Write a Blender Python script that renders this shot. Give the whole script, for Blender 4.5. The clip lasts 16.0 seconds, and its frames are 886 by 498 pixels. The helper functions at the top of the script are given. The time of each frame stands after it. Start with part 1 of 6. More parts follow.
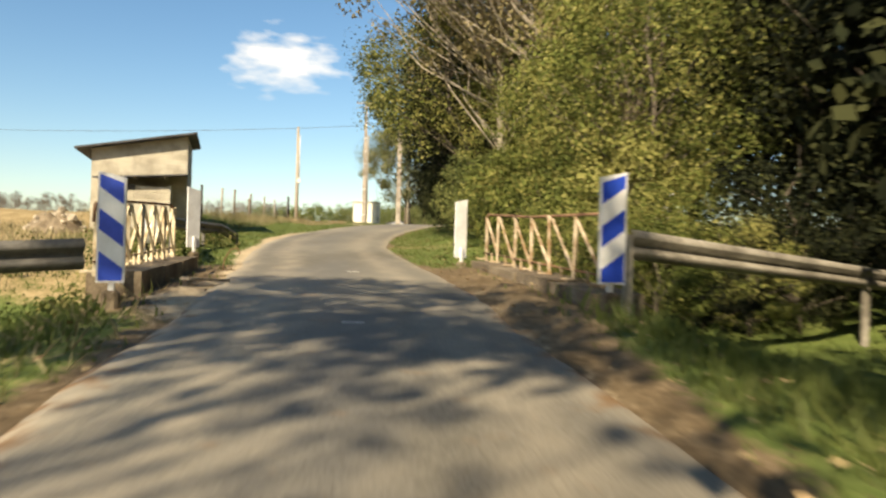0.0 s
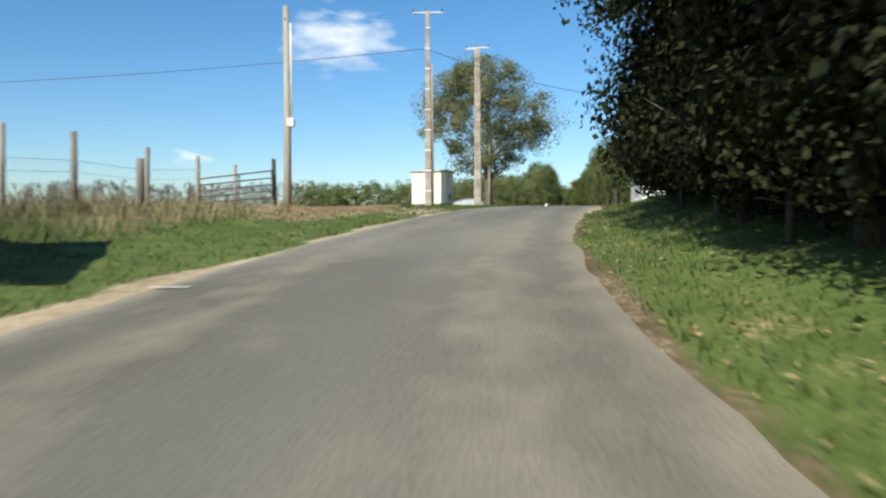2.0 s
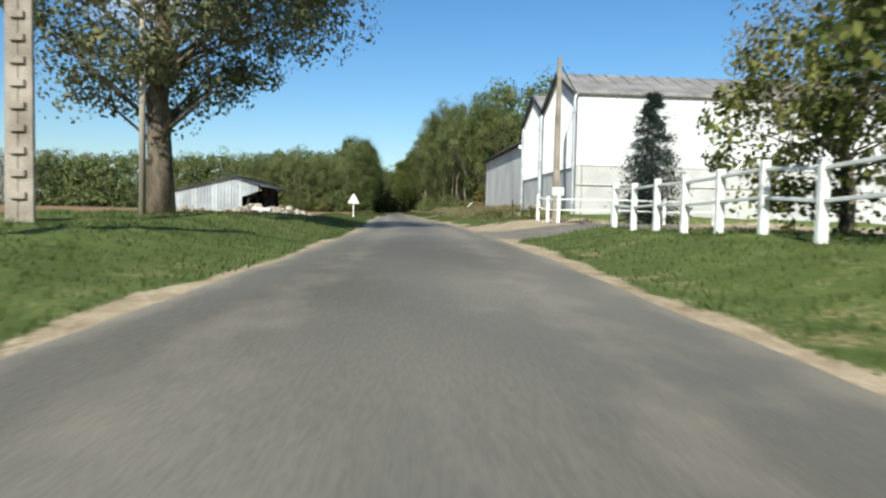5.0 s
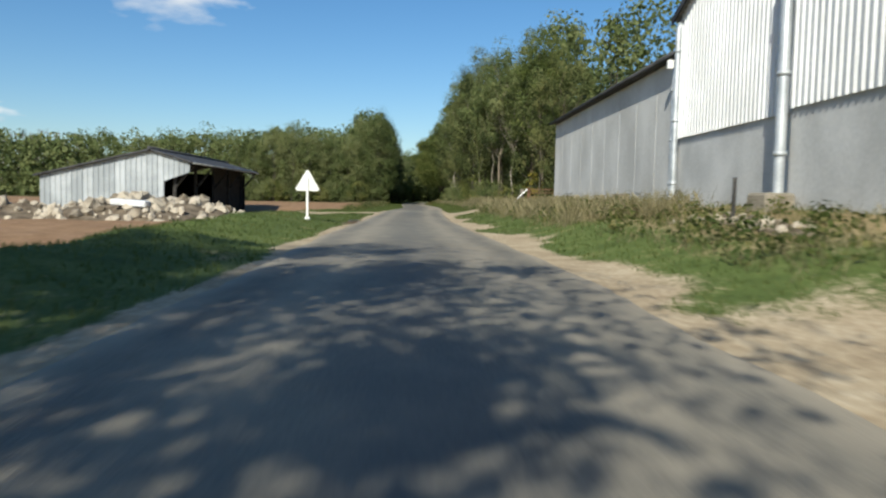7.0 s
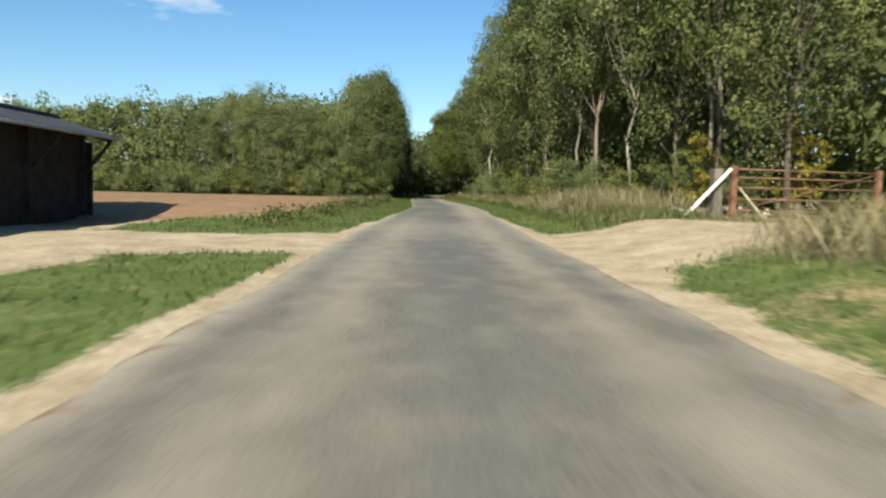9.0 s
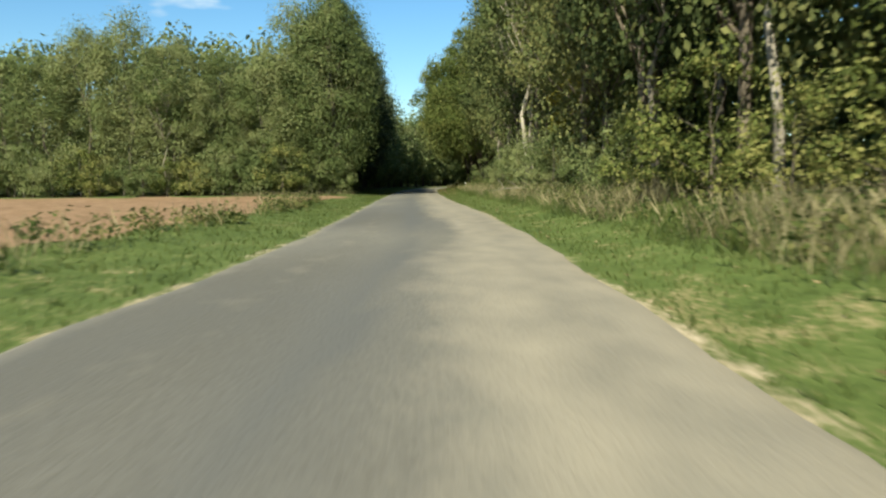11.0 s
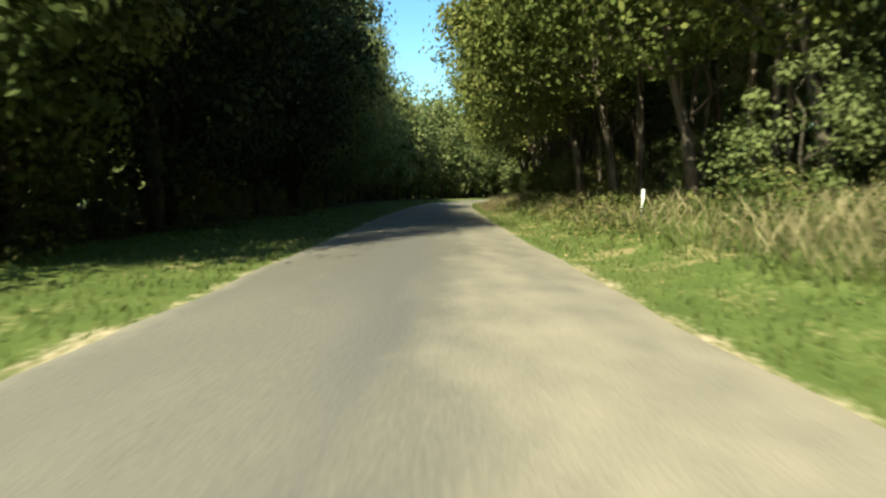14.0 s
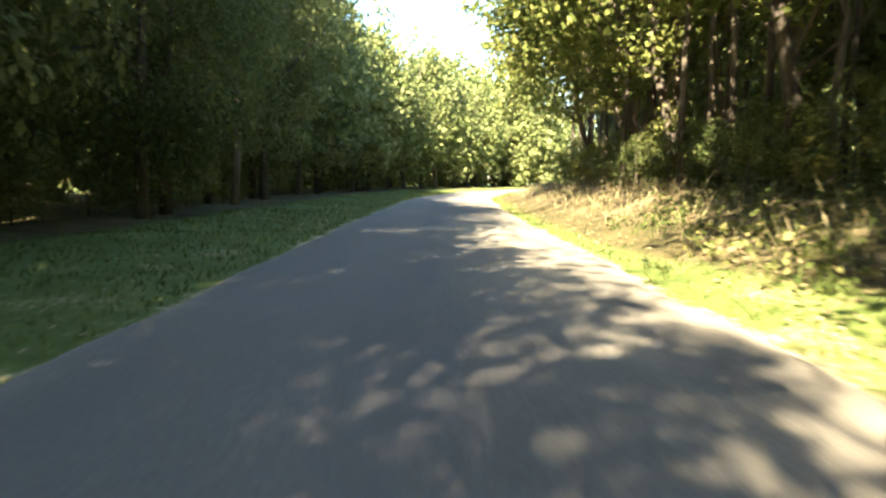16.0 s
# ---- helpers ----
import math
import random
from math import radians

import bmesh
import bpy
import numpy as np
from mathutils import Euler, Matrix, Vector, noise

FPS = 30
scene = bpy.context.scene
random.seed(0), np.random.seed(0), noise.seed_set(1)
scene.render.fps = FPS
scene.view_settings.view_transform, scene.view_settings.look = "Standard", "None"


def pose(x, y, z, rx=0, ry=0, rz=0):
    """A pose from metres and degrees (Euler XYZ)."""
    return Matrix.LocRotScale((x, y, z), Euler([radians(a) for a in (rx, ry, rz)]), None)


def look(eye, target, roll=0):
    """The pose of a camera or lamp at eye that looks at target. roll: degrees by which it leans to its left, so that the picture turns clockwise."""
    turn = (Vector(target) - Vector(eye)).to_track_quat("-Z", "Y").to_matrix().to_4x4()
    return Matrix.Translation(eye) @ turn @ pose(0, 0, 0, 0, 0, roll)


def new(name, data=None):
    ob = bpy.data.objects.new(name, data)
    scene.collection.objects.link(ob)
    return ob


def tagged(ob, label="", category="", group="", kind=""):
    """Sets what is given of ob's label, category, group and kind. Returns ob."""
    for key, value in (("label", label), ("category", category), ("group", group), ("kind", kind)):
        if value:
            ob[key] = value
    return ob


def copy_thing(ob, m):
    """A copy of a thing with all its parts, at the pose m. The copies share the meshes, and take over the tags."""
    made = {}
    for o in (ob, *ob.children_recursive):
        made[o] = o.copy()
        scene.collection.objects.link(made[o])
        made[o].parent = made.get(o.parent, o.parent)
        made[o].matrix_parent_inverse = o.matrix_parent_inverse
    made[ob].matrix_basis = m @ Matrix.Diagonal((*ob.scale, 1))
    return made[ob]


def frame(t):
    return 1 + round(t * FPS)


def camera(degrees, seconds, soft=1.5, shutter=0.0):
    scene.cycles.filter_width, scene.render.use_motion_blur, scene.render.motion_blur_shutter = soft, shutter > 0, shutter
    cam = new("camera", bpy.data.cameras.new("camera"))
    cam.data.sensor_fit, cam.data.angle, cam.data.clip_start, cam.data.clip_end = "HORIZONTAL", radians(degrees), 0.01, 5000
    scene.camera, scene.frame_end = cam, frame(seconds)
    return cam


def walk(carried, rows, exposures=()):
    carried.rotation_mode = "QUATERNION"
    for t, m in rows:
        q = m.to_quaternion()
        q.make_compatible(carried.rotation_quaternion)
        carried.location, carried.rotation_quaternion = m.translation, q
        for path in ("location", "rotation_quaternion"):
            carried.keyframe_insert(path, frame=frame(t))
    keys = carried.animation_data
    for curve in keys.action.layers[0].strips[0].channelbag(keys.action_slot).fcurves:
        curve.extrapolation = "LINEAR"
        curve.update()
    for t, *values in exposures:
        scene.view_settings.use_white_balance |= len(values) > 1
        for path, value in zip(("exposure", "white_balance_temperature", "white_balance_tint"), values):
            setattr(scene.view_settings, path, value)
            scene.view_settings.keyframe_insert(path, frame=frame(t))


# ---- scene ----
cam = camera(62.0, 16.0, soft=2.3, shutter=0.2)
PATH = [
    (0, (4.637, -3.663, -2.364), (4.461, -1.671, -2.352), 1.5),
    (0.5, (3.497, 2.786, -2.037), (3.072, 4.737, -1.923), 1.4),
    (1, (1.989, 9.431, -1.696), (1.480, 11.363, -1.779), -0.6),
    (1.5, (0.405, 15.951, -1.539), (-0.098, 17.886, -1.617), -0.2),
    (2, (-0.871, 22.966, -1.029), (-1.214, 24.935, -1.087), -0.2),
    (2.5, (-1.647, 30.048, -0.682), (-1.867, 32.035, -0.728), -1.9),
    (3, (-2.020, 37.617, -0.192), (-2.089, 39.616, -0.200), -1.7),
    (3.5, (-2.064, 45.109, 0.365), (-1.968, 47.106, 0.330), 0.6),
    (4, (-1.930, 52.758, 0.802), (-1.768, 54.749, 0.706), 1.3),
    (4.2, (-1.864, 55.667, 0.846), (-1.689, 57.657, 0.749), 1.3),
    (6.3, (-0.042, 85.854, 1.155), (0.018, 87.849, 1.035), 1.3),
    (6.5, (0.000, 88.889, 1.190), (0.064, 90.884, 1.065), 1.3),
    (7, (-0.223, 96.665, 1.235), (-0.156, 98.659, 1.102), 1.2),
    (7.5, (-0.381, 105.078, 1.322), (-0.338, 107.072, 1.182), 0.8),
    (8, (-0.646, 113.229, 1.304), (-0.604, 115.223, 1.165), 0.7),
    (8.5, (-0.843, 122.035, 1.312), (-0.801, 124.029, 1.165), 1.1),
    (9, (-0.988, 131.426, 1.279), (-0.946, 133.419, 1.125), 1.4),
    (9.2, (-0.888, 134.958, 1.248), (-0.844, 136.952, 1.091), 1.6),
    (11.3, (0.499, 170.384, 1.307), (0.514, 172.375, 1.119), -0.6),
    (11.5, (0.492, 173.739, 1.350), (0.503, 175.729, 1.156), -0.7),
    (12, (0.180, 182.131, 1.303), (0.174, 184.121, 1.106), -0.8),
    (12.5, (-0.000, 190.035, 1.135), (0.013, 192.025, 0.941), -0.4),
    (13, (-0.383, 198.619, 1.078), (-0.344, 200.610, 0.888), -0.2),
    (13.5, (-0.663, 206.509, 1.252), (-0.626, 208.501, 1.082), -0.7),
    (14, (-0.681, 214.030, 1.266), (-0.702, 216.024, 1.115), -0.2),
    (14.5, (-0.992, 221.776, 1.228), (-0.998, 223.771, 1.082), 0.3),
    (15, (-1.017, 228.904, 1.291), (-1.027, 230.899, 1.138), 1.3),
    (15.5, (-1.060, 235.195, 1.238), (-1.068, 237.189, 1.079), 2.2),
    (16, (-1.352, 241.591, 1.306), (-1.345, 243.582, 1.120), 0.1),
]
EXPOSURES = [(0, 1.0, 8200, 10), (0.5, 0.87, 7600, 8), (1.0, 0.68, 6600, 7), (2.0, 0.6, 6050, 5), (3.0, 0.58, 5950, 5), (4.2, 0.55, 6000, 5), (6.5, 0.25, 6100, 6), (8.0, 0.58, 6300, 6), (9.0, 0.72, 6500, 5), (11.5, 0.98, 6700, -4), (12.5, 1.2, 6850, -6), (13.5, 1.3, 6950, -6), (14.0, 1.4, 7000, -6), (14.5, 1.65, 7100, -2), (15.0, 2.5, 7300, 2), (15.5, 3.3, 7500, 5), (16.0, 3.5, 7700, 10)]
walk(cam, [(t, look(eye, target, roll)) for t, eye, target, roll in PATH], EXPOSURES)

# ---- daylight ----
SUN_HIGH = radians(35)
SUN_TRAVEL = Vector((0.305 * math.cos(SUN_HIGH), 0.952 * math.cos(SUN_HIGH), -math.sin(SUN_HIGH)))
world = bpy.data.worlds.new("sky")
scene.world = world
world.use_nodes = True
wn = world.node_tree
wn.nodes.clear()
w_sky = wn.nodes.new("ShaderNodeTexSky")
w_sky.sky_type = "NISHITA"
w_sky.sun_disc = False
w_sky.sun_elevation = SUN_HIGH
w_sky.sun_rotation = math.atan2(-SUN_TRAVEL.x, -SUN_TRAVEL.y)
w_sky.air_density = 1.0
w_sky.dust_density = 0.6
w_sky.ozone_density = 3.0
w_back = wn.nodes.new("ShaderNodeBackground")
w_tone = wn.nodes.new("ShaderNodeHueSaturation")
w_tone.inputs["Saturation"].default_value = 1.22
w_back.inputs["Strength"].default_value = 0.09
w_out = wn.nodes.new("ShaderNodeOutputWorld")
wn.links.new(w_sky.outputs["Color"], w_tone.inputs["Color"])
wn.links.new(w_tone.outputs["Color"], w_back.inputs["Color"])
wn.links.new(w_back.outputs["Background"], w_out.inputs["Surface"])
sun = new("sun", bpy.data.lights.new("sun", "SUN"))
sun.data.energy = 5.0
sun.data.angle = radians(0.5)
sun.data.color = (1.0, 0.93, 0.80)
sun.matrix_world = look((-60, -100, 80), Vector((-60, -100, 80)) + SUN_TRAVEL)


# ---- materials ----
def surface(name, dark, light, scale=2.0, rough=0.85, bump=0.3, fine=40.0, metal=0.0, island=0.0, thing=0.0, third=None, stretch=None, through_light=0.0):
    """A grainy surface: two tones mixed at a coarse and a fine scale, in metres, with relief."""
    m = bpy.data.materials.new(name)
    m.use_nodes = True
    n, l = m.node_tree.nodes, m.node_tree.links
    b = n["Principled BSDF"]
    b.inputs["Roughness"].default_value = rough
    b.inputs["Metallic"].default_value = metal
    b.inputs["Specular IOR Level"].default_value = 0.3
    geo = n.new("ShaderNodeNewGeometry")
    place = geo.outputs["Position"]
    if stretch:
        mp = n.new("ShaderNodeMapping")
        mp.inputs["Scale"].default_value = stretch
        l.new(place, mp.inputs["Vector"])
        place = mp.outputs["Vector"]
    big, small = n.new("ShaderNodeTexNoise"), n.new("ShaderNodeTexNoise")
    for tex, s, d in ((big, scale, 5.0), (small, fine, 3.0)):
        tex.inputs["Scale"].default_value = s
        tex.inputs["Detail"].default_value = d
        l.new(place, tex.inputs["Vector"])
    ramp = n.new("ShaderNodeValToRGB")
    e = ramp.color_ramp.elements
    e[0].position, e[0].color = 0.32, (*dark, 1)
    e[1].position, e[1].color = 0.68, (*light, 1)
    if third:
        x = e.new(0.5)
        x.color = (*third, 1)
    mixf = n.new("ShaderNodeMath")
    mixf.operation = "MULTIPLY_ADD"
    l.new(small.outputs["Fac"], mixf.inputs[0])
    mixf.inputs[1].default_value = 0.45
    sub = n.new("ShaderNodeMath")
    sub.operation = "SUBTRACT"
    l.new(big.outputs["Fac"], sub.inputs[0])
    sub.inputs[1].default_value = 0.225
    l.new(sub.outputs[0], mixf.inputs[2])
    value = mixf.outputs[0]
    for amount, node, out in ((island, geo, "Random Per Island"), (thing, None, "Random")):
        if amount:
            src = node or n.new("ShaderNodeObjectInfo")
            add = n.new("ShaderNodeMath")
            add.operation = "MULTIPLY_ADD"
            l.new(src.outputs[out], add.inputs[0])
            add.inputs[1].default_value = amount
            off = n.new("ShaderNodeMath")
            off.operation = "SUBTRACT"
            l.new(value, off.inputs[0])
            off.inputs[1].default_value = amount / 2
            l.new(off.outputs[0], add.inputs[2])
            value = add.outputs[0]
    l.new(value, ramp.inputs["Fac"])
    l.new(ramp.outputs["Color"], b.inputs["Base Color"])
    if bump:
        bp = n.new("ShaderNodeBump")
        bp.inputs["Strength"].default_value = bump
        bp.inputs["Distance"].default_value = 0.02
        l.new(small.outputs["Fac"], bp.inputs["Height"])
        l.new(bp.outputs["Normal"], b.inputs["Normal"])
    if through_light:
        tr = n.new("ShaderNodeBsdfTranslucent")
        l.new(ramp.outputs["Color"], tr.inputs["Color"])
        mx = n.new("ShaderNodeMixShader")
        mx.inputs["Fac"].default_value = through_light
        l.new(b.outputs["BSDF"], mx.inputs[1])
        l.new(tr.outputs["BSDF"], mx.inputs[2])
        l.new(mx.outputs["Shader"], n["Material Output"].inputs["Surface"])
    return m


def leafy(name, dark, mid, light, rough=0.75, glow=0.35, island=0.4, thing=0.25):
    m = surface(name, dark, light, scale=0.5, rough=rough, bump=0, fine=2.5, island=island, thing=thing, third=mid, through_light=glow)
    m.node_tree.nodes["Principled BSDF"].inputs["Specular IOR Level"].default_value = 0.12
    return m


LEAF_OAK = leafy("oak_leaves", (0.115, 0.132, 0.06), (0.19, 0.2, 0.1), (0.29, 0.28, 0.145), glow=0.45, island=0.3)
LEAF_WOOD = leafy("wood_leaves", (0.092, 0.12, 0.042), (0.163, 0.196, 0.071), (0.243, 0.258, 0.112), glow=0.45, island=0.2, thing=0.25)
LEAF_THIN = leafy("thin_autumn_leaves", (0.09, 0.118, 0.032), (0.155, 0.186, 0.052), (0.262, 0.268, 0.085), glow=0.5, island=0.35)
# Near-black hedge leaves: the hedge's deep shade is painted into their colour.
LEAF_DEEP_SHADE = leafy("deep_shade_hedge_leaves", (0.006, 0.008, 0.004), (0.013, 0.017, 0.007), (0.034, 0.037, 0.014), rough=0.9, glow=0.05)
# Hedge leaves toned down to hold the half shade under the crowns.
LEAF_SHADE = leafy("half_shade_hedge_leaves", (0.036, 0.047, 0.016), (0.082, 0.098, 0.033), (0.165, 0.168, 0.058), glow=0.2)
# Darker copy of the wood leaves, with the right side's shade in its colour.
LEAF_WOOD_SHADE = leafy("shaded_wood_leaves", (0.05, 0.066, 0.024), (0.1, 0.12, 0.042), (0.2, 0.2, 0.075), glow=0.35, island=0.25)
# Darkened copy of the wood leaves; the left edge's shade is in the colour.
LEAF_EDGE_SHADE = leafy("shaded_wood_edge_leaves", (0.016, 0.025, 0.012), (0.032, 0.045, 0.022), (0.06, 0.075, 0.036), glow=0.08, island=0.25)
LEAF_GREY = leafy("grey_twigs", (0.13, 0.105, 0.085), (0.22, 0.18, 0.145), (0.32, 0.27, 0.22))
LEAF_HEDGE = leafy("hedge_leaves", (0.065, 0.082, 0.021), (0.145, 0.165, 0.043), (0.275, 0.258, 0.088))
LEAF_AUTUMN = leafy("autumn_leaves", (0.13, 0.11, 0.055), (0.24, 0.205, 0.1), (0.38, 0.32, 0.17), glow=0.45)
LEAF_YELLOW = leafy("yellow_leaves", (0.1, 0.11, 0.02), (0.2, 0.18, 0.03), (0.3, 0.25, 0.05))
NEEDLE = leafy("spruce_needles", (0.02, 0.035, 0.025), (0.04, 0.06, 0.045), (0.08, 0.1, 0.08))
BARK = surface("bark", (0.045, 0.036, 0.027), (0.14, 0.115, 0.085), scale=3, fine=25, bump=0.8, stretch=(1, 1, 0.25))
BARK_GREY = surface("grey_bark", (0.14, 0.12, 0.09), (0.38, 0.33, 0.26), scale=3, fine=25, bump=0.6, thing=0.4, stretch=(1, 1, 0.3))
BARK_PALE = surface("pale_bark", (0.06, 0.048, 0.034), (0.2, 0.16, 0.115), scale=3, fine=25, bump=0.6, thing=0.4, stretch=(1, 1, 0.3))
FALLEN = surface("fallen_leaves", (0.12, 0.075, 0.035), (0.34, 0.25, 0.13), scale=0.6, rough=0.8, bump=0, fine=5, island=0.6, third=(0.3, 0.21, 0.11))
GRASS = surface("grass_blades", (0.085, 0.113, 0.03), (0.172, 0.196, 0.062), scale=0.6, rough=0.6, bump=0, fine=5, island=0.2, third=(0.115, 0.148, 0.038), through_light=0.6)
DRYGRASS = surface("dry_grass_blades", (0.12, 0.104, 0.05), (0.35, 0.295, 0.165), scale=0.6, rough=0.7, bump=0, fine=5, island=0.5, third=(0.205, 0.182, 0.09), through_light=0.3)
WEED = leafy("weed_leaves", (0.04, 0.06, 0.015), (0.09, 0.11, 0.03), (0.2, 0.18, 0.07))
ASPHALT = surface("asphalt", (0.122, 0.11, 0.085), (0.22, 0.2, 0.154), scale=0.3, rough=0.85, bump=0.35, fine=38, third=(0.166, 0.151, 0.121), stretch=(1.0, 0.35, 1.0))
LIMESTONE = surface("limestone_rubble", (0.12, 0.095, 0.065), (0.45, 0.39, 0.3), scale=2, rough=0.95, bump=0.8, fine=25, thing=0.5, island=0.3)
CONCRETE = surface("concrete", (0.27, 0.25, 0.21), (0.46, 0.43, 0.37), scale=1.2, bump=0.3, fine=35)
BLOCK = surface("concrete_block", (0.25, 0.225, 0.175), (0.42, 0.385, 0.305), scale=1.6, bump=0.5, fine=40, thing=0.18)
MORTAR = surface("pale_mortar", (0.36, 0.33, 0.26), (0.56, 0.52, 0.42), scale=3.0, bump=0.4, fine=40)
OLD_CONCRETE = surface("weathered_concrete", (0.13, 0.11, 0.08), (0.33, 0.29, 0.22), scale=1.5, bump=0.6, fine=30)
GREY_PANEL = surface("grey_concrete_panel", (0.44, 0.435, 0.415), (0.61, 0.6, 0.575), scale=0.7, bump=0.15, fine=14, thing=0.12, stretch=(1, 1, 0.75))
STORE_PANEL = surface("pale_store_panel", (0.45, 0.438, 0.408), (0.62, 0.606, 0.57), scale=0.5, bump=0.15, fine=10, thing=0.1, stretch=(1, 1, 0.6))
WHITE_CLAD = surface("white_cladding", (0.62, 0.62, 0.61), (0.76, 0.76, 0.75), scale=0.7, rough=0.45, bump=0.03, fine=12, thing=0.2)
GREY_CLAD = surface("grey_metal_cladding", (0.27, 0.29, 0.3), (0.43, 0.45, 0.46), scale=0.6, rough=0.5, metal=0.2, bump=0.05, fine=12, thing=0.4)
FIBRE_ROOF = surface("fibre_cement_roof", (0.16, 0.15, 0.14), (0.32, 0.3, 0.28), scale=0.8, bump=0.3, fine=25)
DARK_ROOF = surface("dark_roof_sheet", (0.03, 0.03, 0.032), (0.075, 0.075, 0.078), scale=1.0, rough=0.8, bump=0.2, fine=20)
ZINC = surface("zinc_pipe", (0.36, 0.38, 0.39), (0.55, 0.57, 0.58), scale=2, rough=0.45, metal=0.4, bump=0.05, fine=20)
GALV = surface("galvanised_steel", (0.28, 0.28, 0.27), (0.45, 0.45, 0.43), scale=1.5, rough=0.5, metal=0.5, bump=0.1, fine=18)
# Pale rail steel with blotchy dark tones painted in for dappled tree shade.
DAPPLED_RAIL = surface("dappled_shade_guard_rail", (0.13, 0.115, 0.09), (0.36, 0.33, 0.27), scale=1.2, rough=0.8, metal=0.1, bump=0.15, fine=14)
# Mud on the kerb slabs; under the rubble its dark tone paints shaded gaps.
MUD_AND_GAP = surface("muddy_concrete_gap_shade", (0.075, 0.055, 0.035), (0.22, 0.175, 0.12), scale=2.2, rough=0.95, bump=0.8, fine=22)
WET_MUD = surface("dark_wet_mud", (0.07, 0.052, 0.034), (0.15, 0.115, 0.08), scale=2, rough=0.45, bump=0.5, fine=14)
PUDDLE = surface("wet_mud", (0.05, 0.04, 0.028), (0.08, 0.065, 0.045), scale=2, rough=0.14, bump=0, fine=10)
# Rail steel darkened to carry the shade that lies on these rails.
SHADED_RAIL = surface("shaded_guard_rail", (0.07, 0.065, 0.055), (0.16, 0.15, 0.13), scale=1.5, rough=0.7, metal=0.15, bump=0.1, fine=18)
WHITE_PAINT = surface("white_paint", (0.66, 0.65, 0.61), (0.83, 0.82, 0.79), scale=2.5, rough=0.55, bump=0.1, fine=25)
CREAM_RAIL = surface("flaking_cream_paint", (0.3, 0.22, 0.12), (0.68, 0.6, 0.44), scale=4, rough=0.8, bump=0.4, fine=35)
RUST = surface("rust", (0.09, 0.045, 0.025), (0.25, 0.14, 0.08), scale=3, rough=0.9, bump=0.4, fine=30)
RUSTY_RAIL = surface("rusty_rail_paint", (0.2, 0.12, 0.06), (0.5, 0.42, 0.3), scale=4, rough=0.85, bump=0.4, fine=35)
SIGN_BLUE = surface("blue_sheeting", (0.012, 0.05, 0.38), (0.02, 0.075, 0.5), scale=4, rough=0.4, bump=0, fine=20)
SIGN_WHITE = surface("white_sheeting", (0.7, 0.68, 0.62), (0.82, 0.81, 0.77), scale=4, rough=0.4, bump=0, fine=20)
SIGN_BACK = surface("sign_back", (0.55, 0.55, 0.54), (0.72, 0.72, 0.7), scale=3, rough=0.5, bump=0, fine=20)
CABINET = surface("cream_render", (0.56, 0.53, 0.42), (0.72, 0.69, 0.57), scale=1.2, bump=0.15, fine=40)
POLE_CONC = surface("pole_concrete", (0.19, 0.16, 0.125), (0.36, 0.315, 0.26), scale=1.5, bump=0.3, fine=30)
POLE_WOOD = surface("grey_pole_wood", (0.2, 0.17, 0.13), (0.42, 0.38, 0.31), scale=2, bump=0.5, fine=25, stretch=(1, 1, 0.1))
OLD_WOOD = surface("old_fence_wood", (0.1, 0.085, 0.065), (0.27, 0.235, 0.19), scale=3, bump=0.5, fine=25, thing=0.4, stretch=(1, 1, 0.15))
BLACK_WOOD = surface("blackened_wood", (0.02, 0.018, 0.016), (0.06, 0.055, 0.05), scale=3, bump=0.4, fine=25)
WIRE = surface("dark_wire", (0.03, 0.03, 0.03), (0.07, 0.07, 0.07), scale=3, rough=0.5, bump=0, fine=20)
WORN_MARK = surface("worn_road_mark", (0.34, 0.31, 0.26), (0.56, 0.53, 0.46), scale=3, rough=0.85, bump=0.3, fine=30)
# Near-black boards; the open hangar's inner shade is in their colour.
SHADE_IN = surface("shaded_interior_boards", (0.016, 0.014, 0.012), (0.042, 0.037, 0.032), scale=1.5, bump=0.2, fine=15)


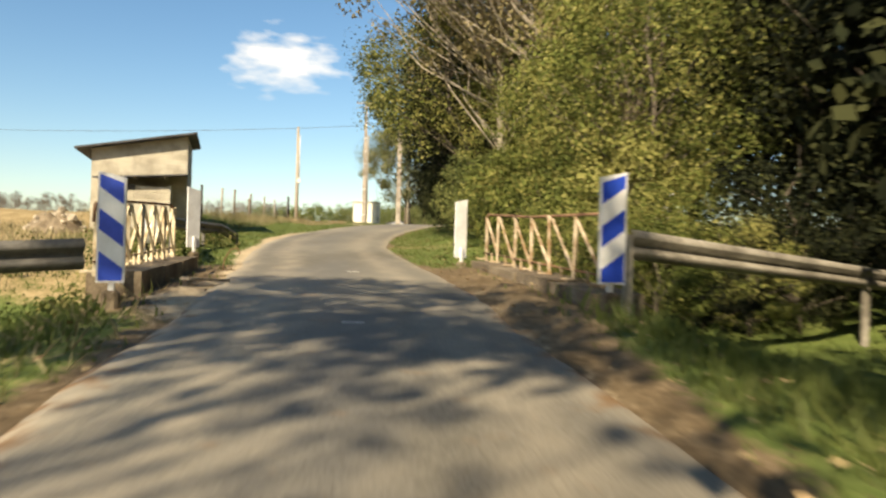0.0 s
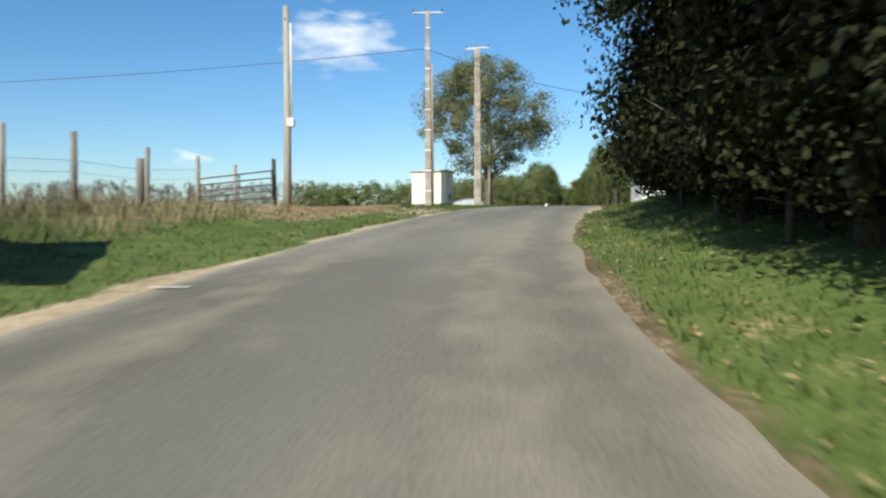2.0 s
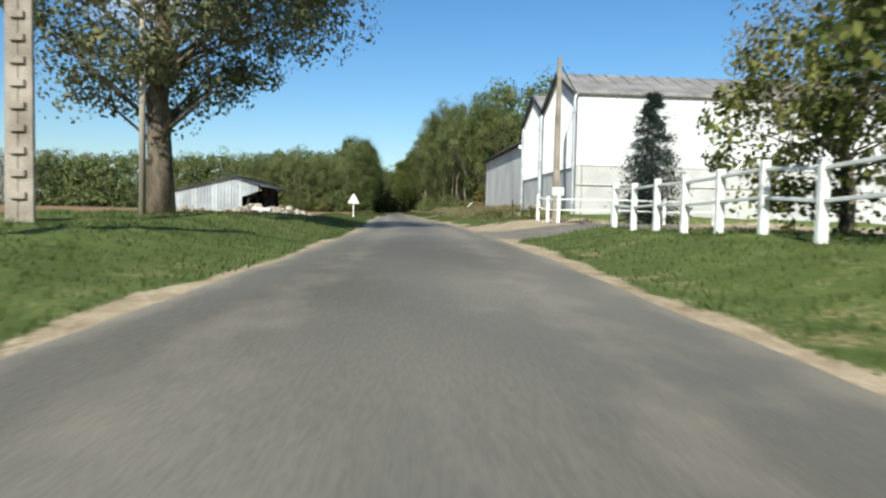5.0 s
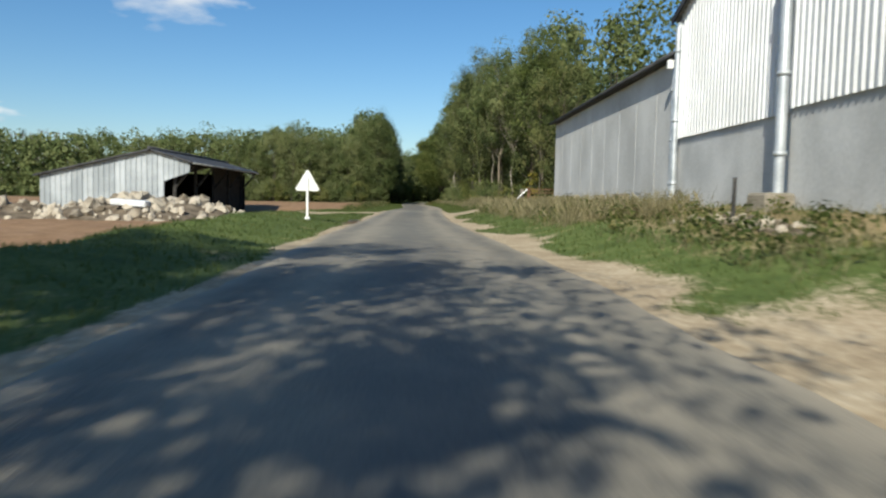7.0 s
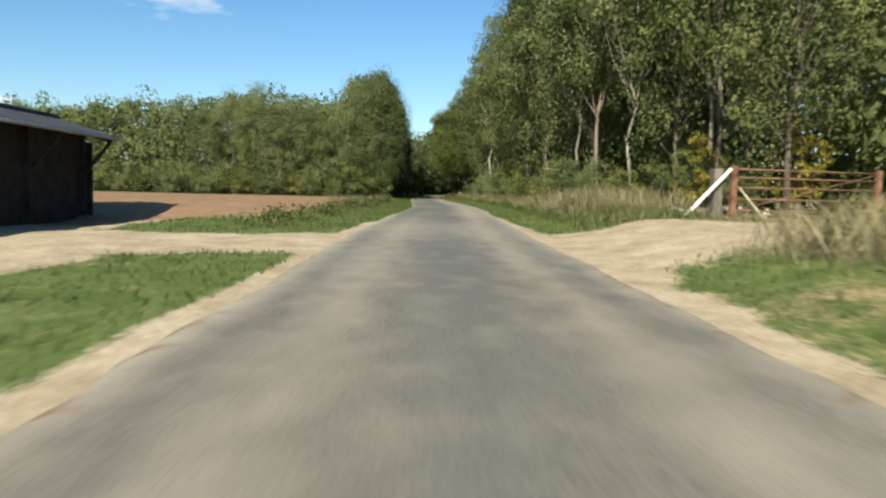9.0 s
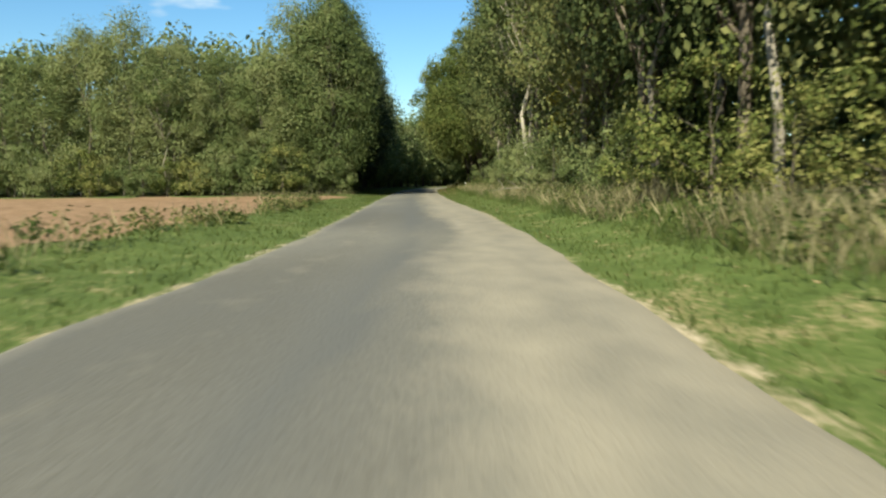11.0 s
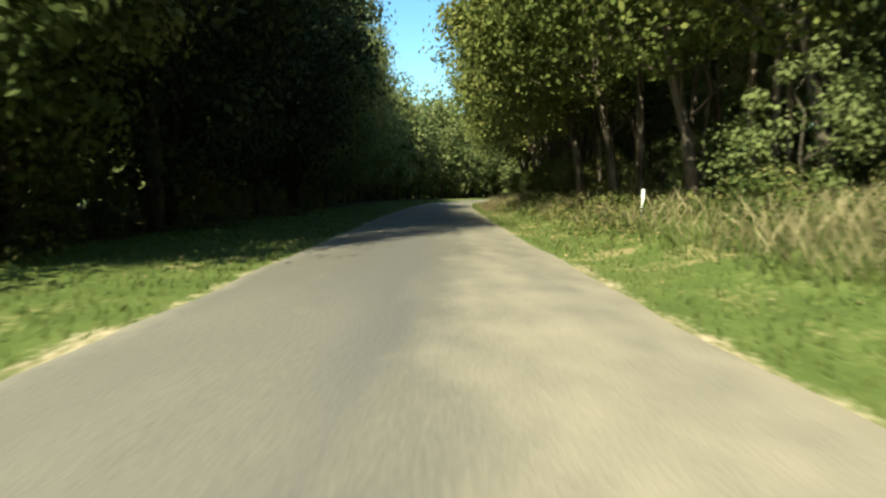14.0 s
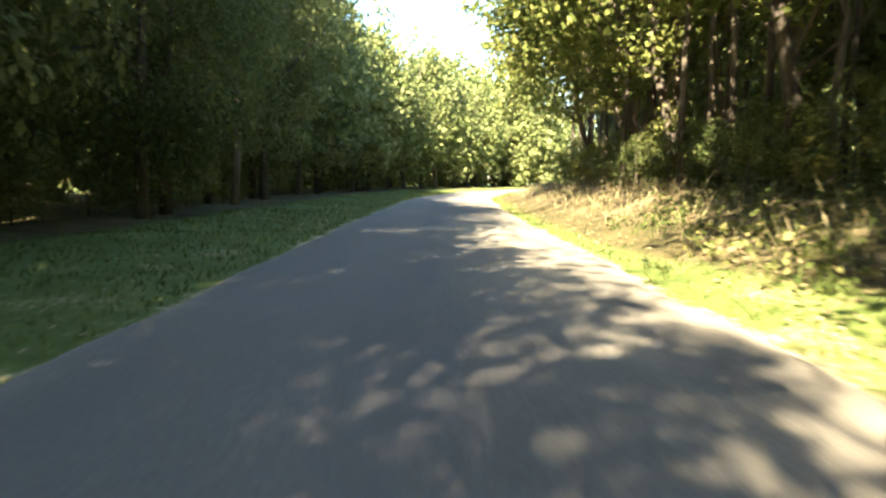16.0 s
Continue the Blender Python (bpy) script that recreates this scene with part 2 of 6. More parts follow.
def ground_material():
    """Grass, dry grass, ploughed soil, gravel and leaf litter, by the ground's own cover map."""
    m = bpy.data.materials.new("ground_cover")
    m.use_nodes = True
    n, l = m.node_tree.nodes, m.node_tree.links
    b = n["Principled BSDF"]
    b.inputs["Roughness"].default_value = 0.95
    b.inputs["Specular IOR Level"].default_value = 0.15
    geo = n.new("ShaderNodeNewGeometry")

    def tex(scale, detail=4.0):
        t = n.new("ShaderNodeTexNoise")
        t.inputs["Scale"].default_value, t.inputs["Detail"].default_value = scale, detail
        l.new(geo.outputs["Position"], t.inputs["Vector"])
        return t.outputs["Fac"]

    def ramp(fac, stops):
        r = n.new("ShaderNodeValToRGB")
        e = r.color_ramp.elements
        e[0].position, e[0].color = stops[0][0], (*stops[0][1], 1)
        e[1].position, e[1].color = stops[-1][0], (*stops[-1][1], 1)
        for p, c in stops[1:-1]:
            e.new(p).color = (*c, 1)
        l.new(fac, r.inputs["Fac"])
        return r.outputs["Color"]

    big, mid, small = tex(0.25), tex(1.6), tex(14.0)
    both = n.new("ShaderNodeMath")
    both.operation = "MULTIPLY_ADD"
    l.new(small, both.inputs[0])
    both.inputs[1].default_value = 0.5
    half = n.new("ShaderNodeMath")
    half.operation = "MULTIPLY"
    l.new(mid, half.inputs[0])
    half.inputs[1].default_value = 0.5
    l.new(half.outputs[0], both.inputs[2])
    mixv = both.outputs[0]
    colour = ramp(mixv, [(0.3, (0.055, 0.078, 0.019)), (0.5, (0.098, 0.132, 0.033)), (0.7, (0.168, 0.186, 0.06))])
    covers = [("dry", [(0.3, (0.16, 0.115, 0.05)), (0.5, (0.27, 0.2, 0.1)), (0.7, (0.4, 0.31, 0.17))]),
              ("soil", [(0.3, (0.17, 0.1, 0.052)), (0.5, (0.26, 0.16, 0.088)), (0.7, (0.36, 0.235, 0.14))]),
              ("litter", [(0.3, (0.03, 0.03, 0.012)), (0.5, (0.07, 0.06, 0.025)), (0.7, (0.14, 0.11, 0.05))]),
              ("earth", [(0.3, (0.06, 0.042, 0.022)), (0.5, (0.13, 0.092, 0.052)), (0.7, (0.24, 0.18, 0.11))]),
              ("gravel", [(0.3, (0.235, 0.172, 0.105)), (0.5, (0.4, 0.312, 0.198)), (0.7, (0.55, 0.455, 0.315))])]
    for cover, stops in covers:
        a = n.new("ShaderNodeAttribute")
        a.attribute_name = cover
        rough_edge = n.new("ShaderNodeMath")
        rough_edge.operation = "MULTIPLY_ADD"
        l.new(mixv, rough_edge.inputs[0])
        rough_edge.inputs[1].default_value = 1.3
        off = n.new("ShaderNodeMath")
        off.operation = "SUBTRACT"
        l.new(a.outputs["Fac"], off.inputs[0])
        off.inputs[1].default_value = 0.65
        l.new(off.outputs[0], rough_edge.inputs[2])
        sharp = n.new("ShaderNodeMapRange")
        sharp.inputs["From Min"].default_value, sharp.inputs["From Max"].default_value = 0.38, 0.62
        l.new(rough_edge.outputs[0], sharp.inputs["Value"])
        mx = n.new("ShaderNodeMix")
        mx.data_type = "RGBA"
        l.new(sharp.outputs["Result"], mx.inputs["Factor"])
        l.new(colour, mx.inputs["A"])
        l.new(ramp(mixv, stops), mx.inputs["B"])
        colour = mx.outputs["Result"]
    l.new(colour, b.inputs["Base Color"])
    bp = n.new("ShaderNodeBump")
    bp.inputs["Strength"].default_value, bp.inputs["Distance"].default_value = 0.9, 0.05
    l.new(mixv, bp.inputs["Height"])
    l.new(bp.outputs["Normal"], b.inputs["Normal"])
    return m


GROUND = ground_material()


# ---- builders ----
def mesh_of(name, verts, faces, material, smooth=False):
    me = bpy.data.meshes.new(name)
    me.from_pydata([tuple(v) for v in verts], [], [tuple(f) for f in faces])
    me.materials.append(material)
    if smooth:
        me.polygons.foreach_set("use_smooth", [True] * len(me.polygons))
    return me


def quads_mesh(name, quads, material):
    """A mesh of loose quads from an array (n, 4, 3)."""
    quads = np.asarray(quads, dtype=np.float32)
    k = len(quads)
    me = bpy.data.meshes.new(name)
    me.vertices.add(4 * k)
    me.vertices.foreach_set("co", quads.reshape(-1))
    me.loops.add(4 * k)
    me.loops.foreach_set("vertex_index", np.arange(4 * k, dtype=np.int32))
    me.polygons.add(k)
    me.polygons.foreach_set("loop_start", np.arange(0, 4 * k, 4, dtype=np.int32))
    me.update(calc_edges=True)
    me.validate()
    me.materials.append(material)
    return me


def part(name, me, parent=None, label="", m=None):
    """Links a mesh as one object under its thing."""
    ob = new(name, me)
    if parent is not None:
        ob.parent = parent
    if m is not None:
        ob.matrix_basis = m
    if label:
        ob["label"] = label
    return ob


def thing(name, m, label, category, group="", kind=""):
    ob = new(name)
    ob.empty_display_size = 0.2
    ob.matrix_basis = m
    return tagged(ob, label, category, group, kind)


def box_mesh(name, size, material, bevel=0.01, at=(0, 0, 0), turn=None):
    bm = bmesh.new()
    bmesh.ops.create_cube(bm, size=1.0)
    bmesh.ops.scale(bm, vec=size, verts=bm.verts)
    if bevel:
        bmesh.ops.bevel(bm, geom=bm.edges[:], offset=bevel, segments=1, affect="EDGES")
    if turn is not None:
        bmesh.ops.transform(bm, matrix=turn, verts=bm.verts)
    bmesh.ops.translate(bm, vec=at, verts=bm.verts)
    me = bpy.data.meshes.new(name)
    bm.to_mesh(me)
    bm.free()
    me.materials.append(material)
    return me


def bar_mesh(name, a, b, wide, deep, material, bevel=0.006):
    """A straight bar from a to b."""
    a, b = Vector(a), Vector(b)
    turn = (b - a).to_track_quat("Z", "Y").to_matrix().to_4x4()
    return box_mesh(name, (wide, deep, (b - a).length), material, bevel, (a + b) / 2, turn)


def tube_data(points, radii, sides=6):
    """Rings round a polyline: vertices and faces."""
    pts = [Vector(p) for p in points]
    verts, faces = [], []
    for i, p in enumerate(pts):
        d = (pts[min(i + 1, len(pts) - 1)] - pts[max(i - 1, 0)]).normalized()
        s = d.cross(Vector((0, 1, 0.013)) if abs(d.y) < 0.9 else Vector((1, 0, 0))).normalized()
        u = s.cross(d)
        for k in range(sides):
            a = 2 * math.pi * k / sides
            verts.append(p + radii[i] * (math.cos(a) * s + math.sin(a) * u))
    for i in range(len(pts) - 1):
        for k in range(sides):
            q = (k + 1) % sides
            faces.append((i * sides + k, i * sides + q, (i + 1) * sides + q, (i + 1) * sides + k))
    faces.append(tuple(range(sides))[::-1])
    faces.append(tuple((len(pts) - 1) * sides + k for k in range(sides)))
    return verts, faces


def tube_mesh(name, points, radii, material, sides=8):
    v, f = tube_data(points, radii, sides)
    return mesh_of(name, v, f, material, True)


def joined(name, pieces, material, smooth=False):
    verts, faces = [], []
    for v, f in pieces:
        o = len(verts)
        verts += list(v)
        faces += [tuple(i + o for i in face) for face in f]
    return mesh_of(name, verts, faces, material, smooth)


# ---- the lie of the land ----
LEFT_EDGE = [(-60, 12.0), (-30, 7.2), (-12, 4.4), (0, 2.5), (5, 0.95), (7.5, 0.3), (12, -0.85), (14, -1.8), (17.6, -2.7), (20, -3.35), (23.4, -4.15), (28, -5.0), (33, -5.4), (38, -5.5), (43.5, -5.3), (47, -4.95), (52, -4.5), (58, -4.2), (65, -3.8),
             (80, -2.95), (95, -2.35), (105, -2.4), (115, -2.7), (127, -2.65), (149, -2.8), (165, -2.3), (177, -1.95), (191, -2.3), (205, -2.8), (218, -3.1), (230, -3.3), (246, -3.6), (262, -3.5), (282, -2.9), (300, 0.0), (320, 7.5), (345, 22), (460, 100)]
RIGHT_EDGE = [(-60, 15.6), (-30, 10.8), (-12, 7.9), (0, 5.35), (3.4, 4.8), (7, 4.1), (12, 2.8), (17, 1.35), (20, 0.75), (25, 0.05), (30, -0.5), (35, -0.8), (41, -0.75), (46, -0.55), (50, -0.1), (54, 0.15), (60, 0.7), (66, 1.1),
              (80, 1.65), (92, 1.95), (100, 1.9), (106, 2.0), (120, 1.5), (129, 1.25), (149, 1.45), (164, 1.9), (177, 2.3), (191, 2.05), (205, 1.4), (222, 1.0), (236, 0.75), (246, 0.75), (262, 0.7), (282, 1.3), (300, 4.2), (320, 11.7), (345, 26), (460, 104)]
RISE_KEYS = [(-60, -3.6), (-12, -3.45), (-3.7, -3.31), (2.8, -3.0), (9.4, -2.72), (16, -2.42), (23, -2.0), (30, -1.6), (37.6, -1.12), (45, -0.58), (52.8, -0.17),
             (60, 0.02), (72, 0.15), (86, 0.24), (105, 0.32), (131, 0.33), (172, 0.34), (260, 0.34), (460, 0.6)]
LEFT_BANK = [(-60, 0.2), (0, 0.1), (4, -1.2), (8, -1.1), (12, 0.05), (20, 0.1), (26, 0.0), (31, 0.12), (35, 0.25), (39, 0.35), (46, 0.1), (58, 0.0), (63, 0.0), (68, 0.2), (72, 0.3), (84, 0.42), (92, 0.5), (106, 0.25), (116, 0.4), (126, 0.42), (133, -0.08), (152, -0.12), (160, 0.1), (460, 0.1)]
RIGHT_BANK = [(-60, 0.2), (0, 0.1), (4, -1.0), (9, -0.8), (13, 0.15), (30, 0.3), (58, 0.45), (75, 0.5), (90, 0.3), (100, 0.25), (110, 0.5), (138, 0.45), (147, 0.33), (158, 0.4), (200, 0.5), (222, 0.5), (236, 0.75), (290, 0.75), (320, 0.3), (460, 0.35)]
FAR_LEFT = [(-60, -2.5), (-10, -1.6), (10, -0.2), (40, -0.2), (60, -0.5), (100, -0.3), (128, 0.08), (164, 0.1), (180, 0.38), (460, 0.5)]
FAR_RIGHT = [(-60, -3.2), (10, -2.2), (50, 0.2), (460, 0.7)]
_ys = np.arange(-60.0, 460.0, 0.5)
_soft = np.exp(-np.linspace(-2, 2, 33) ** 2)
_soft /= _soft.sum()


def _curve(keys):
    k = np.array(keys, float)
    v = np.interp(_ys, k[:, 0], k[:, 1])
    return np.convolve(np.pad(v, 16, mode="edge"), _soft, "valid")


_el, _er, _rz = _curve(LEFT_EDGE), _curve(RIGHT_EDGE), _curve(RISE_KEYS)
_bl, _br, _fl, _fr = _curve(LEFT_BANK), _curve(RIGHT_BANK), _curve(FAR_LEFT), _curve(FAR_RIGHT)


def road_x(y):
    return np.interp(y, _ys, (_el + _er) / 2)


def half(y):
    return np.interp(y, _ys, (_er - _el) / 2)


def road_z(y):
    return np.interp(y, _ys, _rz)


def smooth01(v, a, b):
    t = np.clip((v - a) / (b - a), 0, 1)
    return t * t * (3 - 2 * t)


HALF = 1.98


def wobble(x, y, s, seed=0.0):
    """A cheap smooth unevenness between -1 and 1."""
    return (np.sin(x * s + 1.7 * np.sin(y * s * 0.73 + seed)) + np.sin(y * s * 1.31 + 2.1 * np.sin(x * s * 0.57 + seed * 1.7))) / 2


def land(x, y):
    """The ground's height."""
    x, y = np.asarray(x, float), np.asarray(y, float)
    u = x - road_x(y)
    d = np.abs(u) + HALF - half(y)
    base = road_z(y)
    left = u < 0
    bank = np.where(left, np.interp(y, _ys, _bl), np.interp(y, _ys, _br))
    far = np.where(left, np.interp(y, _ys, _fl), np.interp(y, _ys, _fr))
    near = base - 0.05 + (bank + 0.05) * smooth01(d, 2.4, 5.2)
    shelf = np.where(left, smooth01(y, 28, 33) * (1 - smooth01(y, 42, 48)), 0) * smooth01(d, 5, 8)
    near = near + (base + np.interp(y, [32, 40], [0.72, 0.42]) - near) * shelf
    z = near + (far - near) * smooth01(d, 9, 42)
    from_d, to_d = np.interp(y, [102, 130, 142], [4.2, 4.4, 6.0]), np.interp(y, [102, 130, 142], [6.5, 7.5, 14.0])
    hollow = np.interp(y, [107, 140, 150, 164], [0.5, 0.5, 0.6, 0.82]) * smooth01(y, 102, 107) * (1 - smooth01(y, 162, 172)) * (1 - smooth01(d, 30, 45))
    z = z - np.where(left, hollow * smooth01(d, from_d, to_d), 0)
    yard = smooth01(x, 6.0, 8.0) * smooth01(y, 102, 105) * (1 - smooth01(y, 145, 149))
    z = z + 0.35 * yard
    z = z + (0.05 * wobble(x, y, 1.1) + 0.04 * wobble(x, y, 2.7, 2)) * smooth01(d, 2.6, 4.5)
    z = z + np.where(left, 0.05, 0.15) * smooth01(d, 2.02, 2.35) * (1 - smooth01(d, 2.9, 3.5)) * smooth01(y, 0, 3) * (1 - smooth01(y, 10, 12))
    return z + 0.5 * wobble(x, y, 0.03, 1) * smooth01(d, 60, 150)


def gz(x, y):
    return float(land(x, y))


def covers(x, y):
    """How far dry grass, soil, litter, bare earth and gravel cover the ground."""
    u = x - road_x(y)
    d = np.abs(u) + HALF - half(y)
    u = np.sign(u) * d
    w = 0.5 * wobble(x, y, 0.9, 3)
    rim = np.where(u < 0, np.interp(y, [0, 10, 14, 25, 34, 40, 60, 90, 105, 150, 160, 200, 240], [0.7, 0.95, 1.0, 1.1, 0.8, 0.2, 0.2, 0.3, 0.5, 0.5, 0.2, 0.18, 0.1]),
                   np.interp(y, [0, 40, 47, 54, 70, 80, 90, 115, 150, 158, 165, 220, 250], [0.2, 0.35, 0.5, 0.7, 0.65, 0.6, 1.8, 1.8, 1.2, 0.35, 0.2, 0.15, 0.2]))
    rim = rim * (0.65 + 0.55 * wobble(x, y, 0.55, 7) + 0.25 * wobble(x, y, 1.7, 4))
    sandy = np.where(u < 0, smooth01(y, 2, 5), smooth01(y, 38, 46))
    gravel = (1 - smooth01(d + 0.2 * w, HALF + 0.1 * rim, HALF + 0.12 + rim)) * (0.35 + 0.65 * sandy) * np.interp(y, [152, 166], [1.0, 0.5])
    earth = (1 - smooth01(d + 0.35 * w, HALF - 0.05, HALF + 0.3 + 0.5 * (y < 12))) * (1 - 0.9 * sandy) * np.where(y < 12, 1.0, 0.75)
    earth = np.maximum(earth, (1 - smooth01(d, 3.2, 4.4)) * smooth01(y, 1.5, 4) * (1 - smooth01(y, 9.5, 11.5)) * 0.8)
    # Brown earth also darkens the far right bank where tree shade is missing.
    earth = np.maximum(earth, 0.42 * smooth01(u, 2.4, 3.4) * smooth01(y, 228, 238))
    muddy = np.exp(-((y - 125.8) / 2.6) ** 4) * (u < 0) * (1 - smooth01(d + 0.3 * w, HALF + 0.35, HALF + 0.8))
    gravel = gravel * (1 - 0.75 * muddy)
    earth = np.maximum(earth, 0.85 * muddy)
    track = np.exp(-((y - 145.5 - 0.10 * (x - 2) * (x > 0) - 0.04 * (x + 8) * (x < -8) + 0.4 * w) / (3.0 + 1.6 * (x > 2))) ** 4) * (np.abs(x) < 40)
    entry = np.exp(-((y - 96.0 + 0.5 * w) / 7.6) ** 6) * (u > 0) * (x < 40)
    yard = smooth01(-x - 0.5 * w, np.interp(y, [130, 137, 147, 150], [8.0, 5.3, 5.2, 9.0]), np.interp(y, [130, 137, 147, 150], [10.0, 6.1, 6.0, 11.0])) * smooth01(y, 128, 131) * (1 - smooth01(y, 158, 162)) * (x > -45)
    side = np.exp(-((y - 48 + w) / 5.0) ** 4) * smooth01(-u, 1.5, 2.5) * (1 - smooth01(-u, 3.2, 5.2))
    gravel = np.maximum.reduce([gravel, track, 0.95 * entry, yard, 0.52 * side])
    soil = smooth01(-u, 5.5, 7.0) * smooth01(y, 100, 104) * (1 - smooth01(y, 126, 130))
    verge = np.interp(y, [158, 185, 203, 212], [5.2, 4.5, 4.3, 3.5])
    soil = np.maximum(soil, smooth01(-u + 0.3 * w, verge, verge + 0.7) * smooth01(y, 154, 158) * (1 - smooth01(y, 212.5, 214)))
    start = np.interp(y, [46, 52, 58, 62, 68, 95], [4.2, 4.7, 6.2, 7.6, 10.5, 10.5])
    soil = np.maximum(soil, smooth01(-u + 0.4 * w, start - 0.3, start + 0.9) * smooth01(y, 41, 44.5) * (1 - smooth01(y, 100, 104)))
    soil = np.maximum(soil, 0.9 * smooth01(-u, 20, 26) * (1 - smooth01(y, 100, 104)) * (y > -5))
    dry = smooth01(-u, 7, 10) * (1 - smooth01(y, 44, 50)) * 0.95
    dry = np.maximum(dry, 0.85 * smooth01(-u, 2.9, 4.2) * smooth01(y, 36, 41) * (1 - smooth01(y, 50, 54)))
    dry = np.maximum(dry, 0.75 * smooth01(-u, 4.4, 6.0) * smooth01(y, 33, 37) * (1 - smooth01(y, 50, 54)))
    dry = np.maximum(dry, 0.62 * smooth01(-u, 3.0, 4.2) * smooth01(y, 7, 10) * (1 - smooth01(y, 22, 27)))
    dry = np.maximum(dry, smooth01(u, 3.6, 5.2) * smooth01(y, 104, 108) * (1 - smooth01(y, 160, 166)) * 0.62)
    dry = np.maximum(dry, 0.5 * smooth01(d, 2.2, 2.6) * (1 - smooth01(d, 2.9, 4.0)) * (0.6 + 0.5 * w))
    dry = np.maximum(dry, 0.2 + 0.2 * wobble(x, y, 0.45, 8) + 0.12 * wobble(x, y, 1.3, 6))
    # Beyond y 244 dark litter runs onto the verge in place of shade.
    inner = np.interp(y, [227, 229, 244, 253], [5.4, 2.9, 2.9, 1.8])
    hedge_side = smooth01(y, 10, 14) * (1 - smooth01(y, 62, 66)) * (1 - smooth01(u, 16, 20))
    wood_side = smooth01(y, 154, 162) * (1 - smooth01(u, 27, 32))
    litter = smooth01(u, inner, inner + 1.3) * np.maximum(wood_side, hedge_side)
    litter = np.maximum(litter, smooth01(-u, 5.0, 6.2) * smooth01(y, 217, 220) * (1 - smooth01(y - 0.32 * np.maximum(0, -x - 14), 236, 246)))
    litter = np.maximum(litter, smooth01(-u, 5.0, 6.2) * smooth01(y, 214, 218) * (1 - smooth01(-u, 26, 31)))
    dry = np.maximum(dry, 0.8 * smooth01(u, 20, 24) * smooth01(y, 8, 14) * (1 - smooth01(y, 92, 96)))
    dry = np.maximum(dry, 0.75 * smooth01(u, 32, 36) * smooth01(y, 180, 186))
    return dry, soil, litter, earth, gravel


def axis(near_a, near_b, step, reach_a, reach_b, grow):
    """Even steps between near_a and near_b, then ever longer ones out to the reach."""
    mids = list(np.arange(near_a, near_b + 1e-6, step))
    for end, sign, reach in ((mids[-1], 1, reach_b), (mids[0], -1, reach_a)):
        s, v = step, end
        while (reach - v) * sign > 0:
            s *= grow
            v += sign * s
            mids.append(v)
    return np.array(sorted(mids))


def make_ground():
    xs, ys = axis(-14.0, 14.0, 0.35, -2500, 2500, 1.14), axis(-14.0, 270.0, 0.7, -1500, 3500, 1.15)
    gx, gy = np.meshgrid(xs, ys)
    z = land(gx, gy)
    nx, ny = len(xs), len(ys)
    me = bpy.data.meshes.new("ground")
    co = np.stack([gx, gy, z], -1).reshape(-1, 3).astype(np.float32)
    i = (np.arange(ny - 1)[:, None] * nx + np.arange(nx - 1)[None]).reshape(-1)
    f = np.stack([i, i + 1, i + nx + 1, i + nx], -1).astype(np.int32)
    me.vertices.add(len(co))
    me.vertices.foreach_set("co", co.reshape(-1))
    me.loops.add(4 * len(f))
    me.loops.foreach_set("vertex_index", f.reshape(-1))
    me.polygons.add(len(f))
    me.polygons.foreach_set("loop_start", np.arange(0, 4 * len(f), 4, dtype=np.int32))
    me.update(calc_edges=True)
    me.polygons.foreach_set("use_smooth", np.ones(len(f), bool))
    for name, v in zip(("dry", "soil", "litter", "earth", "gravel"), covers(gx, gy)):
        me.attributes.new(name, "FLOAT", "POINT").data.foreach_set("value", np.clip(v, 0, 1).reshape(-1).astype(np.float32))
    me.materials.append(GROUND)
    tagged(new("ground", me), "green and dry grass, tilled soil and sandy gravel beside a country road", "ground", kind="structure")


make_ground()


def asphalt_material():
    """Old asphalt: worn stone, patches, and sandy dust where the road's own dust map puts it."""
    m = ASPHALT.copy()
    m.name = "dusty_asphalt"
    n, l = m.node_tree.nodes, m.node_tree.links
    b = n["Principled BSDF"]
    old = b.inputs["Base Color"].links[0].from_socket
    geo = n.new("ShaderNodeNewGeometry")

    def noise_at(scale, stretch, detail=4.0):
        mp = n.new("ShaderNodeMapping")
        mp.inputs["Scale"].default_value = stretch
        l.new(geo.outputs["Position"], mp.inputs["Vector"])
        t = n.new("ShaderNodeTexNoise")
        t.inputs["Scale"].default_value, t.inputs["Detail"].default_value = scale, detail
        l.new(mp.outputs["Vector"], t.inputs["Vector"])
        return t.outputs["Fac"]

    def layer(colour, tone, fac, gain, low, high, attr):
        a = n.new("ShaderNodeAttribute")
        a.attribute_name = attr
        add = n.new("ShaderNodeMath")
        add.operation = "MULTIPLY_ADD"
        l.new(fac, add.inputs[0])
        add.inputs[1].default_value = gain
        l.new(a.outputs["Fac"], add.inputs[2])
        mr = n.new("ShaderNodeMapRange")
        mr.inputs["From Min"].default_value, mr.inputs["From Max"].default_value = low, high
        l.new(add.outputs[0], mr.inputs["Value"])
        mx = n.new("ShaderNodeMix")
        mx.data_type = "RGBA"
        l.new(mr.outputs["Result"], mx.inputs["Factor"])
        l.new(colour, mx.inputs["A"])
        mx.inputs["B"].default_value = (*tone, 1)
        return mx.outputs["Result"]
    colour = layer(old, (0.122, 0.117, 0.104), noise_at(0.5, (1.0, 0.22, 1)), 1.0, 1.1, 1.55, "patch")
    colour = layer(colour, (0.33, 0.283, 0.208), noise_at(2.6, (1.0, 0.5, 1)), 0.9, 0.75, 1.55, "dust")
    colour = layer(colour, (0.2, 0.12, 0.06), noise_at(3.2, (1.0, 1.0, 1)), 1.0, 1.12, 1.3, "mud")
    l.new(colour, b.inputs["Base Color"])
    return m


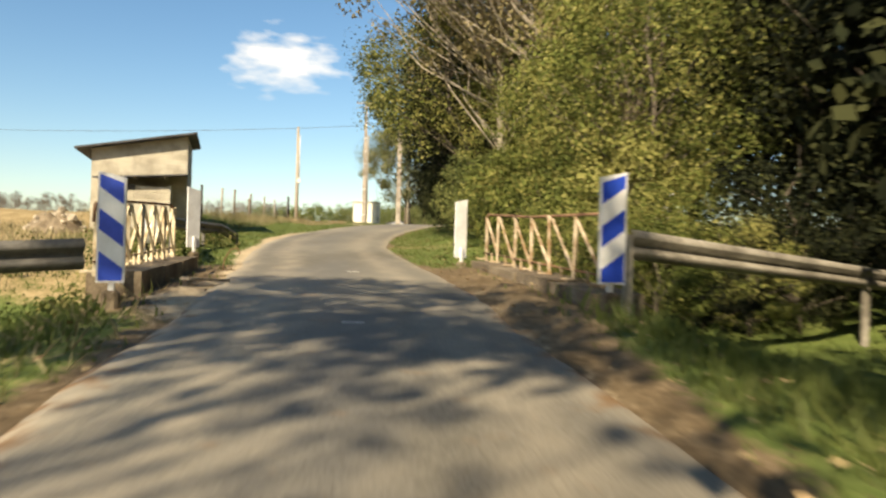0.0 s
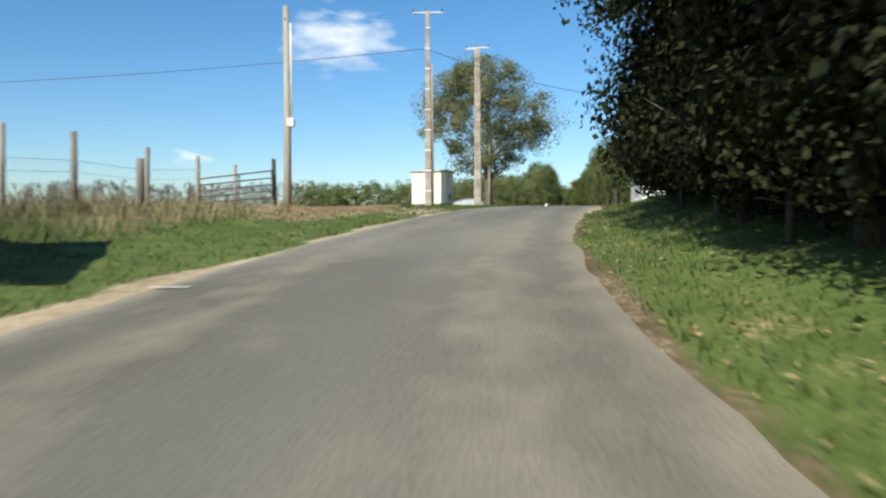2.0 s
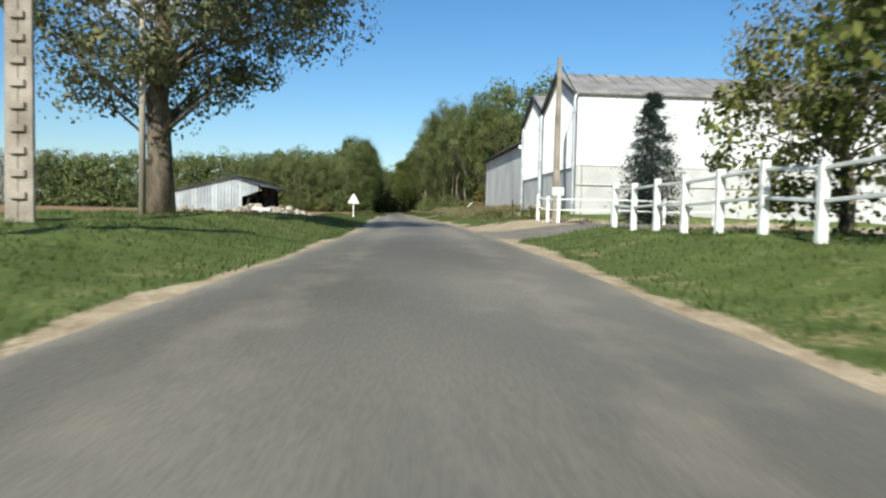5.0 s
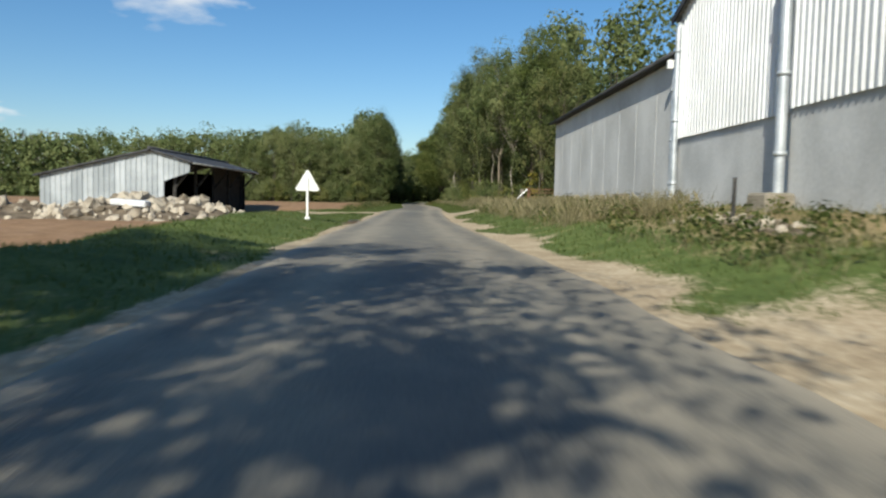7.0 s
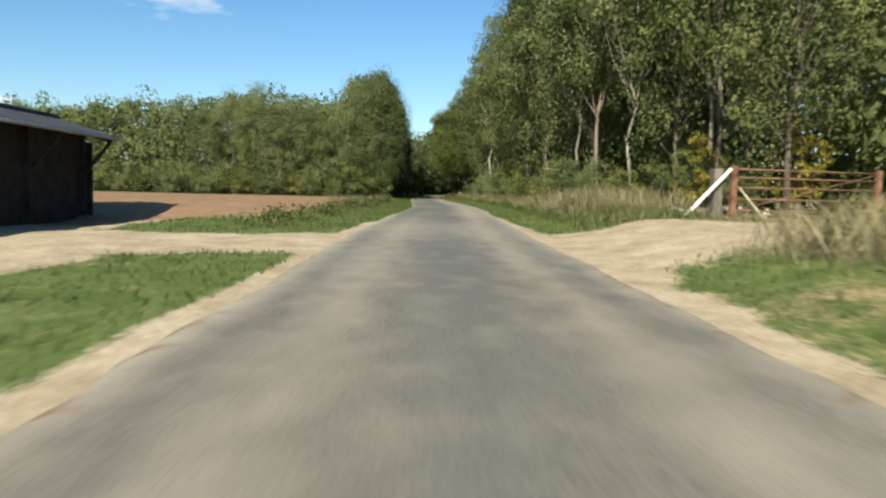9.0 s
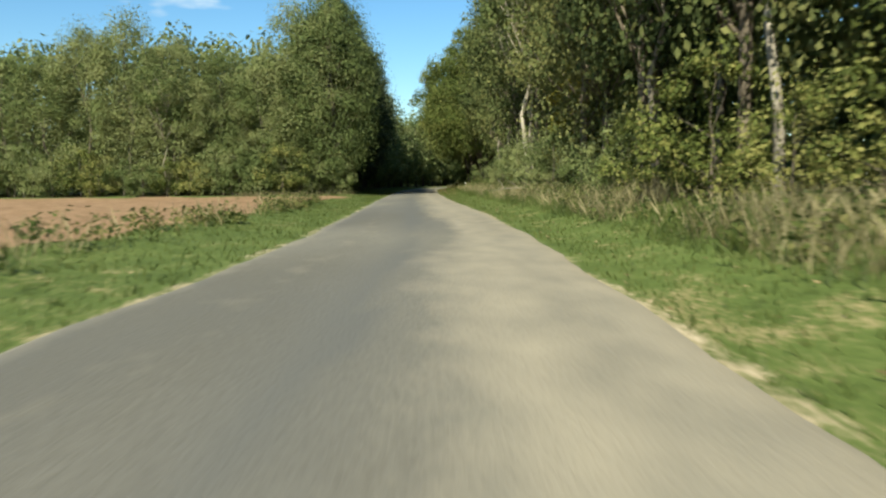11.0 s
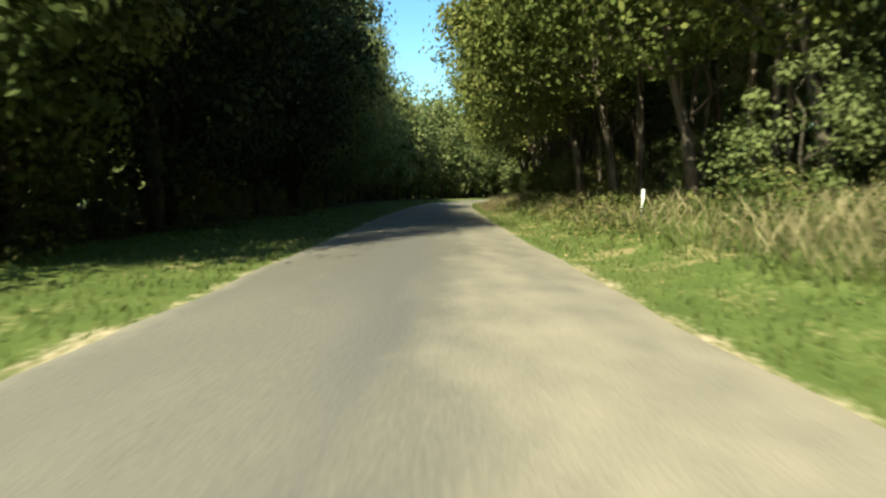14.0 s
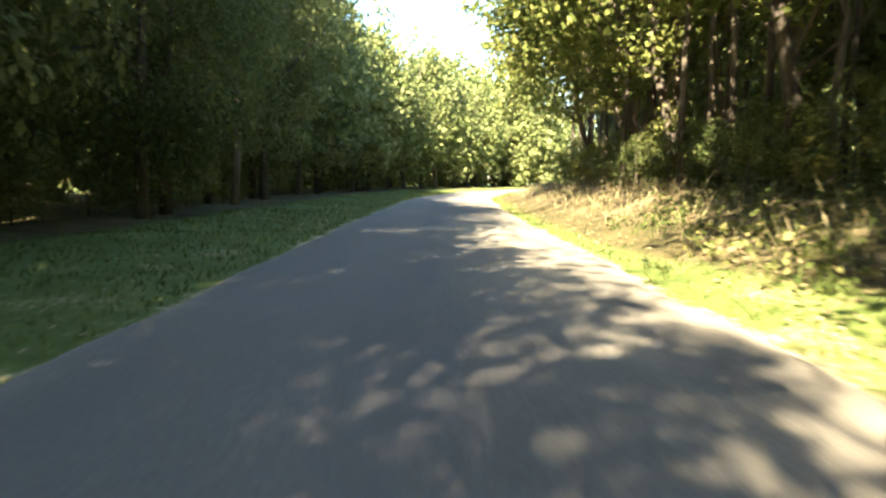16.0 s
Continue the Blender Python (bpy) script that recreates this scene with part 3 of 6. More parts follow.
def make_road():
    ys = np.arange(-55.0, 440.0, 0.5)
    verts, faces = [], []
    k = 25
    dust, patch, mud = [], [], []
    for y in ys:
        x0, z0 = float(road_x(y)), float(road_z(y))
        dx = float(road_x(y + 0.5) - road_x(y - 0.5))
        nrm = Vector((1, -dx, 0)).normalized()
        wl = float(half(y)) + 0.05 * math.sin(y * 1.3) * math.sin(y * 0.37 + 1) + 0.06 * noise.noise((0, y * 1.7, 3))
        wr = float(half(y)) + 0.05 * math.sin(y * 1.1 + 2) * math.sin(y * 0.41) + 0.06 * noise.noise((5, y * 1.7, 3))
        sand = float(np.interp(y, [-5, 10, 30, 60, 85, 100, 150, 165, 220, 250], [0.8, 0.75, 0.65, 0.55, 0.55, 0.95, 0.9, 0.38, 0.34, 0.25]))
        right_lane = float(np.interp(y, [150, 165, 215, 235], [0, 0.58, 0.58, 0.2]))
        dirt = float(np.interp(y, [-10, 2, 10, 14, 108, 116, 142, 150], [0.6, 0.6, 0.48, 0.0, 0.0, 0.54, 0.54, 0.05]))
        for j in range(k):
            s = -wl + (wl + wr) * j / (k - 1)
            f = 2 * s / (wl + wr)
            drop = 0.035 * f * f + (0.05 if j in (0, k - 1) else 0)
            verts.append((x0 + nrm.x * s, y + nrm.y * s, z0 + 0.02 - drop + 0.006 * noise.noise((s * 0.7, y * 0.5, 0))))
            track = math.exp(-((abs(f) - 0.5) / 0.16) ** 2)
            edge = max(0.0, abs(f) - 0.78) / 0.22
            dust.append(min(1.0, sand * (0.35 + 0.45 * track) + 0.75 * edge * (0.4 + sand) + right_lane * max(0.0, min(1.0, (f - 0.02 + 0.25 * noise.noise((3, y * 0.25, s))) / 0.35)) * (1 - 0.3 * edge)))
            patch.append(0.55 + 0.25 * math.exp(-(f / 0.22) ** 2) + 0.2 * noise.noise((s * 0.4, y * 0.06, 9)) + (0.24 if f < 0 and y > 160 else 0))
            mud.append(dirt * (0.8 + 0.5 * edge))
    for i in range(len(ys) - 1):
        for j in range(k - 1):
            a = i * k + j
            faces.append((a, a + 1, a + k + 1, a + k))
    me = mesh_of("road", verts, faces, asphalt_material(), True)
    for name, v in (("dust", dust), ("patch", patch), ("mud", mud)):
        me.attributes.new(name, "FLOAT", "POINT").data.foreach_set("value", v)
    tagged(new("road", me), "worn grey asphalt country road with crumbling sandy edges", "road", kind="structure")


make_road()


# ---- trees ----
def leaves(centres, radii, per, size, rng, flat=0.35, out_bias=1.05):
    """Loose leaf quads over the clumps' skins."""
    n = len(centres) * per
    c = np.repeat(np.asarray(centres, float), per, 0)
    r = np.repeat(np.asarray(radii, float), per)[:, None]
    d = rng.normal(size=(n, 3))
    d /= np.linalg.norm(d, axis=1, keepdims=True)
    p = c + d * r * (0.45 + 0.6 * rng.random((n, 1)) ** 0.6) * np.array([1, 1, 0.8])
    nrm = d * out_bias + rng.normal(size=(n, 3)) * 0.36 + np.array([0, 0, flat])
    nrm /= np.linalg.norm(nrm, axis=1, keepdims=True)
    t = np.cross(nrm, rng.normal(size=(n, 3)))
    t /= np.linalg.norm(t, axis=1, keepdims=True)
    b = np.cross(nrm, t)
    s = size * (0.6 + 0.8 * rng.random((n, 1)))
    w = s * (0.5 + 0.25 * rng.random((n, 1)))
    return np.stack([p - t * s, p - b * w + nrm * s * 0.12, p + t * s, p + b * w + nrm * s * 0.12], 1)


def grow(seed, height, trunk_r, crown, clumps, clump_r, per, leaf, bark, foliage, crown_low=0.3, lean=0.0, limbs=14, name="tree", sides=7, hollow=0.35, fork=0.25, limb_r=0.3):
    """A tree at the origin: a tapered trunk with limbs, and a crown of leaf clumps. crown: half widths in x, y."""
    rng = np.random.default_rng(seed)
    top = height * 0.86
    spine = [Vector((0, 0, -0.3))]
    for i in range(1, 8):
        f = i / 7
        spine.append(Vector((lean * f * height + rng.normal() * 0.03 * height * f, rng.normal() * 0.03 * height * f, top * f)))
    rad = [trunk_r * (1.25 if i == 0 else 1.0) * (1 - 0.85 * i / 7) for i in range(8)]
    pieces = [tube_data(spine, rad, sides)]
    z0, z1 = height * crown_low, height
    cs, rs = [], []
    while len(cs) < clumps:
        q = rng.normal(size=3)
        q /= np.linalg.norm(q)
        q *= hollow + (1 - hollow) * rng.random() ** 0.4
        squash = 1 - 0.25 * max(0, q[2])
        cs.append((q[0] * crown[0] * squash + lean * height * 0.6, q[1] * crown[1] * squash, (z0 + z1) / 2 + q[2] * (z1 - z0) / 2 * 0.92))
        rs.append(clump_r * (0.5 + 1.0 * rng.random() ** 1.5))
    order = rng.permutation(len(cs))[:limbs]
    for i in order:
        c = Vector(cs[i])
        f = min(max((c.z - 0.13 * height) / height * (0.75 + fork * rng.random()), 0.16), 0.8)
        a = spine[int(f * 7)].lerp(spine[min(int(f * 7) + 1, 7)], f * 7 % 1)
        mid = a.lerp(c, 0.5) + Vector((rng.normal(), rng.normal(), rng.normal() * 0.6)) * 0.06 * height * 0.5
        r = trunk_r * (1 - 0.85 * f) * limb_r + 0.008
        pieces.append(tube_data([a, a.lerp(mid, 0.5), mid, mid.lerp(c, 0.55), c], [r, r * 0.8, r * 0.6, r * 0.4, r * 0.15], 5))
    wood = joined("trunk", pieces, bark, True)
    crown_me = quads_mesh("crown", leaves(cs, rs, per, leaf, rng), foliage)
    return wood, crown_me


def plant(name, kinds, m, label, category, group=""):
    t = thing(name, m, label, category, group)
    part("trunk", kinds[0], t)
    part("crown", kinds[1], t)
    return t


def spot(x, y, turn=0.0, s=1.0, sz=None, sink=0.05):
    return Matrix.Translation((x, y, gz(x, y) - sink)) @ Matrix.Rotation(turn, 4, "Z") @ Matrix.Diagonal((s, s, sz or s, 1))


rnd = random.Random(7)
WOOD_TREES = [grow(11 + i, 13, 0.16, (3.0, 3.0), 124, 1.1, 190, 0.072, BARK, LEAF_WOOD, crown_low=0.05, limbs=14, hollow=0.72) for i in range(4)]
RIGHT_TREES = [grow(111 + i, 13, 0.15, (2.9, 2.9), 92, 1.0, 150, 0.072, BARK_PALE, LEAF_WOOD_SHADE, crown_low=0.1, limbs=18, hollow=0.55) for i in range(3)]
SHADED_EDGE_TREES = [grow(121 + i, 13, 0.15, (3.0, 3.0), 124, 1.1, 110, 0.085, BARK, LEAF_EDGE_SHADE, crown_low=0.05, limbs=14, hollow=0.72) for i in range(2)]
BACK_TREES = [grow(21 + i, 13, 0.16, (3.1, 3.1), 64, 1.25, 40, 0.2, BARK, LEAF_WOOD, crown_low=0.06, limbs=6, hollow=0.6) for i in range(3)]
WOOD_LEAN = [grow(31 + i, 13, 0.12, (2.8, 2.4), 70, 0.95, 125, 0.076, BARK_PALE, LEAF_WOOD if i else LEAF_THIN, crown_low=0.3, limbs=14, lean=0.05, limb_r=0.28) for i in range(2)]
OVERHANG = grow(41, 12.5, 0.13, (3.6, 3.4), 120, 0.9, 150, 0.076, BARK, LEAF_THIN, crown_low=0.19, limbs=22, lean=0.17, hollow=0.5, limb_r=0.2)
# Two of three get paler bark, standing in for sun on the trunks.
SLIM_TREES = [grow(51 + i, 15, 0.1, (2.4, 2.4), 46, 0.85, 95, 0.078, (BARK_PALE, BARK_PALE, BARK)[i], LEAF_THIN, crown_low=0.38, limbs=14, lean=0.02 * (i - 1), hollow=0.4, limb_r=0.22) for i in range(3)]
BUSHES = [grow(71 + i, 3.2, 0.04, (1.6, 1.5), 34, 0.5, 95, 0.056, BARK, LEAF_HEDGE if i == 0 else LEAF_WOOD, crown_low=0.02, limbs=6, hollow=0.4) for i in range(3)]
HEDGE_BUSHES = [grow(76 + i, 3.4, 0.05, (1.7, 1.6), 44, 0.5, 150, 0.042, BARK, (LEAF_HEDGE, LEAF_DEEP_SHADE, LEAF_DEEP_SHADE, LEAF_SHADE)[i], crown_low=0.0, limbs=12, hollow=0.3) for i in range(4)]
HEDGE_TREES = [grow(81 + i, 10, 0.13, (3.3, 3.3), 115, 0.9, 165, 0.052, BARK_PALE if i == 2 else BARK, (LEAF_HEDGE, LEAF_DEEP_SHADE, LEAF_HEDGE)[i], crown_low=0.08, limbs=26, hollow=0.4, limb_r=0.24) for i in range(3)]
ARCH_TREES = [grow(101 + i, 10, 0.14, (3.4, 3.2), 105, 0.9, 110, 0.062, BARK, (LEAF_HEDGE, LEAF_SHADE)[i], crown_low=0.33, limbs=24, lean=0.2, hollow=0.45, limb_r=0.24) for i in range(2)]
HEDGE_BACK = grow(88, 10, 0.13, (3.4, 3.4), 70, 1.15, 40, 0.16, BARK, LEAF_DEEP_SHADE, crown_low=0.05, limbs=8, hollow=0.5)


def far_wood(places, label):
    """Trees in the wood's depth, as one mass of coarse leaves over bare trunks."""
    rng = np.random.default_rng(91)
    quads = []
    for x, y, s in places:
        g = gz(x, y)
        n = 26
        q = rng.normal(size=(n, 3))
        q /= np.linalg.norm(q, axis=1, keepdims=True)
        q *= 0.45 + 0.55 * rng.random((n, 1)) ** 0.5
        cs = q * np.array([3.2, 3.2, 6.3]) * s + np.array([x, y, g + 6.9 * s])
        near = abs(x) < 60 and y < 240
        quads.append(leaves(cs, np.full(n, 1.45 * s) * (0.7 + 0.6 * rng.random(n)), 52 if near else 24, 0.21 if near else 0.36, rng))
        low = np.stack([x + rng.normal(size=7) * 2.2, y + rng.normal(size=7) * 2.2, g + 0.5 + 1.8 * rng.random(7)], -1)
        quads.append(leaves(low, 1.1 * (0.7 + 0.6 * rng.random(7)), 60 if near else 18, 0.17 if near else 0.38, rng))
        for k in range(4):
            a = k * math.pi / 2
            p = np.array([x, y, g - 0.2])
            o0, o1 = 0.16 * np.array([math.cos(a), math.sin(a), 0]), 0.16 * np.array([math.cos(a + 1.571), math.sin(a + 1.571), 0])
            up = np.array([0, 0, 9.0 * s])
            quads.append(np.array([[p + o0, p + o1, p + o1 * 0.4 + up, p + o0 * 0.4 + up]]))
    tagged(new("far_woods", quads_mesh("far_woods", np.concatenate(quads), LEAF_WOOD)), label, "woods", kind="stuff")


def wood_row():
    """The woods along both sides of the road, then those behind."""
    made, depth = {}, []

    def put(kind, name, x, y, s, label, cat, group):
        first = made.get((name, id(kind[1])))
        m = spot(x, y, rnd.uniform(0, 6.28), s, s * rnd.uniform(0.9, 1.15) * (1.2 if x > 4 and name == "wood_tree" and y < 224 else 1) * (1.13 if x < -6 and 236 < y < 280 and x > -14 and name == "wood_tree" else 1))
        if first is None:
            made[(name, id(kind[1]))] = plant(name, kind, m, label, cat, group)
        else:
            copy_thing(first, m).matrix_basis = m
    big = ("wood_tree", "tall slim broadleaf tree with dense dull green leaves in the wood", "tree", "trees of the wood")
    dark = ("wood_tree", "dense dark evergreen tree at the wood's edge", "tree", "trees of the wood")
    slim = ("wood_tree", "tall slim tree with a long bare brown trunk in the wood", "tree", "trees of the wood")
    low = ("roadside_bush", "leafy green bush at the foot of the wood", "bush", "bushes along the wood")

    def along(keys, y0, y1, step, jitter):
        k = np.array(keys, float)
        y = y0
        while y < y1:
            yy = y + rnd.uniform(-0.5, 0.5) * step
            yield float(np.interp(yy, k[:, 0], k[:, 1])) + rnd.uniform(-jitter, jitter), yy
            y += step * rnd.uniform(0.8, 1.2)
    right_edge = [(156, 12.0), (164, 9.5), (172, 8.0), (190, 6.8), (215, 5.9), (236, 5.5), (245, 5.1), (262, 5.2), (282, 6.3), (300, 9.2), (320, 17), (345, 31)]
    left_edge = [(215, -8.6), (222, -7.7), (232, -7.6), (242, -8.0), (262, -9.0), (284, -9.8), (300, -7.6), (320, 0.5), (345, 16)]
    for keys, y0, sizes in ((right_edge, 157, (0.85, 1.12)), (left_edge, 222.5, (0.95, 1.2))):
        side = 1 if keys is right_edge else -1
        for x, y in along(keys, y0, 300 if side > 0 else 338, 3.1, 0.9):
            if side > 0 and y > 224:
                put(rnd.choice(SLIM_TREES), "wood_tree", x, y, rnd.uniform(0.9, 1.15), *slim[1:])
                for k in range(2):
                    put(rnd.choice(SLIM_TREES), "wood_tree", x + rnd.uniform(0.9, 3.4), y + 0.8 + k, rnd.uniform(0.85, 1.15), *slim[1:])
            else:
                # Left trees from y 227 to 249 take the shade-darkened leaves.
                kinds = RIGHT_TREES + WOOD_LEAN if side > 0 else SHADED_EDGE_TREES if 227 < y < 249 else WOOD_TREES + WOOD_LEAN[1:] if y < 275 else BACK_TREES
                put(rnd.choice(kinds), "wood_tree", x, y, rnd.uniform(*sizes) * (0.95 if side < 0 and y > 246 else 1), *(dark if kinds is SHADED_EDGE_TREES else big)[1:])
        for x, y in along(keys, y0 + 2, 318, 5.0, 1.3):
            if side < 0 or y < 226 or rnd.random() < 0.45:
                put(rnd.choice(BACK_TREES), "wood_tree", x + side * 4.2, y, rnd.uniform(*sizes), *big[1:])
        for off, step in ((8.0, 4.5), (12.5, 4.8), (18, 5.5)):
            for x, y in along(keys, y0 + (4 if side < 0 else -1), 345, step, 1.8):
                depth.append((x + side * off, y, rnd.uniform(1.05, 1.3) * (1.1 if side > 0 else 0.9)))
        for x, y in along([(a, b - side * (1.2 if side > 0 else 0.2)) for a, b in keys], y0 + (2 if side > 0 else 5), 300, 2.4, 0.6):
            if side < 0 or y < 214 or rnd.random() < (0.3 if y < 228 else 0.8):
                put(rnd.choice(BUSHES), "roadside_bush", x + (0.8 if y > 226 else 0) * side, y, rnd.uniform(0.5, 0.95) * (0.7 if y > 226 else 1), *low[1:])
    for x, y, s in ((-6.7, 220.2, 0.95), (-8.0, 219.6, 1.2), (-9.3, 219.0, 1.25), (-10.7, 218.4, 1.2), (-12.1, 217.9, 1.3), (-13.6, 217.0, 1.25), (-7.6, 221.6, 1.1), (-10.0, 220.4, 1.3), (-11.6, 219.6, 1.3), (-8.6, 223.6, 1.1)):
        put(BUSHES[1 if x > -9 else 2], "roadside_bush", x, y, s, *low[1:])
    for x, y, s in ((-7.3, 221.8, 1.08), (-9.8, 221.4, 1.08), (-8.5, 225.8, 1.08)):
        put(WOOD_TREES[1], "wood_tree", x, y, s, *big[1:])
    bare = grow(61, 13.5, 0.105, (2.3, 2.3), 44, 0.9, 60, 0.11, BARK_GREY, LEAF_WOOD, crown_low=0.5, limbs=16, lean=0.03, limb_r=0.3)
    pale = None
    for x, y, s in ((8.6, 166.5, 1.0), (7.3, 172.5, 0.9), (6.6, 178.5, 1.05), (6.2, 184.5, 0.95), (6.7, 188.5, 1.0), (5.15, 201.3, 0.9), (4.85, 200.4, 1.1), (5.6, 206.0, 0.95), (5.3, 213.5, 1.0), (5.2, 219.0, 0.9), (-8.6, 224.5, 0.8), (-18.0, 216.6, 0.7), (-30.0, 220.5, 0.7)):
        m = spot(x, y, rnd.uniform(0, 6), s)
        if pale is None:
            pale = plant("pale_trunk_tree", bare, m, "slender tree with a bare pale grey trunk at the wood's edge", "tree", "pale-trunked trees")
        else:
            copy_thing(pale, m).matrix_basis = m
    for i in range(11):
        y = 243.0 + 3.0 * i
        put(BUSHES[i % 3], "roadside_bush", rnd.uniform(4.0, 4.8), y, rnd.uniform(0.42, 0.72), *low[1:])
    # Trees that lean over the road.
    lean_over = None
    for x, y, s in ((5.6, 248.5, 1.2), (5.2, 255.0, 1.3), (5.2, 262.0, 1.3), (6.2, 240.0, 1.15), (6.0, 270.0, 1.2), (6.0, 227.0, 1.1), (10.5, 262.0, 1.15), (4.8, 230.5, 1.15), (4.4, 236.6, 1.15), (4.9, 244.0, 1.1), (4.0, 240.2, 1.15), (5.4, 266.0, 1.2), (5.7, 276.0, 1.2)):
        m = spot(x, y, math.pi + rnd.uniform(-0.3, 0.3), s, s * (0.95 if y < 242 else 0.9))
        if lean_over is None:
            lean_over = plant("leaning_tree", OVERHANG, m, "leafy tree leaning out over the road", "tree", "leaning trees")
        else:
            copy_thing(lean_over, m).matrix_basis = m
    # The wood's front beyond the tilled field.
    x = -12.0
    while x > -84:
        y = float(np.interp(-x, [12, 20, 30, 84], [220.6, 217.6, 219.0, 238.5])) + rnd.uniform(-0.9, 0.9)
        if x > -50:
            put(rnd.choice(WOOD_TREES if x > -30 else BACK_TREES), "wood_tree", x, y, rnd.uniform(0.82, 0.93), *big[1:])
            for k in range(2):
                put(rnd.choice(BUSHES), "roadside_bush", x + 0.3 + 1.5 * k, y - 2.6 + rnd.uniform(-0.5, 0.5), rnd.uniform(0.85, 1.3), *low[1:])
        else:
            depth.append((x, y, rnd.uniform(0.82, 0.92)))
        if x < -17:
            depth.append((x + 1.5, y + 5, rnd.uniform(0.86, 0.98)))
        if x < -14:
            depth.append((x + 0.5, y + 11, rnd.uniform(0.88, 1.0)))
        x -= 3.0 if x > -50 else 4.5
    # Woods where the road bends out of sight, and those behind the barns.
    for i in range(40):
        depth.append((rnd.uniform(-24, 12), rnd.uniform(328, 362), rnd.uniform(1.0, 1.3)))
    for i in range(46):
        depth.append((rnd.uniform(10, 70), rnd.uniform(322, 392), rnd.uniform(1.0, 1.3)))
    for i in range(26):
        depth.append((24 + 5.0 * i, 172 + 3.0 * rnd.uniform(-1, 1), rnd.uniform(0.92, 1.12)))
    far_wood(depth, "deep broadleaf wood, dull green, behind the front trees")


wood_row()


def roadside_trees():
    hedge = ("hedgerow_tree", "bushy hedgerow tree beside the road, its green leaves yellowing, some darkened for shade", "tree", "hedgerow trees")
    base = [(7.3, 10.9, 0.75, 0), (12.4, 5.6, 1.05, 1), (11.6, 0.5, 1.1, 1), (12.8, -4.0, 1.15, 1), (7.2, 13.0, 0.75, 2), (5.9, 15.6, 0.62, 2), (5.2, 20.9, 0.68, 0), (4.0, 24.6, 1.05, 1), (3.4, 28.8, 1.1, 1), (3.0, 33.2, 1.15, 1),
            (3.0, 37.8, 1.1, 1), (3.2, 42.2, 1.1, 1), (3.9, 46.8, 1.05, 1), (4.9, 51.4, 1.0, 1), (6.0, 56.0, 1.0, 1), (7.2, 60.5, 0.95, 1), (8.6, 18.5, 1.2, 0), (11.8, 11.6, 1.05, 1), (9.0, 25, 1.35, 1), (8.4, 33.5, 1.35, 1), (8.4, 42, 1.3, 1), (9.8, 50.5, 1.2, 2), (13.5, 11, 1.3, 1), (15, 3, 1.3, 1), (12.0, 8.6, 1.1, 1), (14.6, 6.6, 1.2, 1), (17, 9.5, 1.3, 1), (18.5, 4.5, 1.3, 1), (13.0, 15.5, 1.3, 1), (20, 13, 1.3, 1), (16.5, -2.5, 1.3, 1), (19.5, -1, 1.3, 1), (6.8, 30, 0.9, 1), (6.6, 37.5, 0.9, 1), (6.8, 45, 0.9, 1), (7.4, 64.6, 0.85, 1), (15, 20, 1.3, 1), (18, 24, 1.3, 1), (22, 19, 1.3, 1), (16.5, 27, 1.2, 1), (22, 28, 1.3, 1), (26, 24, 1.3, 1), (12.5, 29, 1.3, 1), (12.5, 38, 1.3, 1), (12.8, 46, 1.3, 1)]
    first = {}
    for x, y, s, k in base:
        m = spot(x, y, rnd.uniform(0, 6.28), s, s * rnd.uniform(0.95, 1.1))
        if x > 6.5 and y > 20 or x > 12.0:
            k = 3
        if k in first:
            copy_thing(first[k], m).matrix_basis = m
        else:
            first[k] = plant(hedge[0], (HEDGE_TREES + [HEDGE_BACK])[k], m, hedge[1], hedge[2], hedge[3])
    # Crowns that arch out over the road.
    arch = {}
    for x, y, s, k in ((3.8, 22.6, 0.95, 0), (2.9, 26.8, 1.0, 1), (2.2, 31.0, 1.05, 1), (1.9, 35.4, 1.0, 1)):
        m = spot(x, y, math.pi + rnd.uniform(-0.2, 0.2), s)
        if k in arch:
            copy_thing(arch[k], m).matrix_basis = m
        else:
            arch[k] = plant(hedge[0], ARCH_TREES[k], m, "hedgerow tree whose dull green crown arches over the road", hedge[2], hedge[3])
    low = {}
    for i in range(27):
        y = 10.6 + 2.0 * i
        # Bushes further along get darker leaves that carry the hedge's shade.
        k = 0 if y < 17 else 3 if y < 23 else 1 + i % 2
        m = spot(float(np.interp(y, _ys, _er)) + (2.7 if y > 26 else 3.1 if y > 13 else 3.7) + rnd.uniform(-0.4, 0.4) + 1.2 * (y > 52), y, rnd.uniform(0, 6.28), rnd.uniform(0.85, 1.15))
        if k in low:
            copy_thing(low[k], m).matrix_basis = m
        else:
            low[k] = plant("hedge_bush", HEDGE_BUSHES[k], m, "thick leafy hedge bush with olive leaves, darkened along the shaded hedge, above the grass verge", "bush", "hedge bushes")
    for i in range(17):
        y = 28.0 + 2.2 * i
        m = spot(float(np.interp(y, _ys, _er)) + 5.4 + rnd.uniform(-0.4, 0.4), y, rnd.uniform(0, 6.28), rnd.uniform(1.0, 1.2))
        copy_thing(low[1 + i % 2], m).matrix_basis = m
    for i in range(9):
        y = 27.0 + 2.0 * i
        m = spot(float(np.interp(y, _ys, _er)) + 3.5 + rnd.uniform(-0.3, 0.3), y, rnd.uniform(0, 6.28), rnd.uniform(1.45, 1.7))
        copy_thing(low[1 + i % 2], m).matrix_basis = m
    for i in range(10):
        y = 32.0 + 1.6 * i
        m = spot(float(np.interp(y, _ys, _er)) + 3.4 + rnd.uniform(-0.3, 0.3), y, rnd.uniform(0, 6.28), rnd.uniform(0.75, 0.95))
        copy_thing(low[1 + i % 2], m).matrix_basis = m
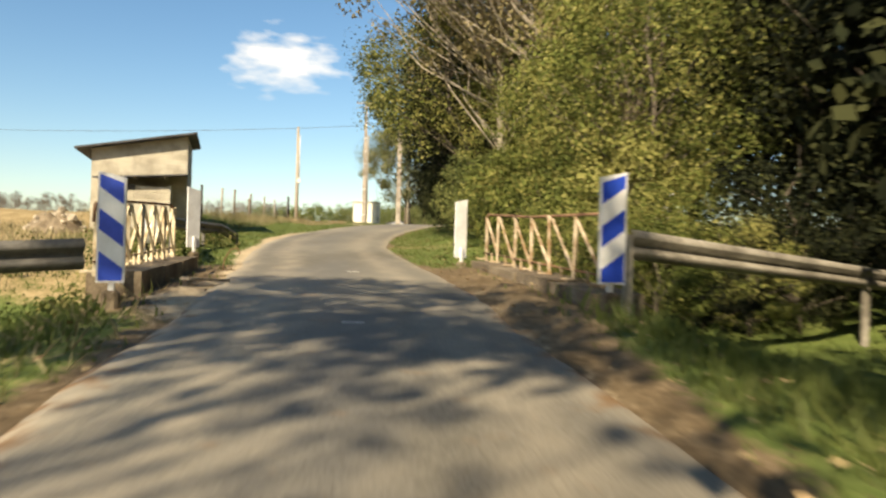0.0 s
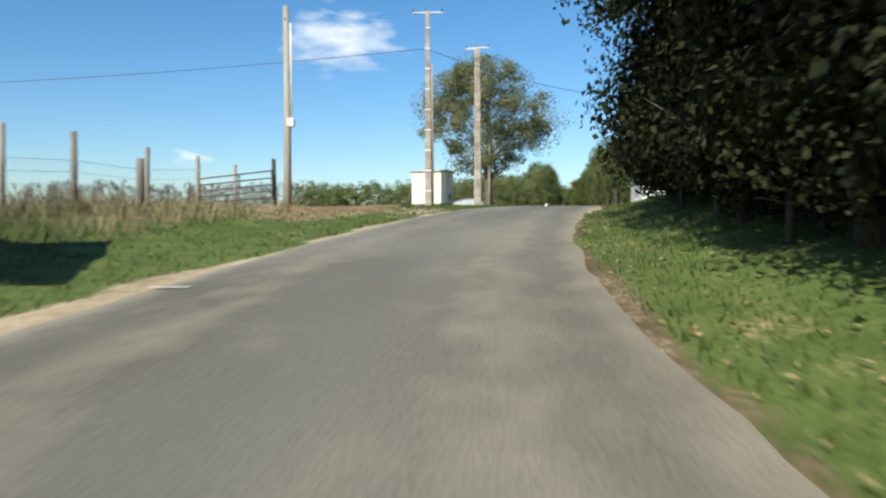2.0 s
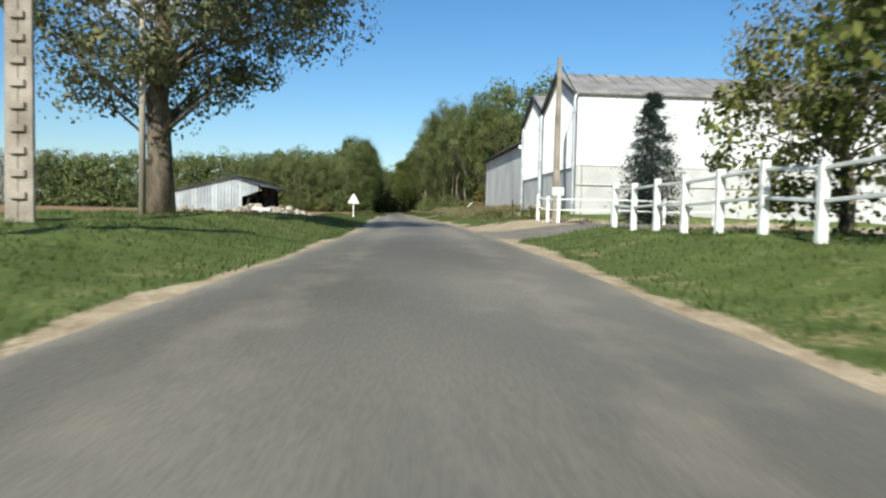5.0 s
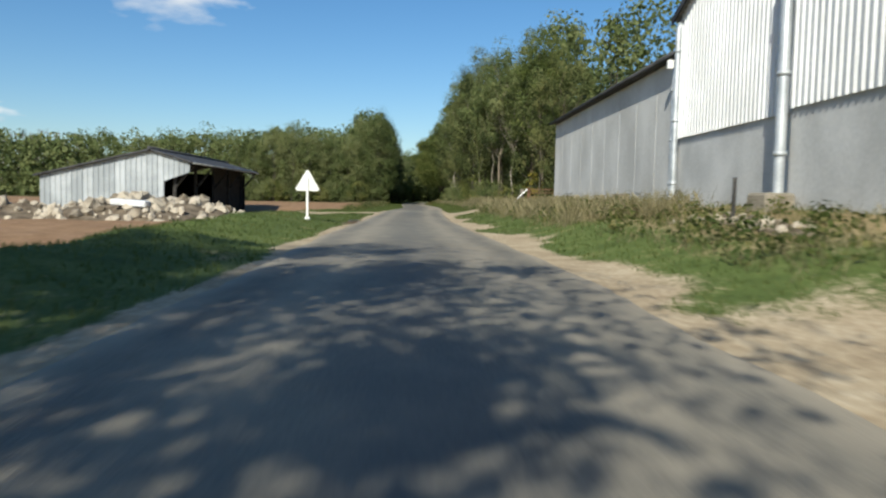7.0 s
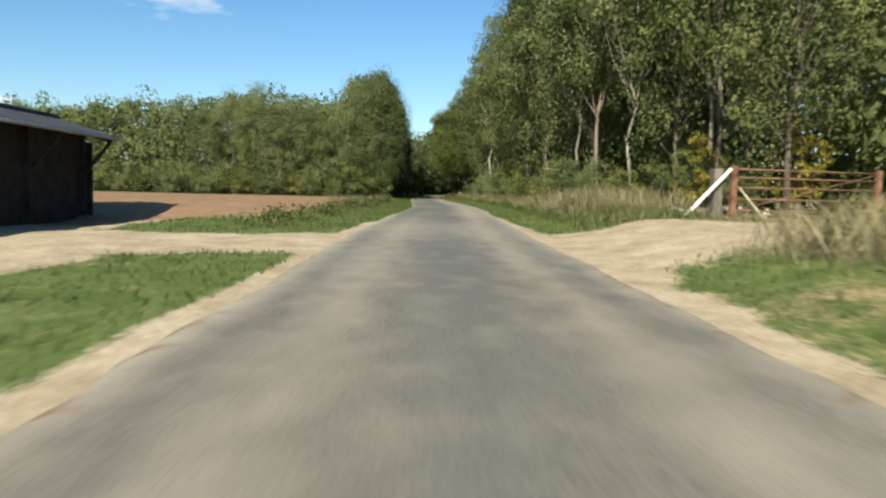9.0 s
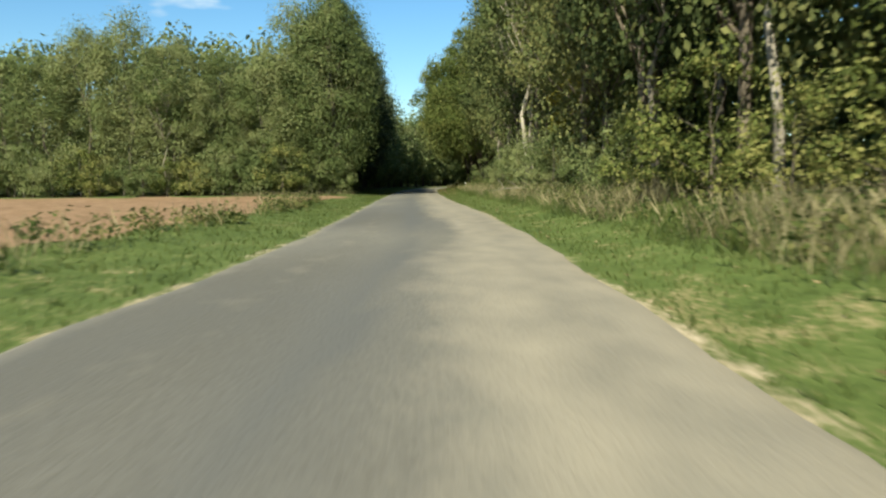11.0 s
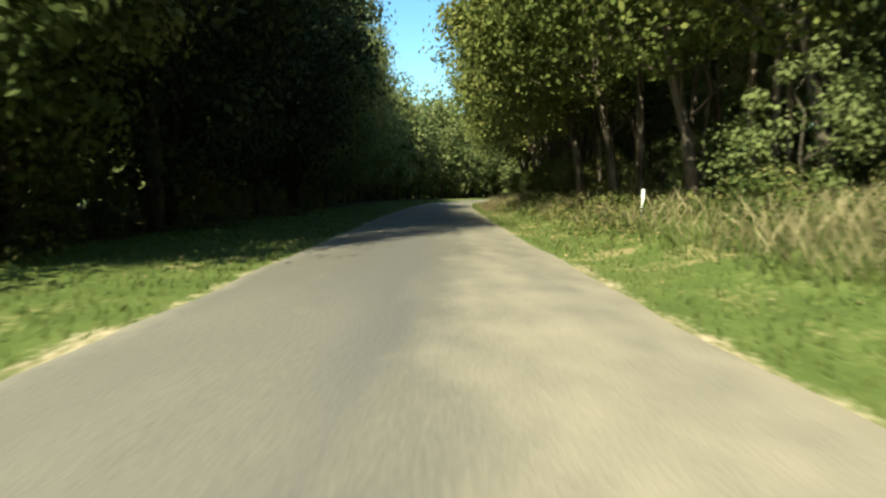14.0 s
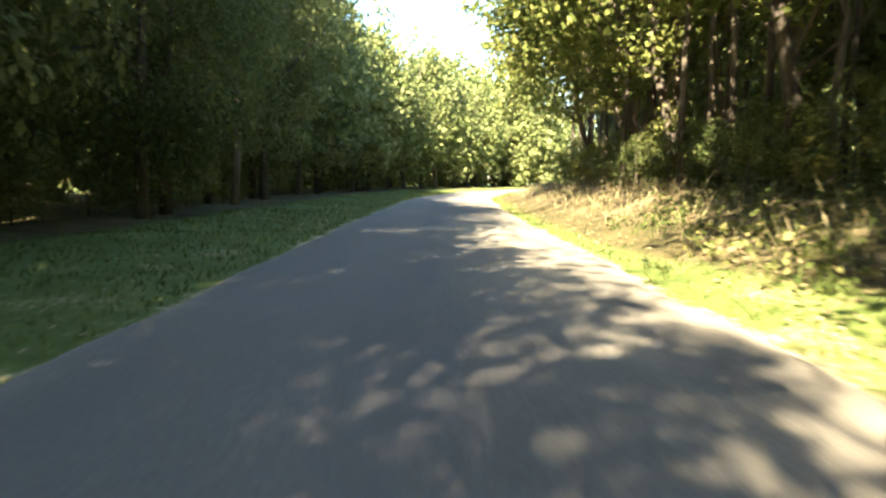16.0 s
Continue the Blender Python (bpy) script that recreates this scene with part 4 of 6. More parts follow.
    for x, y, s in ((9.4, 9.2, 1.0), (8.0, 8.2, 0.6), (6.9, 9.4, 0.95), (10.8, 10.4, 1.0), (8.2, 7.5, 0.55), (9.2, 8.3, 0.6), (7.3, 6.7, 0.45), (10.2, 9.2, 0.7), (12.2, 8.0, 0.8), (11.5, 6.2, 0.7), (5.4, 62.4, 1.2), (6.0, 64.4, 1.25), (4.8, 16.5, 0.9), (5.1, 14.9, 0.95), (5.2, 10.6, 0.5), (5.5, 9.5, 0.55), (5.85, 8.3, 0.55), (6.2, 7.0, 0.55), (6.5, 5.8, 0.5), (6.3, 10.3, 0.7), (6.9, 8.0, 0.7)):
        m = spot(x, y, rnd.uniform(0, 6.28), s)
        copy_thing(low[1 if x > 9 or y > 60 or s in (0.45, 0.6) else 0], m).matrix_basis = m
    # The single oak on the verge.
    oak = grow(5, 14.2, 0.42, (6.5, 6.2), 250, 1.1, 230, 0.08, BARK_PALE, LEAF_OAK, crown_low=0.2, limbs=40, sides=10, hollow=0.3, limb_r=0.22)
    plant("oak_tree", oak, spot(-8.4, 90.3, 1.0), "large round-crowned oak with thinning green leaves on the grass verge", "tree")
    # Thin autumn trees by the hedge and the barns.
    thin = grow(6, 11.5, 0.17, (3.9, 3.9), 120, 0.95, 110, 0.055, BARK_PALE, LEAF_AUTUMN, crown_low=0.16, limbs=50, hollow=0.3, limb_r=0.24)
    a = plant("autumn_tree", thin, spot(9.0, 80.0), "half-bare autumn tree with brown leaves", "tree", "autumn trees")
    for x, y, s in ((8.0, 74.5, 0.8), (12.2, 88, 0.9)):
        m = spot(x, y, rnd.uniform(0, 6), s)
        copy_thing(a, m).matrix_basis = m
    twiggy = grow(7, 11.5, 0.17, (4.7, 3.9), 190, 0.75, 90, 0.058, BARK_GREY, LEAF_AUTUMN, crown_low=0.36, limbs=175, hollow=0.25, limb_r=0.16, lean=0.07)
    a = plant("twiggy_tree", twiggy, spot(4.6, 19.8, 3.0, 1.3), "thinning autumn tree with pale trunk, fine twigs and brown leaves", "tree", "twiggy trees")
    m = spot(7.0, 17.6, 3.4, 1.3)
    copy_thing(a, m).matrix_basis = m
    shrub = grow(8, 5.0, 0.09, (2.8, 2.6), 60, 0.65, 110, 0.07, BARK, LEAF_HEDGE, crown_low=0.02, limbs=20, hollow=0.25)
    b = plant("garden_shrub", shrub, spot(8.2, 76.5, 0, 1.3), "broad olive green shrub behind the white fence", "bush", "garden shrubs")
    for x, y, s in ((8.6, 82.5, 1.1), (8.9, 71.5, 1.1), (7.9, 69.8, 1.05), (10.4, 70.6, 1.3)):
        m = spot(x, y, rnd.uniform(0, 6), s)
        copy_thing(b, m).matrix_basis = m
    # Unseen trees behind the bridge, added to shade the road, rail and right hedge.
    for x, y, s in ((10.4, -9.2, 1.4), (7.2, -8.4, 1.05), (11.4, -12.5, 1.1), (9.3, -15.5, 1.1), (13.0, -18.0, 1.2), (15.5, -9, 1.2)):
        m = spot(x, y, rnd.uniform(0, 6), s)
        copy_thing(first[3], m).matrix_basis = m
    behind = None
    tall = grow(95, 15, 0.13, (2.8, 2.8), 50, 0.85, 60, 0.11, BARK, LEAF_WOOD, crown_low=0.7, limbs=14)
    for x, y, s in ((-3.6, -12.6, 1.0), (-1.2, -14.2, 1.0), (3.4, -14.8, 1.1)):
        m = spot(x, y, rnd.uniform(0, 6), s, 1.0)
        if behind is None:
            behind = plant("roadside_tree", tall, m, "tall slim roadside tree out of view, added for its shade on the bridge", "tree", "roadside trees")
        else:
            copy_thing(behind, m).matrix_basis = m


roadside_trees()


def conifer(seed, height, wide, foliage, tiers, per):
    rng = np.random.default_rng(seed)
    pieces = [tube_data([(0, 0, -0.3), (0, 0, height * 0.5), (0, 0, height)], [height * 0.016, height * 0.01, 0.01], 6)]
    quads = []
    for i in range(tiers):
        f = i / tiers
        z = height * (0.06 + 0.92 * f)
        for k in range(9):
            a = rng.uniform(0, 6.28)
            length = wide * (1 - f) ** 0.85 * rng.uniform(0.75, 1.1) + 0.1
            tip = Vector((math.cos(a) * length, math.sin(a) * length, z - 0.16 * length))
            pieces.append(tube_data([(0, 0, z), tip], [0.018, 0.005], 4))
            along = rng.random((per, 1)) ** 0.7
            p = np.array([0, 0, z]) + along * (np.array(tip) - np.array([0, 0, z])) + rng.normal(size=(per, 3)) * np.array([0.07, 0.07, 0.06]) * (1 + length)
            d = np.array([math.cos(a), math.sin(a), -0.25]) + rng.normal(size=(per, 3)) * 0.5
            d /= np.linalg.norm(d, axis=1, keepdims=True)
            w = np.cross(d, rng.normal(size=(per, 3)))
            w /= np.linalg.norm(w, axis=1, keepdims=True)
            quads.append(np.stack([p - d * 0.02, p + d * 0.07 + w * 0.022, p + d * 0.17, p + d * 0.07 - w * 0.022], 1))
    return joined("trunk", pieces, BARK, True), quads_mesh("crown", np.concatenate(quads), foliage)


plant("spruce", conifer(3, 6.5, 2.0, NEEDLE, 26, 60), spot(11.0, 101.5), "grey-green spruce with drooping branches beside the barn yard", "conifer")
for x, y, h in ((7.6, 67.5, 7.0), (9.5, 66.0, 6.4)):
    plant("cypress", conifer(4, h, 1.6, NEEDLE, 34, 44), spot(x, y), "broad dark green cypress at the hedge's end", "conifer", "cypresses")

def poplar_row():
    """Far thin poplars, half bare, past the fields."""
    rng = np.random.default_rng(12)
    quads = []
    for i in range(150):
        x, y = -102 - 1.15 * i + rng.normal(), 330 + 0.15 * i + 4 * rng.normal()
        g, h = gz(x, y), rng.uniform(17, 20.5) * (1.15 if i > 95 else 1.0)
        p = np.array([x, y, g])
        o, o2 = np.array([0.1, 0, 0]), np.array([-0.1, 0.06, 0])
        quads.append(np.array([[p + o, p + o2, p + o2 * 0.3 + [0, 0, h], p + o * 0.3 + [0, 0, h]]]))
        f = rng.random(34)
        cs = p + np.stack([rng.normal(size=34) * 0.8, rng.normal(size=34) * 0.8, h * (0.02 + 0.95 * f)], -1)
        quads.append(leaves(cs, np.full(34, 1.35), 15, 0.26, rng))
    tagged(new("poplar_row", quads_mesh("poplar_row", np.concatenate(quads), LEAF_GREY)), "distant row of half-bare grey-brown poplars", "trees", kind="stuff")


poplar_row()

yellow = grow(97, 4.6, 0.05, (1.5, 1.5), 36, 0.5, 90, 0.07, BARK, LEAF_YELLOW, crown_low=0.1, limbs=14, hollow=0.3)
ys = plant("young_tree", yellow, spot(6.3, 196.5, 0.4, 1.0, 1.3), "young tree with yellow-green leaves at the wood's edge", "tree", "young trees")
for x, y, s in ((11.8, 157.0, 0.75), (9.6, 160.5, 0.7)):
    m = spot(x, y, 1.2, s)
    copy_thing(ys, m).matrix_basis = m

# ---- buildings ----
def rib_sheet(name, wide, top_a, top_b, low, material, pitch=0.25, depth=0.05, low_b=None):
    """A ribbed wall sheet in the local x-z plane, facing -y, x from 0 to wide; its top runs from top_a to top_b."""
    prof = []
    k = max(1, round(wide / pitch))
    p = wide / k
    for i in range(k):
        prof += [(i * p, 0), (i * p + 0.55 * p, 0), (i * p + 0.65 * p, -depth), (i * p + 0.9 * p, -depth)]
    prof.append((wide, 0))
    verts, faces = [], []
    for x, y in prof:
        t = top_a + (top_b - top_a) * x / wide
        verts += [(x, y, low + ((low if low_b is None else low_b) - low) * x / wide), (x, y, t)]
    for i in range(len(prof) - 1):
        faces.append((2 * i, 2 * i + 2, 2 * i + 3, 2 * i + 1))
    return mesh_of(name, verts, faces, material)


def gable_top(s, width, eave, apex, peak=0.5):
    f = s / width
    return eave + (apex - eave) * (f / peak if f < peak else (1 - f) / (1 - peak))


def roof_sheet(name, a, b, c, d, thick, material):
    """A roof slab over four corners, given from above anticlockwise."""
    top = [Vector(p) for p in (a, b, c, d)]
    low = [p - Vector((0, 0, thick)) for p in top]
    v = top + low
    f = [(0, 1, 2, 3), (7, 6, 5, 4), (0, 4, 5, 1), (1, 5, 6, 2), (2, 6, 7, 3), (3, 7, 4, 0)]
    return mesh_of(name, v, f, material)


def pipe(parent, x, y, z0, z1, r=0.09):
    p = part("drain_pipe", tube_mesh("drain_pipe", [(x, y, z0), (x, y, z0 + 0.2), (x, y, z1 - 0.3), (x + 0.12, y, z1)], [r] * 4, ZINC, 8), parent, "grey zinc downpipe")
    for z in (z0 + 1.2, (z0 + z1) / 2, z1 - 1.0):
        part("pipe_collar", tube_mesh("pipe_collar", [(x, y, z - 0.05), (x, y, z + 0.05)], [r * 1.25] * 2, ZINC, 8), p)


def barn(y0, y1, x0, length, floor, joint, eave, apex, near_wall, label):
    w = y1 - y0
    t = thing("barn", pose(x0, y0, 0), label, "barn", "white barns")
    part("lower_wall", box_mesh("lower_wall", (0.3, w, joint - floor + 0.6), GREY_PANEL, 0.02, (0.17, w / 2, (joint + floor - 0.6) / 2)), t, "grey concrete lower wall")
    n = max(1, round(w / 1.0))
    for i in range(n):
        a, b = w * i / n, w * (i + 1) / n
        me = rib_sheet("cladding_sheet", b - a, gable_top(w - a, w, eave, apex), gable_top(w - b, w, eave, apex), joint - 0.12, WHITE_CLAD)
        part("cladding_sheet", me, t, m=pose(-0.035, w - a, 0, 0, 0, -90))
    part("gable_core", mesh_of("gable_core", [(0.02, 0, joint), (0.02, w, joint), (0.02, w, eave), (0.02, w / 2, apex), (0.02, 0, eave), (0.3, 0, joint), (0.3, w, joint), (0.3, w, eave), (0.3, w / 2, apex), (0.3, 0, eave)],
                               [(4, 3, 2, 1, 0), (5, 6, 7, 8, 9), (0, 1, 6, 5), (1, 2, 7, 6), (2, 3, 8, 7), (3, 4, 9, 8), (4, 0, 5, 9)], GREY_CLAD), t)
    if near_wall:
        part("lower_wall", box_mesh("lower_wall", (length - 0.02, 0.3, joint - floor + 0.6), GREY_PANEL, 0.02, (length / 2 + 0.34, 0.17, (joint + floor - 0.6) / 2)), t, "pale concrete lower wall")
        part("wall_ledge", box_mesh("wall_ledge", (length, 0.06, 0.05), GREY_PANEL, 0.01, (length / 2, -0.035, joint - 1.05)), t)
        m = round(length)
        for i in range(m):
            me = rib_sheet("cladding_sheet", length / m, eave, eave, joint - 0.05, WHITE_CLAD, 0.33, 0.02)
            part("cladding_sheet", me, t, m=pose(length * i / m, -0.02, 0))
    part("side_wall", box_mesh("side_wall", (length - 0.4, 0.2, eave - floor - 0.1), GREY_CLAD, 0, (length / 2 + 0.2, w - 0.12 if near_wall else 0.12, (eave + floor - 0.1) / 2)), t)
    part("rear_wall", box_mesh("rear_wall", (0.2, w - 0.4, eave - floor), GREY_CLAD, 0, (length, w / 2, (eave + floor) / 2)), t)
    for s, e in ((0, -0.25), (1, w + 0.25 if not near_wall else w)):
        lowz = eave - 0.25 * (apex - eave) / (w / 2)
        if s == 0:
            c = [(-0.25, e, lowz), (length, e, lowz), (length, w / 2, apex + 0.06), (-0.25, w / 2, apex + 0.06)]
        else:
            c = [(-0.25, w / 2, apex + 0.06), (length, w / 2, apex + 0.06), (length, e, eave), (-0.25, e, eave)]
        r = part("roof", roof_sheet("roof", *c, 0.07, FIBRE_ROOF), t, "grey fibre cement roof")
        k = 22
        ribs = []
        for i in range(k + 1):
            x = -0.2 + (length + 0.15) * i / k
            p, q = Vector(c[0]), Vector(c[3])
            ribs.append(tube_data([(x, p.y, p.z + 0.01), (x, q.y, q.z + 0.01)], [0.035, 0.035], 5))
        part("roof_ribs", joined("roof_ribs", ribs, FIBRE_ROOF, True), r)
        part("verge_board", roof_sheet("verge_board", (-0.3, c[0][1], c[0][2] + 0.03), (-0.24, c[0][1], c[0][2] + 0.03), (-0.24, c[3][1], c[3][2] + 0.03), (-0.3, c[3][1], c[3][2] + 0.03), 0.22, DARK_ROOF), r)
    return t


FLOOR = 0.75
b1 = barn(105.1, 113.5, 8.25, 20, FLOOR, 3.6, 7.4, 9.0, True, "white ribbed metal barn on grey concrete walls, gable to the road")
pipe(b1, -0.18, -0.16, FLOOR - 0.4, 7.3)
pipe(b1, -0.22, 8.35, FLOOR + 0.5, 7.3, 0.13)
b2 = barn(113.56, 121.3, 8.4, 20, FLOOR, 3.55, 7.4, 9.0, False, "white ribbed metal barn with grey lower wall beside its twin")
pipe(b2, -0.16, 7.6, FLOOR, 7.3, 0.1)
foot = tagged(new("concrete_footing", box_mesh("concrete_footing", (0.75, 0.8, 1.0), OLD_CONCRETE, 0.06, (0, 0, 0.25))), "rough concrete block under the downpipe", "footing")
foot.matrix_basis = pose(7.85, 113.4, FLOOR + 0.05, 0, 0, 8)


def low_barn():
    t = thing("store_building", pose(8.5, 121.45, 0), "long low grey concrete store with a dark flat-pitched roof", "building")
    L, top = 22.9, 6.2
    n = 9
    for i in range(n):
        a, b = L * i / n, L * (i + 1) / n - 0.03
        part("wall_panel", box_mesh("wall_panel", (0.2, b - a, top - FLOOR + 0.4), STORE_PANEL, 0.003, (0.1, (a + b) / 2, (top + FLOOR - 0.4) / 2)), t)
    part("wall_panel", box_mesh("wall_panel", (17.6, 0.2, top - FLOOR + 0.4), STORE_PANEL, 0.015, (9.05, L - 0.1, (top + FLOOR - 0.4) / 2)), t)
    part("rear_wall", box_mesh("rear_wall", (0.2, L, top - FLOOR), STORE_PANEL, 0.01, (18, L / 2, (top + FLOOR) / 2)), t)
    r = part("roof", roof_sheet("roof", (-0.3, -0.05, top + 0.14), (18, -0.05, top + 2.0), (18, L + 0.25, top + 2.0), (-0.3, L + 0.25, top + 0.14), 0.12, DARK_ROOF), t, "dark metal roof edge")
    part("gutter", tube_mesh("gutter", [(-0.35, -0.05, top + 0.08), (-0.35, L + 0.25, top + 0.06)], [0.08, 0.08], DARK_ROOF, 8), r)
    pipe(t, -0.14, 0.25, FLOOR, top - 0.1, 0.1)


low_barn()


def hangar():
    g = -0.35
    t = thing("open_hangar", pose(0, 0, 0), "grey ribbed metal hangar open on its side, with dark roof", "hangar")
    yf, yb = 146.2, 165.6
    left, apex, right = (-25.2, 2.4), (-17.95, 4.2), (-15.4, 3.5)
    xs = np.linspace(left[0], right[0], 15)
    xs[np.argmin(np.abs(xs + 17.1))] = -17.1
    for a, b in zip(xs[:-1], xs[1:]):
        za, zb = (float(np.interp(v, [left[0], apex[0], right[0]], [left[1], apex[1], right[1]])) - 0.1 for v in (a, b))
        la, lb = (g - 0.1 if b <= -17.05 else 2.09 + 0.37 * (v + 17.1) for v in (a, b))
        part("cladding_sheet", rib_sheet("cladding_sheet", b - a - 0.01, za, zb, la, GREY_CLAD, 0.36, 0.04, lb), t, m=pose(a, yf, 0))
    part("roof", roof_sheet("roof", (left[0] - 0.3, yf - 0.35, left[1] - 0.05), (apex[0], yf - 0.35, apex[1]), (apex[0], yb, apex[1]), (left[0] - 0.3, yb, left[1] - 0.05), 0.1, DARK_ROOF), t, "dark sheet roof")
    part("roof", roof_sheet("roof", (apex[0], yf - 0.35, apex[1]), (right[0] + 0.25, yf - 0.35, right[1] - 0.1), (right[0] + 0.25, yb, right[1] - 0.1), (apex[0], yb, apex[1]), 0.1, DARK_ROOF), t, "dark sheet roof")
    part("ridge_cap", tube_mesh("ridge_cap", [(apex[0], yf - 0.4, apex[1] + 0.03), (apex[0], yb, apex[1] + 0.03)], [0.13, 0.13], DARK_ROOF, 8), t)
    part("eave_gutter", tube_mesh("eave_gutter", [(right[0] + 0.3, yf - 0.3, right[1] - 0.2), (right[0] + 0.3, yb, right[1] - 0.2)], [0.07, 0.07], GALV, 8), t, "pale metal gutter")
    part("rear_wall", box_mesh("rear_wall", (9.0, 0.15, 3.9), SHADE_IN, 0, (-20.8, yb - 0.2, 1.18)), t)
    part("side_wall", box_mesh("side_wall", (0.15, yb - yf - 0.2, 2.8), GREY_CLAD, 0, (-25.1, (yf + yb) / 2, 0.86)), t)
    # Added dark wall behind the posts, in place of the hangar's inner shade.
    part("inner_wall", box_mesh("inner_wall", (0.12, (yb - yf) * 0.45, 4.3), SHADE_IN, 0, (-16.75, yb - (yb - yf) * 0.23, 1.28)), t)
    for y in np.linspace(yf + 0.6, yb - 0.4, 5):
        part("post", box_mesh("post", (0.2, 0.2, 4.3), BLACK_WOOD, 0.015, (-16.6, y, 1.33)), t)
        part("strut", bar_mesh("strut", (-16.5, y, 1.78), (right[0] + 0.1, y, right[1] - 0.25), 0.1, 0.14, BLACK_WOOD), t)
        part("beam", bar_mesh("beam", (apex[0], y, apex[1] - 0.25), (right[0] + 0.1, y, right[1] - 0.3), 0.12, 0.2, BLACK_WOOD), t)


hangar()


def block_shed():
    """A two-part shelter of concrete blocks: a tall rear part and a low front part, each with a sheet roof."""
    u = Vector((0.93, 0.364, 0)).normalized()
    turn = math.degrees(math.atan2(u.y, u.x))
    t = thing("block_shed", pose(-11.7, 23.9, 0, 0, 0, turn), "unrendered concrete block shed with two thin sloping sheet roofs", "shed")
    g = -2.1
    W, D = 3.55, 3.4
    sl, sr = 1.4, 2.08

    def wall(name, a, b, top_a, top_b, low, thick=0.2):
        a, b = Vector(a), Vector(b)
        d = (b - a).normalized()
        nn = Vector((d.y, -d.x, 0)) * thick / 2
        v = [(a + nn).to_tuple(), (b + nn).to_tuple(), (b - nn).to_tuple(), (a - nn).to_tuple()]
        verts = [(x, y, low) for x, y, _ in v] + [(v[0][0], v[0][1], top_a), (v[1][0], v[1][1], top_b), (v[2][0], v[2][1], top_b), (v[3][0], v[3][1], top_a)]
        f = [(0, 1, 5, 4), (1, 2, 6, 5), (2, 3, 7, 6), (3, 0, 4, 7), (4, 5, 6, 7), (3, 2, 1, 0)]
        return part(name, mesh_of(name, verts, f, BLOCK if name == "front_wall" else CONCRETE), t)
    wall("front_wall", (0, 0, 0), (W, 0, 0), sl, sr, g)
    wall("side_wall", (W - 0.1, 0.12, 0), (W - 0.1, D - 0.12, 0), sr - 0.02, sr - 0.02, g)
    wall("side_wall", (0.1, 0.12, 0), (0.1, D - 0.12, 0), sl, sl, g)
    wall("rear_wall", (0, D, 0), (W, D, 0), sl - 0.03, sr - 0.03, g)
    k = (sr - sl) / W
    part("roof", roof_sheet("roof", (-0.55, -0.6, sl - 0.55 * k + 0.08), (W + 0.35, -0.6, sr + 0.35 * k + 0.08), (W + 0.35, D + 0.45, sr + 0.35 * k + 0.03), (-0.55, D + 0.45, sl - 0.55 * k + 0.03), 0.07, DARK_ROOF), t, "thin dark sheet roof")
    for c in range(12):
        z = 0.12 + 0.2 * c
        for i in range(-1, 8):
            x0 = 0.02 + 0.5 * i + (0.25 if c % 2 else 0)
            a, b = max(x0, 0.02), min(x0 + 0.488, W - 0.02)
            low_top = sl + k * a
            if b - a < 0.06 or z + 0.06 > low_top:
                continue
            top_z = min(z + 0.19, low_top - 0.01)
            part("block", box_mesh("block", (b - a, 0.03, top_z - z), BLOCK, 0.003, ((a + b) / 2, -0.09, (z + top_z) / 2)), t)
    # Low front part, of blocks laid in courses.
    fd, ft = 1.15, 0.02
    courses, per = 12, 6
    for c in range(courses):
        z = g + 0.22 * c
        if z + 0.21 > ft:
            break
        for i in range(-1, per):
            x0 = 0.45 + 0.5 * i + (0.25 if c % 2 else 0)
            a, b = max(x0, 0.45), min(x0 + 0.49, 3.0)
            if b - a < 0.06:
                continue
            part("block", box_mesh("block", (b - a, 0.2, 0.205), BLOCK, 0.008, ((a + b) / 2, -fd, z + 0.1)), t)
    part("mortar", box_mesh("mortar", (2.54, 0.18, ft - g - 0.12), MORTAR, 0, (1.725, -fd + 0.006, (ft + g - 0.1) / 2)), t)
    wall("cheek_wall", (2.95, -fd + 0.12, 0), (2.95, -0.12, 0), ft - 0.02, ft + 0.05, g, 0.12)
    wall("cheek_wall", (0.52, -fd + 0.12, 0), (0.52, -0.12, 0), ft - 0.02, ft + 0.05, g, 0.12)
    part("canopy", roof_sheet("canopy", (0.3, -fd - 0.6, ft + 0.14), (3.6, -fd - 0.6, ft + 0.4), (3.6, -0.12, ft + 0.5), (0.3, -0.12, ft + 0.24), 0.05, DARK_ROOF), t, "low sheet canopy")
    for x in (0.75, 1.75, 2.8):
        part("rafter", bar_mesh("rafter", (x, -fd - 0.45, ft + 0.1 + 0.05 * x), (x, -0.2, ft + 0.16 + 0.05 * x), 0.07, 0.1, OLD_WOOD), t)
    # Solid black block in place of the vent hole's dark opening.
    part("vent_frame", box_mesh("vent_frame", (0.5, 0.06, 0.2), BLACK_WOOD, 0.01, (1.5, -fd - 0.1, ft - 0.16)), t)
    part("door_post", bar_mesh("door_post", (2.75, -fd - 0.25, g + 0.3), (2.72, -fd - 0.22, ft - 0.75), 0.1, 0.12, OLD_WOOD), t)


block_shed()


